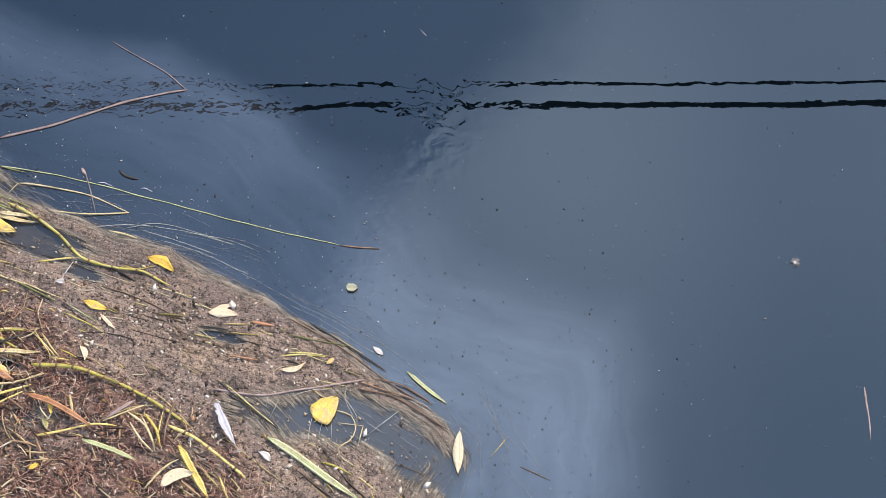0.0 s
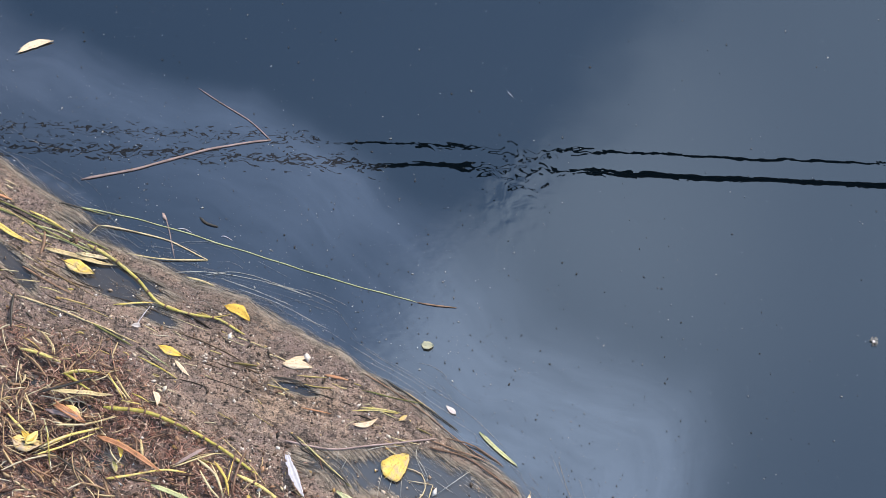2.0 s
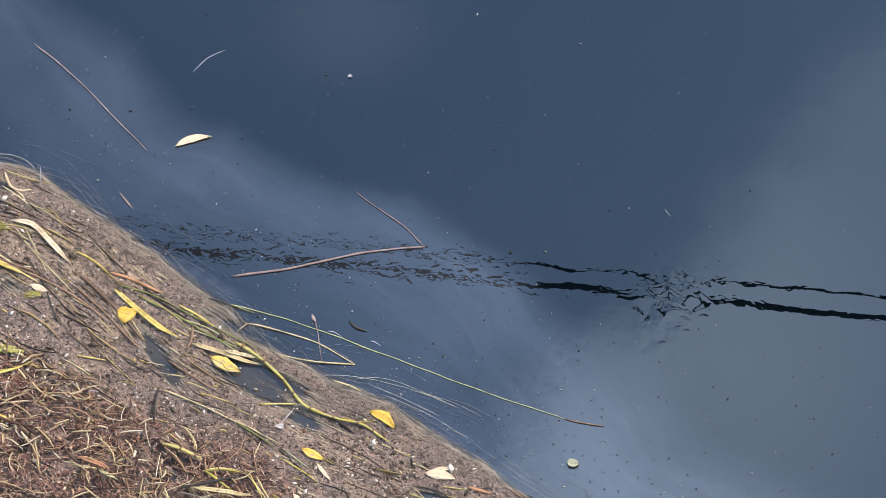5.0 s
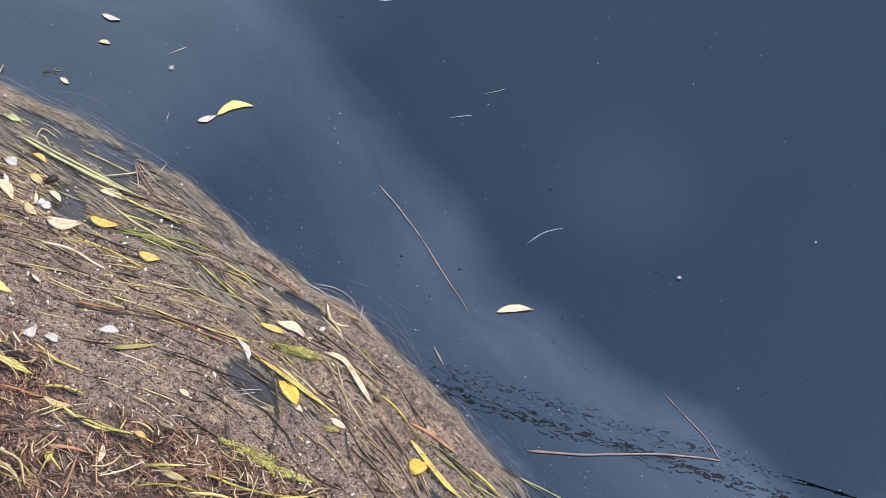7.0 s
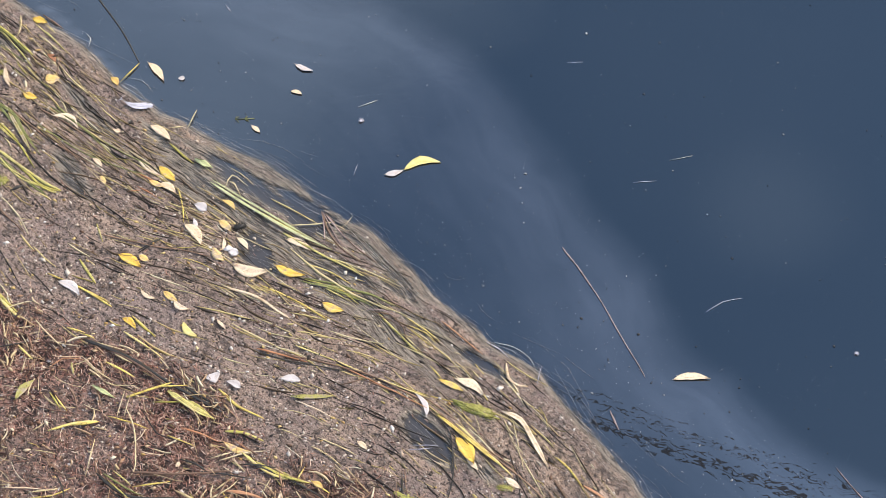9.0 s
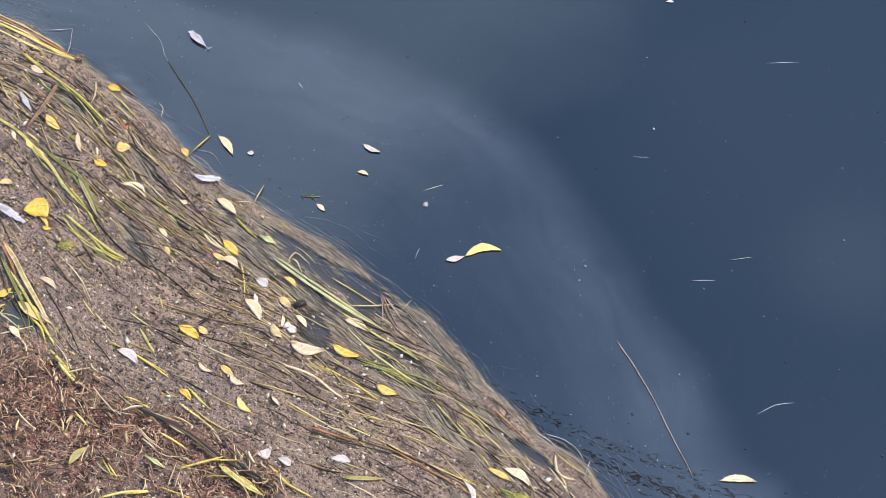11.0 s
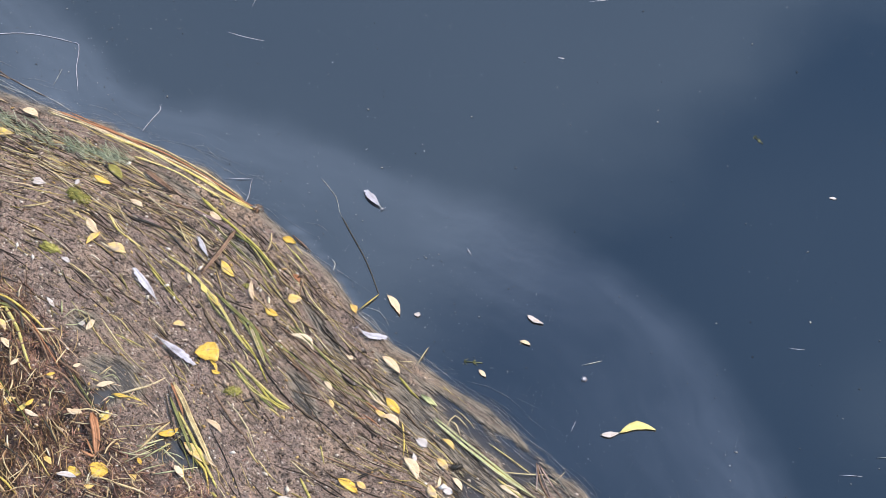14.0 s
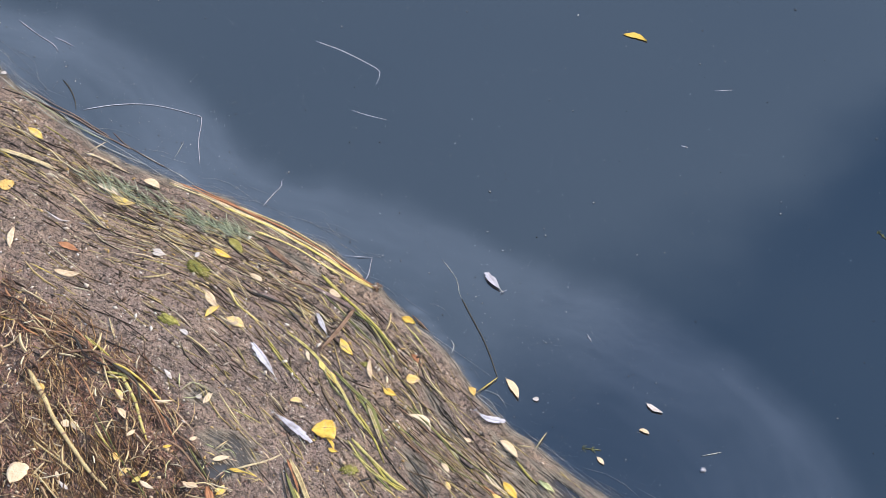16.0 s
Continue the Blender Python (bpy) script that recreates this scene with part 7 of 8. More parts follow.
reed("lime", 0.0045, [(-1.329, 1.692), (-1.278, 1.712), (-1.231, 1.716)])
reed("brown", 0.003, [(-1.563, 1.772), (-1.535, 1.759)])
reed("rust", 0.003, [(-1.523, 1.808), (-1.488, 1.798)])

# straws strewn over the small pools
reed("straw", 0.0034, [(-2.275, 1.988), (-2.248, 2.000)])
reed("palegreen", 0.003, [(-2.351, 1.975), (-2.343, 1.946)])
reed("cream", 0.0029, [(-2.280, 2.054), (-2.256, 2.045)])
reed("ystraw", 0.0034, [(-2.366, 1.994), (-2.346, 1.997)])
reed("straw", 0.0022, [(-2.291, 2.042), (-2.264, 2.046)])
reed("palegreen", 0.0023, [(-2.332, 1.942), (-2.314, 1.938)])
reed("cream", 0.003, [(-2.231, 1.998), (-2.207, 1.991)])
reed("ystraw", 0.0034, [(-2.307, 1.948), (-2.306, 1.974)])
reed("straw", 0.0021, [(-2.271, 2.038), (-2.254, 2.035)])
reed("palegreen", 0.003, [(-2.316, 1.980), (-2.302, 1.984)])
reed("cream", 0.0027, [(-2.328, 2.005), (-2.307, 2.012)])
reed("ystraw", 0.002, [(-2.303, 2.047), (-2.274, 2.030)])
reed("straw", 0.0029, [(-2.257, 1.987), (-2.246, 2.004)])
reed("palegreen", 0.0034, [(-2.376, 2.008), (-2.358, 2.011)])
reed("cream", 0.0025, [(-2.318, 1.962), (-2.313, 1.981)])
reed("ystraw", 0.0031, [(-2.283, 1.979), (-2.269, 1.971)])
reed("straw", 0.0027, [(-2.158, 1.944), (-2.172, 1.957)])
reed("lime", 0.0038, [(-2.169, 1.933), (-2.164, 1.957)])
reed("brown", 0.0023, [(-2.201, 1.971), (-2.190, 1.987)])
reed("ystraw", 0.0021, [(-2.160, 1.930), (-2.156, 1.951)])
reed("straw", 0.0037, [(-2.159, 1.974), (-2.136, 1.997)])
reed("lime", 0.0038, [(-2.202, 1.960), (-2.197, 1.978)])
reed("brown", 0.0039, [(-2.229, 1.939), (-2.217, 1.972)])
reed("ystraw", 0.0029, [(-2.173, 1.942), (-2.160, 1.958)])
reed("straw", 0.0037, [(-2.205, 1.919), (-2.179, 1.955)])
reed("lime", 0.0035, [(-2.164, 1.979), (-2.166, 2.007)])
reed("brown", 0.004, [(-2.206, 1.970), (-2.188, 1.991)])
reed("ystraw", 0.0027, [(-2.157, 1.966), (-2.148, 1.994)])
reed("dark", 0.004, [(-2.222, 2.043), (-2.176, 2.001), (-2.120, 1.952)])
reed("brown", 0.004, [(-2.154, 2.088), (-2.098, 2.058), (-2.031, 2.028)])
reed("green", 0.003, [(-2.117, 2.240), (-2.006, 2.218), (-1.885, 2.217)])
reed("brown", 0.0035, [(-2.173, 2.251), (-2.079, 2.219), (-1.984, 2.203)])
reed("dark", 0.003, [(-2.051, 2.193), (-1.977, 2.152), (-1.934, 2.122)])
reed("lime", 0.004, [(-2.163, 2.159), (-2.094, 2.128), (-2.022, 2.127)])
reed("lime", 0.004, [(-2.141, 2.143), (-2.070, 2.128), (-2.029, 2.130)])
reed("rust", 0.004, [(-1.909, 2.217), (-1.858, 2.212), (-1.831, 2.206)])
reed("straw", 0.003, [(-1.751, 2.251), (-1.750, 2.279), (-1.715, 2.270)])
reed("mauve", 0.003, [(-1.570, 2.271), (-1.534, 2.238), (-1.505, 2.215)])
reed("mauve", 0.003, [(-1.563, 2.268), (-1.518, 2.240), (-1.469, 2.222)])
reed("brown", 0.003, [(-1.567, 2.272), (-1.511, 2.238), (-1.440, 2.212)])
reed("straw", 0.0022, [(-1.527, 2.255), (-1.519, 2.283)])

# veils of strands at the rim
gauze(0.0261, [(-1.903, 2.358), (-1.797, 2.337), (-1.696, 2.322), (-1.617, 2.303), (-1.553, 2.290), (-1.482, 2.262), (-1.406, 2.224), (-1.321, 2.186)], count=70)
gauze(0.0402, [(-1.839, 2.329), (-1.732, 2.304), (-1.632, 2.289), (-1.559, 2.280)], count=44)
gauze(0.0241, [(-1.704, 2.252), (-1.647, 2.275), (-1.591, 2.277), (-1.560, 2.260)], count=12)
gauze(0.0198, [(-1.570, 2.268), (-1.520, 2.217), (-1.454, 2.187), (-1.394, 2.179)], count=17)
gauze(0.0295, [(-1.539, 2.284), (-1.448, 2.240), (-1.359, 2.197), (-1.286, 2.160)], count=34)
gauze(0.0358, [(-1.625, 2.319), (-1.521, 2.293), (-1.418, 2.269), (-1.340, 2.245)], count=7)
gauze(0.017, [(-1.254, 2.169), (-1.199, 2.149), (-1.159, 2.148), (-1.115, 2.132), (-1.096, 2.120)], count=17)
gauze(0.0241, [(-1.134, 2.099), (-1.057, 2.070), (-0.977, 2.031), (-0.909, 1.995), (-0.842, 1.960)], count=32)
gauze(0.0182, [(-0.594, 1.818), (-0.512, 1.813), (-0.421, 1.798), (-0.339, 1.778), (-0.275, 1.748)], count=12)
gauze(0.0268, [(-0.365, 1.739), (-0.274, 1.680), (-0.183, 1.631), (-0.094, 1.574), (-0.023, 1.508)], count=27)
gauze(0.0438, [(0.021, 1.536), (0.047, 1.470), (0.090, 1.405), (0.133, 1.350)], count=17)
gauze(0.0528, [(-0.235, 1.522), (-0.164, 1.499), (-0.093, 1.471), (-0.023, 1.433)], count=15)
gauze(0.0204, [(-3.227, 2.472), (-3.126, 2.454), (-3.007, 2.448), (-2.870, 2.452)], count=22)
gauze(0.0173, [(-2.375, 2.480), (-2.259, 2.463), (-2.187, 2.433)], count=15)

# brown strands wound through the tangle
reed("brown", 0.0056, [(-2.708, 2.018), (-2.671, 2.048), (-2.621, 2.053), (-2.572, 2.040), (-2.491, 2.011), (-2.437, 1.974)])
reed("brown", 0.0047, [(-2.787, 2.059), (-2.735, 2.062), (-2.672, 2.050), (-2.605, 2.049)])
reed("rust", 0.0038, [(-2.777, 2.081), (-2.713, 2.068), (-2.659, 2.051), (-2.619, 2.032)])
reed("rust", 0.0038, [(-2.696, 2.011), (-2.639, 1.989), (-2.591, 1.961)])
reed("dark", 0.0038, [(-2.677, 2.047), (-2.634, 2.052), (-2.601, 2.044)])
reed("brown", 0.0046, [(-2.458, 1.967), (-2.401, 1.968), (-2.330, 1.942), (-2.308, 1.929)])
reed("brown", 0.0048, [(-2.817, 2.062), (-2.771, 2.073), (-2.714, 2.061), (-2.684, 2.057)])
reed("rust", 0.0037, [(-2.527, 2.033), (-2.475, 2.007), (-2.420, 1.977)])
reed("green", 0.0037, [(-2.587, 1.948), (-2.489, 1.896), (-2.388, 1.848)])
reed("straw", 0.0037, [(-2.596, 1.782), (-2.545, 1.766), (-2.493, 1.750)])
reed("brown", 0.0037, [(-2.621, 2.000), (-2.589, 1.984), (-2.562, 1.992)])
reed("dark", 0.0037, [(-2.495, 2.009), (-2.462, 2.008), (-2.427, 1.987)])
reed("straw", 0.0037, [(-2.355, 1.898), (-2.323, 1.933), (-2.285, 1.932)])
gauze(0.0317, [(-1.287, 1.972), (-1.244, 1.953), (-1.206, 1.933), (-1.169, 1.913)], count=24)


# straws, reeds and leaves lying on the tangle near the shore
reed("dark", 0.003, [(-1.683, 1.791), (-1.648, 1.768), (-1.629, 1.762), (-1.579, 1.765)])
reed("ystraw", 0.003, [(-1.626, 1.766), (-1.599, 1.765), (-1.573, 1.765)])
reed("cream", 0.002, [(-1.663, 1.764), (-1.664, 1.748), (-1.671, 1.734)])
reed("brown", 0.004, [(-1.787, 1.752), (-1.803, 1.774), (-1.823, 1.789)])
reed("brown", 0.005, [(-1.652, 1.681), (-1.582, 1.707), (-1.499, 1.749)])
reed("lime", 0.003, [(-1.681, 1.675), (-1.656, 1.668), (-1.640, 1.661)])
reed("dark", 0.006, [(-1.704, 1.660), (-1.654, 1.642), (-1.615, 1.646), (-1.564, 1.669)])
reed("straw", 0.0035, [(-1.791, 1.584), (-1.767, 1.598), (-1.747, 1.610)])
reed("ystraw", 0.004, [(-1.783, 1.578), (-1.754, 1.593), (-1.731, 1.619)])
reed("straw", 0.003, [(-1.785, 1.572), (-1.764, 1.582), (-1.748, 1.592)])
reed("cream", 0.0022, [(-1.516, 1.753), (-1.504, 1.750), (-1.497, 1.750)])
reed("dark", 0.004, [(-1.494, 1.766), (-1.461, 1.778), (-1.433, 1.785)])
reed("cream", 0.002, [(-1.652, 1.723), (-1.637, 1.725), (-1.614, 1.732)])
reed("rust", 0.003, [(-1.867, 1.806), (-1.853, 1.831), (-1.821, 1.842)])
reed("straw", 0.003, [(-1.815, 1.839), (-1.788, 1.829), (-1.753, 1.823)])
reed("cream", 0.0025, [(-1.822, 1.844), (-1.799, 1.834), (-1.777, 1.828)])
reed("straw", 0.004, [(-1.804, 1.829), (-1.786, 1.825), (-1.775, 1.820)])
reed("brown", 0.004, [(-1.786, 1.804), (-1.769, 1.794), (-1.754, 1.777)])
reed("straw", 0.0025, [(-1.774, 1.821), (-1.752, 1.820), (-1.717, 1.834)])
reed("straw", 0.0025, [(-1.892, 1.855), (-1.866, 1.857), (-1.838, 1.865)])
reed("cream", 0.002, [(-1.874, 1.829), (-1.859, 1.832), (-1.824, 1.847)])
reed("straw", 0.0028, [(-1.840, 1.690), (-1.831, 1.703), (-1.825, 1.716)])
reed("brown", 0.003, [(-1.834, 1.689), (-1.802, 1.688), (-1.771, 1.689)])
reed("straw", 0.0025, [(-1.823, 1.657), (-1.800, 1.663), (-1.781, 1.666)])
reed("brown", 0.003, [(-1.805, 1.653), (-1.774, 1.643), (-1.752, 1.635)])
reed("straw", 0.002, [(-1.784, 1.767), (-1.767, 1.765), (-1.749, 1.766)])
reed("cream", 0.002, [(-1.762, 1.681), (-1.755, 1.681), (-1.751, 1.686)])
reed("dark", 0.004, [(-1.763, 1.631), (-1.738, 1.607), (-1.726, 1.579)])
reed("straw", 0.003, [(-1.524, 1.683), (-1.523, 1.695), (-1.521, 1.704)])
reed("cream", 0.0025, [(-1.447, 1.681), (-1.442, 1.697), (-1.437, 1.705)])
leaf("cream", -1.586, 1.720, -1.585, 1.731, 0.008)
leaf("gold", -1.536, 1.796, -1.479, 1.797, 0.012)
reed("straw", 0.004, [(-2.596, 2.030), (-2.572, 2.015), (-2.548, 2.001)])
reed("straw", 0.0028, [(-2.487, 2.032), (-2.447, 2.012), (-2.426, 1.996)])
reed("cream", 0.0025, [(-2.470, 2.035), (-2.437, 2.025), (-2.405, 2.016)])
reed("ystraw", 0.0035, [(-2.310, 1.986), (-2.284, 1.998), (-2.254, 2.003)])
reed("dark", 0.0035, [(-2.228, 2.039), (-2.198, 2.009), (-2.160, 1.976), (-2.121, 1.951)])
blade("rust", 0.007, [(-2.231, 2.063), (-2.201, 2.042), (-2.172, 2.017)])
reed("green", 0.003, [(-2.152, 1.974), (-2.121, 1.951), (-2.093, 1.927)])
reed("green", 0.003, [(-2.119, 1.966), (-2.100, 1.943), (-2.090, 1.922)])
reed("ystraw", 0.005, [(-2.105, 1.954), (-2.077, 1.944), (-2.049, 1.916)])
reed("palegreen", 0.003, [(-2.176, 1.869), (-2.164, 1.890), (-2.144, 1.912)])
reed("palegreen", 0.0025, [(-2.229, 1.892), (-2.194, 1.904), (-2.177, 1.924)])
reed("palegreen", 0.002, [(-2.163, 1.939), (-2.136, 1.945), (-2.122, 1.944)])
reed("straw", 0.002, [(-2.268, 1.930), (-2.227, 1.960), (-2.186, 1.992)])
reed("straw", 0.0028, [(-2.289, 1.897), (-2.287, 1.921), (-2.277, 1.942)])
blade("rust", 0.006, [(-2.312, 1.903), (-2.289, 1.897), (-2.276, 1.891)])
reed("rust", 0.006, [(-2.286, 1.857), (-2.262, 1.858), (-2.260, 1.873)])
reed("rust", 0.004, [(-2.291, 1.881), (-2.276, 1.870), (-2.264, 1.861)])
reed("brown", 0.003, [(-2.332, 1.842), (-2.315, 1.871), (-2.284, 1.890)])
reed("cream", 0.0025, [(-2.348, 1.874), (-2.336, 1.874), (-2.325, 1.871)])
reed("palegreen", 0.002, [(-2.386, 1.900), (-2.402, 1.926), (-2.403, 1.942)])
reed("brown", 0.003, [(-2.453, 1.852), (-2.416, 1.853), (-2.379, 1.873)])
reed("dark", 0.004, [(-2.389, 1.877), (-2.358, 1.861), (-2.330, 1.843)])
reed("straw", 0.0025, [(-2.372, 1.880), (-2.350, 1.859), (-2.331, 1.847)])
reed("ystraw", 0.003, [(-2.360, 1.811), (-2.333, 1.800), (-2.303, 1.784)])
reed("straw", 0.003, [(-2.372, 1.811), (-2.345, 1.800), (-2.324, 1.778)])
reed("straw", 0.0028, [(-2.323, 1.820), (-2.312, 1.841), (-2.308, 1.853)])
reed("ystraw", 0.005, [(-2.381, 1.736), (-2.358, 1.730), (-2.333, 1.722)])
reed("straw", 0.0035, [(-2.251, 1.816), (-2.222, 1.828), (-2.161, 1.838)])
reed("straw", 0.003, [(-2.222, 1.828), (-2.229, 1.864), (-2.233, 1.879)])
reed("brown", 0.003, [(-2.268, 1.806), (-2.232, 1.825), (-2.198, 1.856)])
reed("brown", 0.003, [(-2.444, 1.822), (-2.390, 1.835), (-2.337, 1.832)])
reed("dark", 0.003, [(-2.423, 1.793), (-2.383, 1.790), (-2.345, 1.773)])
reed("straw", 0.002, [(-2.469, 1.891), (-2.454, 1.915), (-2.433, 1.913)])
reed("ystraw", 0.003, [(-2.413, 2.128), (-2.387, 2.127), (-2.352, 2.114)])
reed("palegreen", 0.002, [(-2.472, 2.065), (-2.457, 2.072), (-2.443, 2.088)])
reed("palegreen", 0.002, [(-2.347, 2.016), (-2.346, 2.031), (-2.332, 2.030)])
reed("palegreen", 0.002, [(-2.347, 2.006), (-2.334, 2.024), (-2.314, 2.018)])
leaf("cream", -2.501, 1.936, -2.495, 1.954, 0.008)
leaf("yellow", -2.431, 1.952, -2.419, 1.964, 0.007)
leaf("cream", -2.403, 1.996, -2.395, 2.008, 0.008)
leaf("lemon", -2.435, 1.863, -2.427, 1.886, 0.01)
leaf("cream", -2.422, 1.871, -2.391, 1.872, 0.009)
leaf("yellow", -2.190, 1.898, -2.176, 1.890, 0.008)
leaf("yellow", -2.200, 2.142, -2.170, 2.125, 0.006)
leaf("cream", -2.477, 2.045, -2.513, 2.023, 0.004)
leaf("gold", -2.337, 1.811, -2.316, 1.806, 0.01)
leaf("gold", -2.239, 1.799, -2.223, 1.809, 0.008)


# ---- uncountable small stuff, each kind one mesh ----
rng = np.random.default_rng(7)


def sticks(name, material, p, turn, length, width, bend, lift, label, category, rise=0.0, blunt=0.7, rows=4):
    """Many thin three-sided stems in one mesh: middle places p, direction, length, width, sideways bend."""
    n = len(p)
    t = np.linspace(-0.5, 0.5, rows)
    c, s_ = np.cos(turn)[:, None], np.sin(turn)[:, None]
    along, across = t[None, :] * length[:, None], bend[:, None] * length[:, None] * (0.25 - t[None, :] ** 2) * 4
    x, y = p[:, :1] + along * c - across * s_, p[:, 1:2] + along * s_ + across * c
    h = np.maximum(mat_fields(x, y)[0], 0.0)
    z = np.maximum(h, h.mean(1, keepdims=True)) + lift[:, None] + rise * (rng.random((n, 1)) * (t[None, :] + 0.5) + rng.random((n, 1)) * (0.5 - t[None, :])) * length[:, None]
    fat = (width[:, None] / 2) * (1 - blunt * (2 * np.abs(t[None, :])) ** 3)
    verts = np.empty((n, rows, 3, 3))
    for j in range(3):
        a = 2 * math.pi * j / 3 + math.pi / 2
        verts[:, :, j, 0] = x - s_ * fat * math.cos(a)
        verts[:, :, j, 1] = y + c * fat * math.cos(a)
        verts[:, :, j, 2] = z + 0.8 * fat * math.sin(a)
    base = np.arange(n)[:, None, None, None] * rows * 3 + np.arange(rows - 1)[None, :, None, None] * 3
    j = np.arange(3)[None, None, :, None]
    k = (np.arange(3)[None, None, :, None] + 1) % 3
    f = np.concatenate([base + j, base + k, base + k + 3, base + j + 3], -1).reshape(-1, 4)
    return stuff(name, material, verts.reshape(-1, 3), f, label, category)


def stuff(name, material, verts, faces, label, category):
    me = bpy.data.meshes.new(name)
    me.from_pydata(verts.tolist(), [], faces.tolist())
    me.materials.append(M[material])
    me.polygons.foreach_set("use_smooth", [True] * len(me.polygons))
    return tagged(new(name, me), label, category, kind="stuff")


def spread(count, low, high, x=(-3.7, 0.5), y=(0.98, 2.6), mask=None):
    """Random places of the plan whose way inwards from the mat's edge lies between low and high."""
    found, ways, ins = [], [], []
    have = 0
    while have < count:
        q = np.stack([rng.uniform(*x, 6000), rng.uniform(*y, 6000)], 1)
        h, wet, fibre, inside, way, cover = mat_fields(q[:, 0], q[:, 1])
        ok = (inside > low) & (inside < high) & ((inside < 0.05) | (cover > 0.06))
        if mask:
            ok &= mask(q[:, 0], q[:, 1], inside, wet, fibre)
        found.append(q[ok])
        ways.append(way[ok])
        ins.append(inside[ok])
        have += ok.sum()
    return np.concatenate(found)[:count], np.concatenate(ways)[:count], np.concatenate(ins)[:count]


def chips(name, material, p, size, lift, label, category, turn=None):
    """Tiny uneven flakes: flattened six-pointed lumps."""
    n = len(p)
    turn = rng.random(n) * 6.28 if turn is None else turn
    h = np.maximum(mat_fields(p[:, 0], p[:, 1])[0], 0.0) + lift
    shape = np.array([(1, 0, 0), (0.25, 0.55, 0), (-0.9, 0.15, 0), (-0.2, -0.5, 0), (0, 0, 0.35), (0, 0, -0.3)])
    v = shape[None] * size[:, None, None] * rng.uniform(0.7, 1.3, (n, 6, 1))
    c, s_ = np.cos(turn)[:, None], np.sin(turn)[:, None]
    verts = np.stack([p[:, :1] + v[:, :, 0] * c - v[:, :, 1] * s_, p[:, 1:2] + v[:, :, 0] * s_ + v[:, :, 1] * c, h[:, None] + v[:, :, 2]], -1)
    tri = np.array([(0, 1, 4), (1, 2, 4), (2, 3, 4), (3, 0, 4), (1, 0, 5), (2, 1, 5), (3, 2, 5), (0, 3, 5)])
    f = (np.arange(n)[:, None, None] * 6 + tri[None]).reshape(-1, 3)
    return stuff(name, material, verts.reshape(-1, 3), f, label, category)


# stems rotting in the mat, combed along its edge; the darkest stand for shaded gaps
def comb(p, way, ins, spread_):
    """Directions along the drift of the mat: with its edge at the rim, with the long stems near by farther in."""
    d = np.array(DRIFT)
    near = np.exp(-((p[:, :1] - d[None, :, 0]) ** 2 + (p[:, 1:2] - d[None, :, 1]) ** 2) / (2 * 0.07**2)) * d[None, :, 3] ** 1.5
    edge_ = 0.004 * np.exp(-np.maximum(ins, 0) / 0.06) + 1e-7
    c = (near * np.cos(2 * d[None, :, 2])).sum(1) + edge_ * np.cos(2 * way)
    q = (near * np.sin(2 * d[None, :, 2])).sum(1) + edge_ * np.sin(2 * way)
    return 0.5 * np.arctan2(q, c) + rng.normal(0, spread_, len(p))


n = 1600
p, way, ins = spread(n, 0.012, 0.50, mask=lambda x, y, i, w, f: rng.random(len(x)) < (1 - 0.85 * w) * (1 - 0.9 * f) * np.exp(-np.maximum(i - 0.08, 0) / 0.11) * (0.15 + 0.85 * smooth(i, 0.03, 0.09)) * (0.12 + 0.88 * smooth(-x, 0.95, 1.5)) * (0.35 + 0.65 * smooth(fbm(x * 5, y * 12, 3, 29), 0.40, 0.60)))
sticks("combed_stems", "strands", p, comb(p, way, ins, 0.10), rng.gamma(2.8, 0.018, n) + 0.016, rng.gamma(2.2, 0.00062, n) + 0.0011, rng.normal(0, 0.045, n), rng.uniform(-0.0004, 0.0007, n), "thin brown and yellow stems combed along the mat's edge, the darkest standing for shaded gaps", "rotting stems")

n = 700
p, way, ins = spread(n, 0.05, 0.55, mask=lambda x, y, i, w, f: rng.random(len(x)) < (1 - 0.9 * w) * np.exp(-np.maximum(i - 0.1, 0) / 0.20) * (0.15 + 0.85 * smooth(-x, 0.7, 1.2)))
sticks("rotting_stems", "strands", p, comb(p, way, ins, 0.14), rng.gamma(2.6, 0.026, n) + 0.02, rng.gamma(2.2, 0.0007, n) + 0.0013, rng.normal(0, 0.05, n), rng.uniform(-0.0006, 0.0014, n), "brown stems rotting in the silt of the mat", "rotting stems")

# pale root hairs trailing off the edge into the water
n = 700
p, way, ins = spread(n, -0.07, 0.04, mask=lambda x, y, i, w, f: rng.random(len(x)) < np.where(i < 0, np.exp(i / 0.020), 0.6) * (0.15 + 0.85 * smooth(fbm(x * 4, y * 4, 3, 37), 0.44, 0.60)))
sticks("root_hairs", "hairs", p, way + rng.normal(0.06, 0.14, n), rng.gamma(3.0, 0.018, n) + 0.015, rng.uniform(0.00016, 0.00042, n), rng.normal(0, 0.10, n), np.full(n, 0.0004), "pale root hairs trailing from the mat over the water", "root hairs")

# crumbs all over the mat, drawn out a little along the drift
n = 62000
p, way, ins = spread(n, 0.0, 0.85, mask=lambda x, y, i, w, f: rng.random(len(x)) < (1 - 0.8 * w) * (0.2 + 0.8 * smooth(i, 0.02, 0.09)))
size = rng.gamma(1.5, 0.00068, n) + 0.0008
chips("crumbs", "chips", p, size, size * 0.1, "crumbs of leaf, bark and seed on the mat", "plant crumbs", np.where(rng.random(n) < 0.6, comb(p, way, ins, 0.3), rng.random(n) * 6.28))

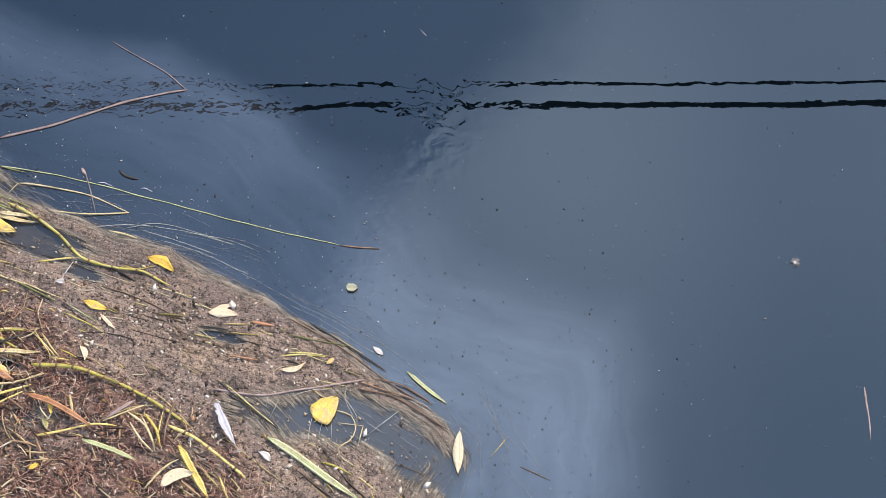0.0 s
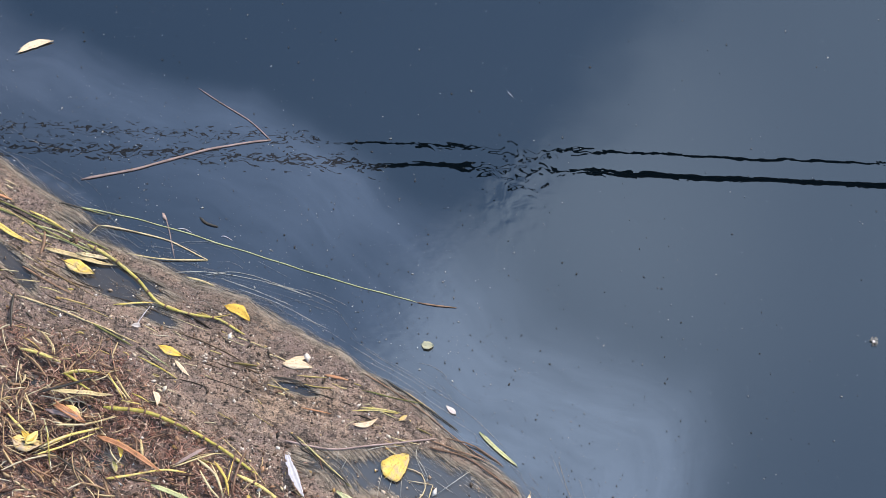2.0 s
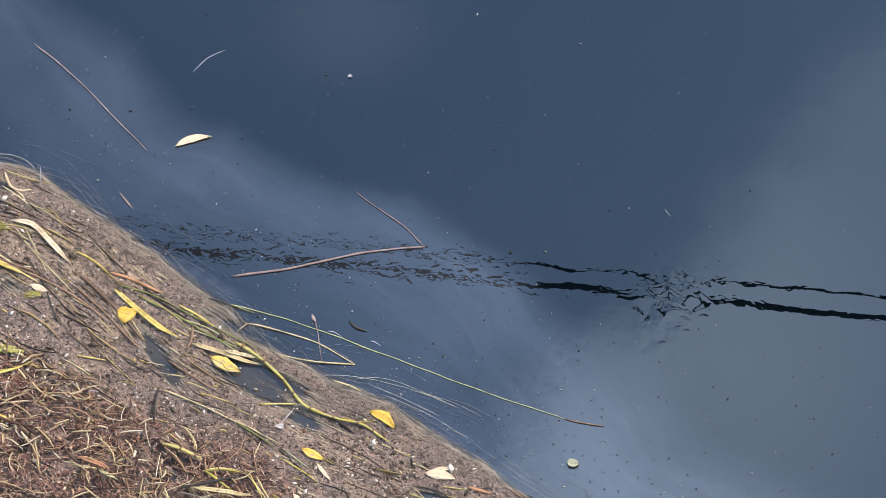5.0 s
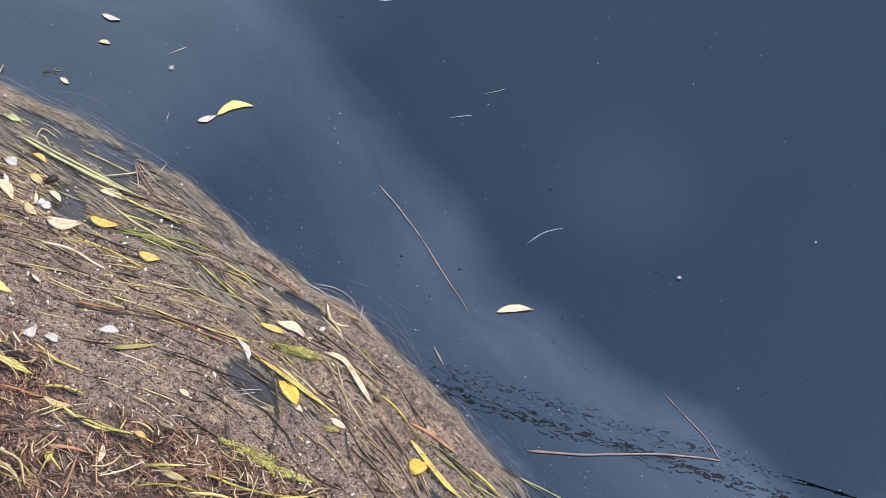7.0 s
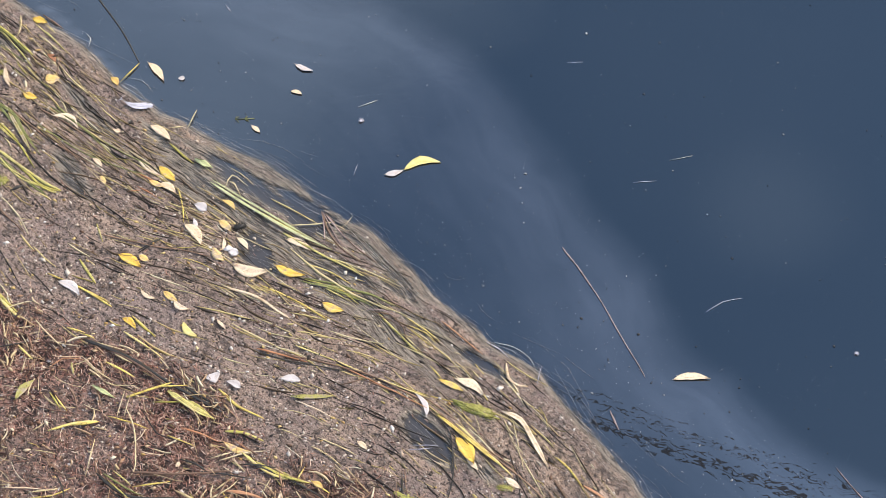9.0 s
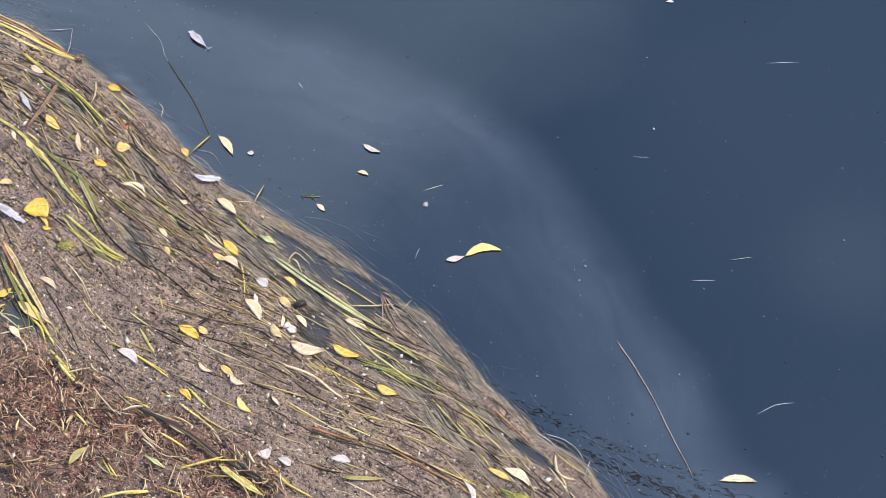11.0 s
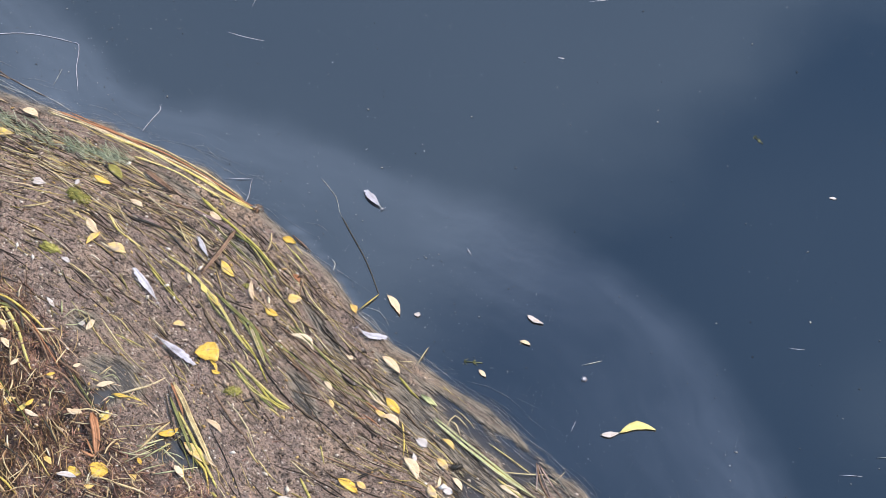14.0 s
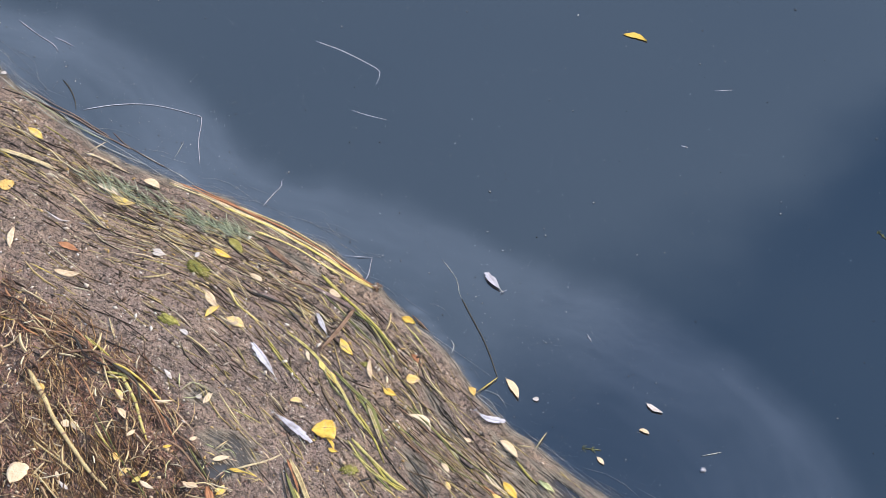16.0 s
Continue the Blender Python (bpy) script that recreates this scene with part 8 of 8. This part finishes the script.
# pale flecks: seed husks and bits of petal
n = 3400
p, way, ins = spread(n, 0.02, 0.85, mask=lambda x, y, i, w, f: rng.random(len(x)) < 1 - 0.8 * w)
size = rng.gamma(1.4, 0.0011, n) + 0.0012
chips("pale_flecks", "flecks", p, size, size * 0.2, "pale husks and petal scraps scattered on the mat", "husks")

# dark clods of rotten wood and seed
n = 3800
p, way, ins = spread(n, 0.04, 0.85, mask=lambda x, y, i, w, f: rng.random(len(x)) < (1 - 0.8 * w) * (0.25 + 0.75 * smooth(fbm(x * 7 + 2, y * 7, 3, 45), 0.42, 0.60)))
size = np.minimum(rng.gamma(1.8, 0.0011, n) + 0.0015, 0.007)
chips("dark_clods", "clods", p, size, size * 0.15, "dark clods of rotten wood and seed on the mat", "plant crumbs")

# red-brown rootlets matted together towards the shore
n = 46000
p, way, ins = spread(n, 0.15, 0.85, x=(-3.3, 0.2), y=(1.1, 2.2), mask=lambda x, y, i, w, f: rng.random(len(x)) < 0.01 + 0.99 * f * (0.35 + 0.65 * smooth(fbm(x * 11 + 5, y * 11, 3, 83), 0.36, 0.60)) * (1 - 0.5 * smooth(-x, 2.1, 2.4)))
sticks("rootlets", "fibres", p, rng.normal(-0.5, 0.95, n), rng.gamma(2.0, 0.0034, n) + 0.0032, rng.uniform(0.0007, 0.0021, n), rng.normal(0, 0.14, n), rng.uniform(-0.001, 0.0045, n), "red-brown rootlets matted together on the scum", "rootlets", 0.10, 0.6, 3)

# broken straw tangled towards the shore
n = 5200
p, way, ins = spread(n, 0.16, 0.85, x=(-3.3, 0.2), y=(1.25, 2.2), mask=lambda x, y, i, w, f: rng.random(len(x)) < smooth(f, 0.1, 0.5) * (0.10 + 0.90 * smooth(fbm(x * 4 + 9, y * 4, 3, 91), 0.42, 0.58)) * (1 - 0.5 * smooth(-x, 2.1, 2.4)))
sticks("broken_straw", "tangle", p, rng.normal(-0.45, 0.75, n), rng.gamma(2.0, 0.010, n) + 0.007, rng.gamma(2.2, 0.00075, n) + 0.0010, rng.normal(0, 0.07, n), rng.uniform(0.0, 0.010, n), "short broken straws tangled on the mat near the shore", "broken straw", 0.05, 0.35)

# flakes of rotten leaf among the tangle
n = 3200
p, way, ins = spread(n, 0.16, 0.85, x=(-3.3, 0.2), y=(1.25, 2.2), mask=lambda x, y, i, w, f: rng.random(len(x)) < smooth(f, 0.1, 0.5))
size = np.minimum(rng.gamma(2.0, 0.0012, n) + 0.0012, 0.0075)
chips("rotten_flakes", "flakes", p, size, 0.002 + 0.004 * rng.random(n), "tan and brown flakes of rotten leaf in the tangle", "leaf flakes")

# long brown rotting strands wound through the tangle at the far end
n = 3400
p, way, ins = spread(n, 0.2, 0.85, x=(-3.4, -2.15), y=(1.6, 2.25), mask=lambda x, y, i, w, f: rng.random(len(x)) < f * (0.1 + 0.9 * smooth(fbm(x * 5 + 3, y * 5, 3, 97), 0.42, 0.58)))
sticks("brown_strands", "wound", p, rng.normal(-0.70, 0.40, n), rng.gamma(2.2, 0.016, n) + 0.016, rng.gamma(2.0, 0.0004, n) + 0.0006, rng.normal(0, 0.16, n), rng.uniform(0.0, 0.006, n), "dark brown rotting strands wound through the tangle", "rotting strands", 0.05, 0.5, 5)

# tan strands woven into the rim of the mat
n = 420
p, way, ins = spread(n, -0.012, 0.18, mask=lambda x, y, i, w, f: rng.random(len(x)) < 0.22 + 0.78 * smooth(x, -2.0, -1.8) * smooth(x, -0.8, -1.1))
sticks("rim_strands", "rim", p, way + rng.normal(0, 0.13, n), rng.gamma(3.0, 0.024, n) + 0.03, rng.uniform(0.00012, 0.00034, n), rng.normal(0, 0.09, n), rng.uniform(0.0, 0.0012, n), "tan strands woven into the rim of the mat", "root hairs")

# scraps of straw and leaf too small to tell apart
n = 850
p, way, ins = spread(n, 0.03, 0.85, mask=lambda x, y, i, w, f: rng.random(len(x)) < (1 - 0.95 * w) * (0.3 + 0.7 * np.exp(-np.maximum(i - 0.15, 0) / 0.14)))
sticks("straw_bits", "bits", p, comb(p, way, ins, 0.25), rng.gamma(1.5, 0.008, n) + 0.006, rng.gamma(2.2, 0.0006, n) + 0.0011, rng.normal(0, 0.05, n), rng.uniform(0.0, 0.0012, n), "short yellow and tan bits of straw on the mat", "straw bits", 0.02, 0.4)

n = 1300
p, way, ins = spread(n, 0.03, 0.85, mask=lambda x, y, i, w, f: rng.random(len(x)) < (1 - 0.8 * w) * (0.25 + 0.75 * smooth(-x, 1.0, 1.8)))
size = np.minimum(rng.gamma(2.2, 0.0010, n) + 0.0012, 0.0055)
chips("leaf_scraps", "scraps", p, size, size * 0.2, "torn scraps of yellow and tan leaf on the mat", "leaf scraps", comb(p, way, ins, 0.5))

# specks floating on the open water
n = 12000
p, way, ins = spread(n, -1.7, -0.004, x=(-3.6, 0.9), y=(1.2, 3.9), mask=lambda x, y, i, w, f: rng.random(len(x)) < 0.07 + 0.93 * np.exp(i / 0.17))
size = rng.gamma(0.9, 0.00042, n) + 0.00030
chips("water_specks", "specks", p, size, -0.00005, "white and dark specks of dust floating on the water", "specks")

# black chips stand in for dents in the film, their dark put in as colour
n = 420
p, way, ins = spread(n, -0.5, -0.01, x=(-0.8, 0.45), y=(1.3, 2.3), mask=lambda x, y, i, w, f: rng.random(len(x)) < 0.12 + np.exp(i / 0.12))
size = rng.gamma(1.6, 0.00035, n) + 0.0006
chips("dark_specks", "dark", p, size, 0.0004, "blackish specks standing in for small dents in the water's film", "specks")


# straws lying singly on the mat: a few shapes, laid out many times
def straw_shape(k):
    bm = bmesh.new()
    length, width, bow = 0.022 + 0.013 * k, 0.0015 + 0.00030 * (k % 5), (0.10, -0.06, 0.03, -0.14, 0.02)[k % 5]
    pts = [(length * (t - 0.5), bow * length * (1 - 4 * (t - 0.5) ** 2) + 0.0012 * noise.noise((t * 5, k, 0)), 0.0) for t in (0, 0.16, 0.33, 0.5, 0.67, 0.84, 1)]
    tube(bm, pts, [width * f for f in (0.22, 0.46, 0.52, 0.5, 0.47, 0.40, 0.14)], 5, 0.6)
    me = bpy.data.meshes.new("straw")
    bm.to_mesh(me)
    bm.free()
    me.polygons.foreach_set("use_smooth", [True] * len(me.polygons))
    return me, width


SHAPES = {}
p, way, ins = spread(100, 0.03, 0.80, mask=lambda x, y, i, w, f: rng.random(len(x)) < (1 - 0.95 * w) * (0.35 + 0.65 * np.exp(-np.maximum(i - 0.12, 0) / 0.14)) * (0.2 + 0.8 * smooth(-x, 0.8, 1.3)))
turns = comb(p, way, ins, 0.16)
for k in range(len(p)):
    style = ("ystraw", "straw", "brown", "lime", "straw", "cream", "brown", "ystraw")[k % 8]
    key = (int(rng.integers(0, 6)), style)
    if key not in SHAPES:
        SHAPES[key] = straw_shape(key[0])
        SHAPES[key][0].materials.append(M[style])
    shape, width = SHAPES[key]
    thing = new("straw", shape)
    x, y = float(p[k, 0]), float(p[k, 1])
    thing.matrix_world = pose(x, y, top(x, y) + 0.25 * width, 0, 0, math.degrees(turns[k]))
    word = {"ystraw": "yellow", "straw": "dry tan", "brown": "dark brown", "lime": "yellow-green", "cream": "pale cream"}[style]
    tagged(thing, f"{word} broken straw half sunk in the silt mat", "straw", "loose straws")
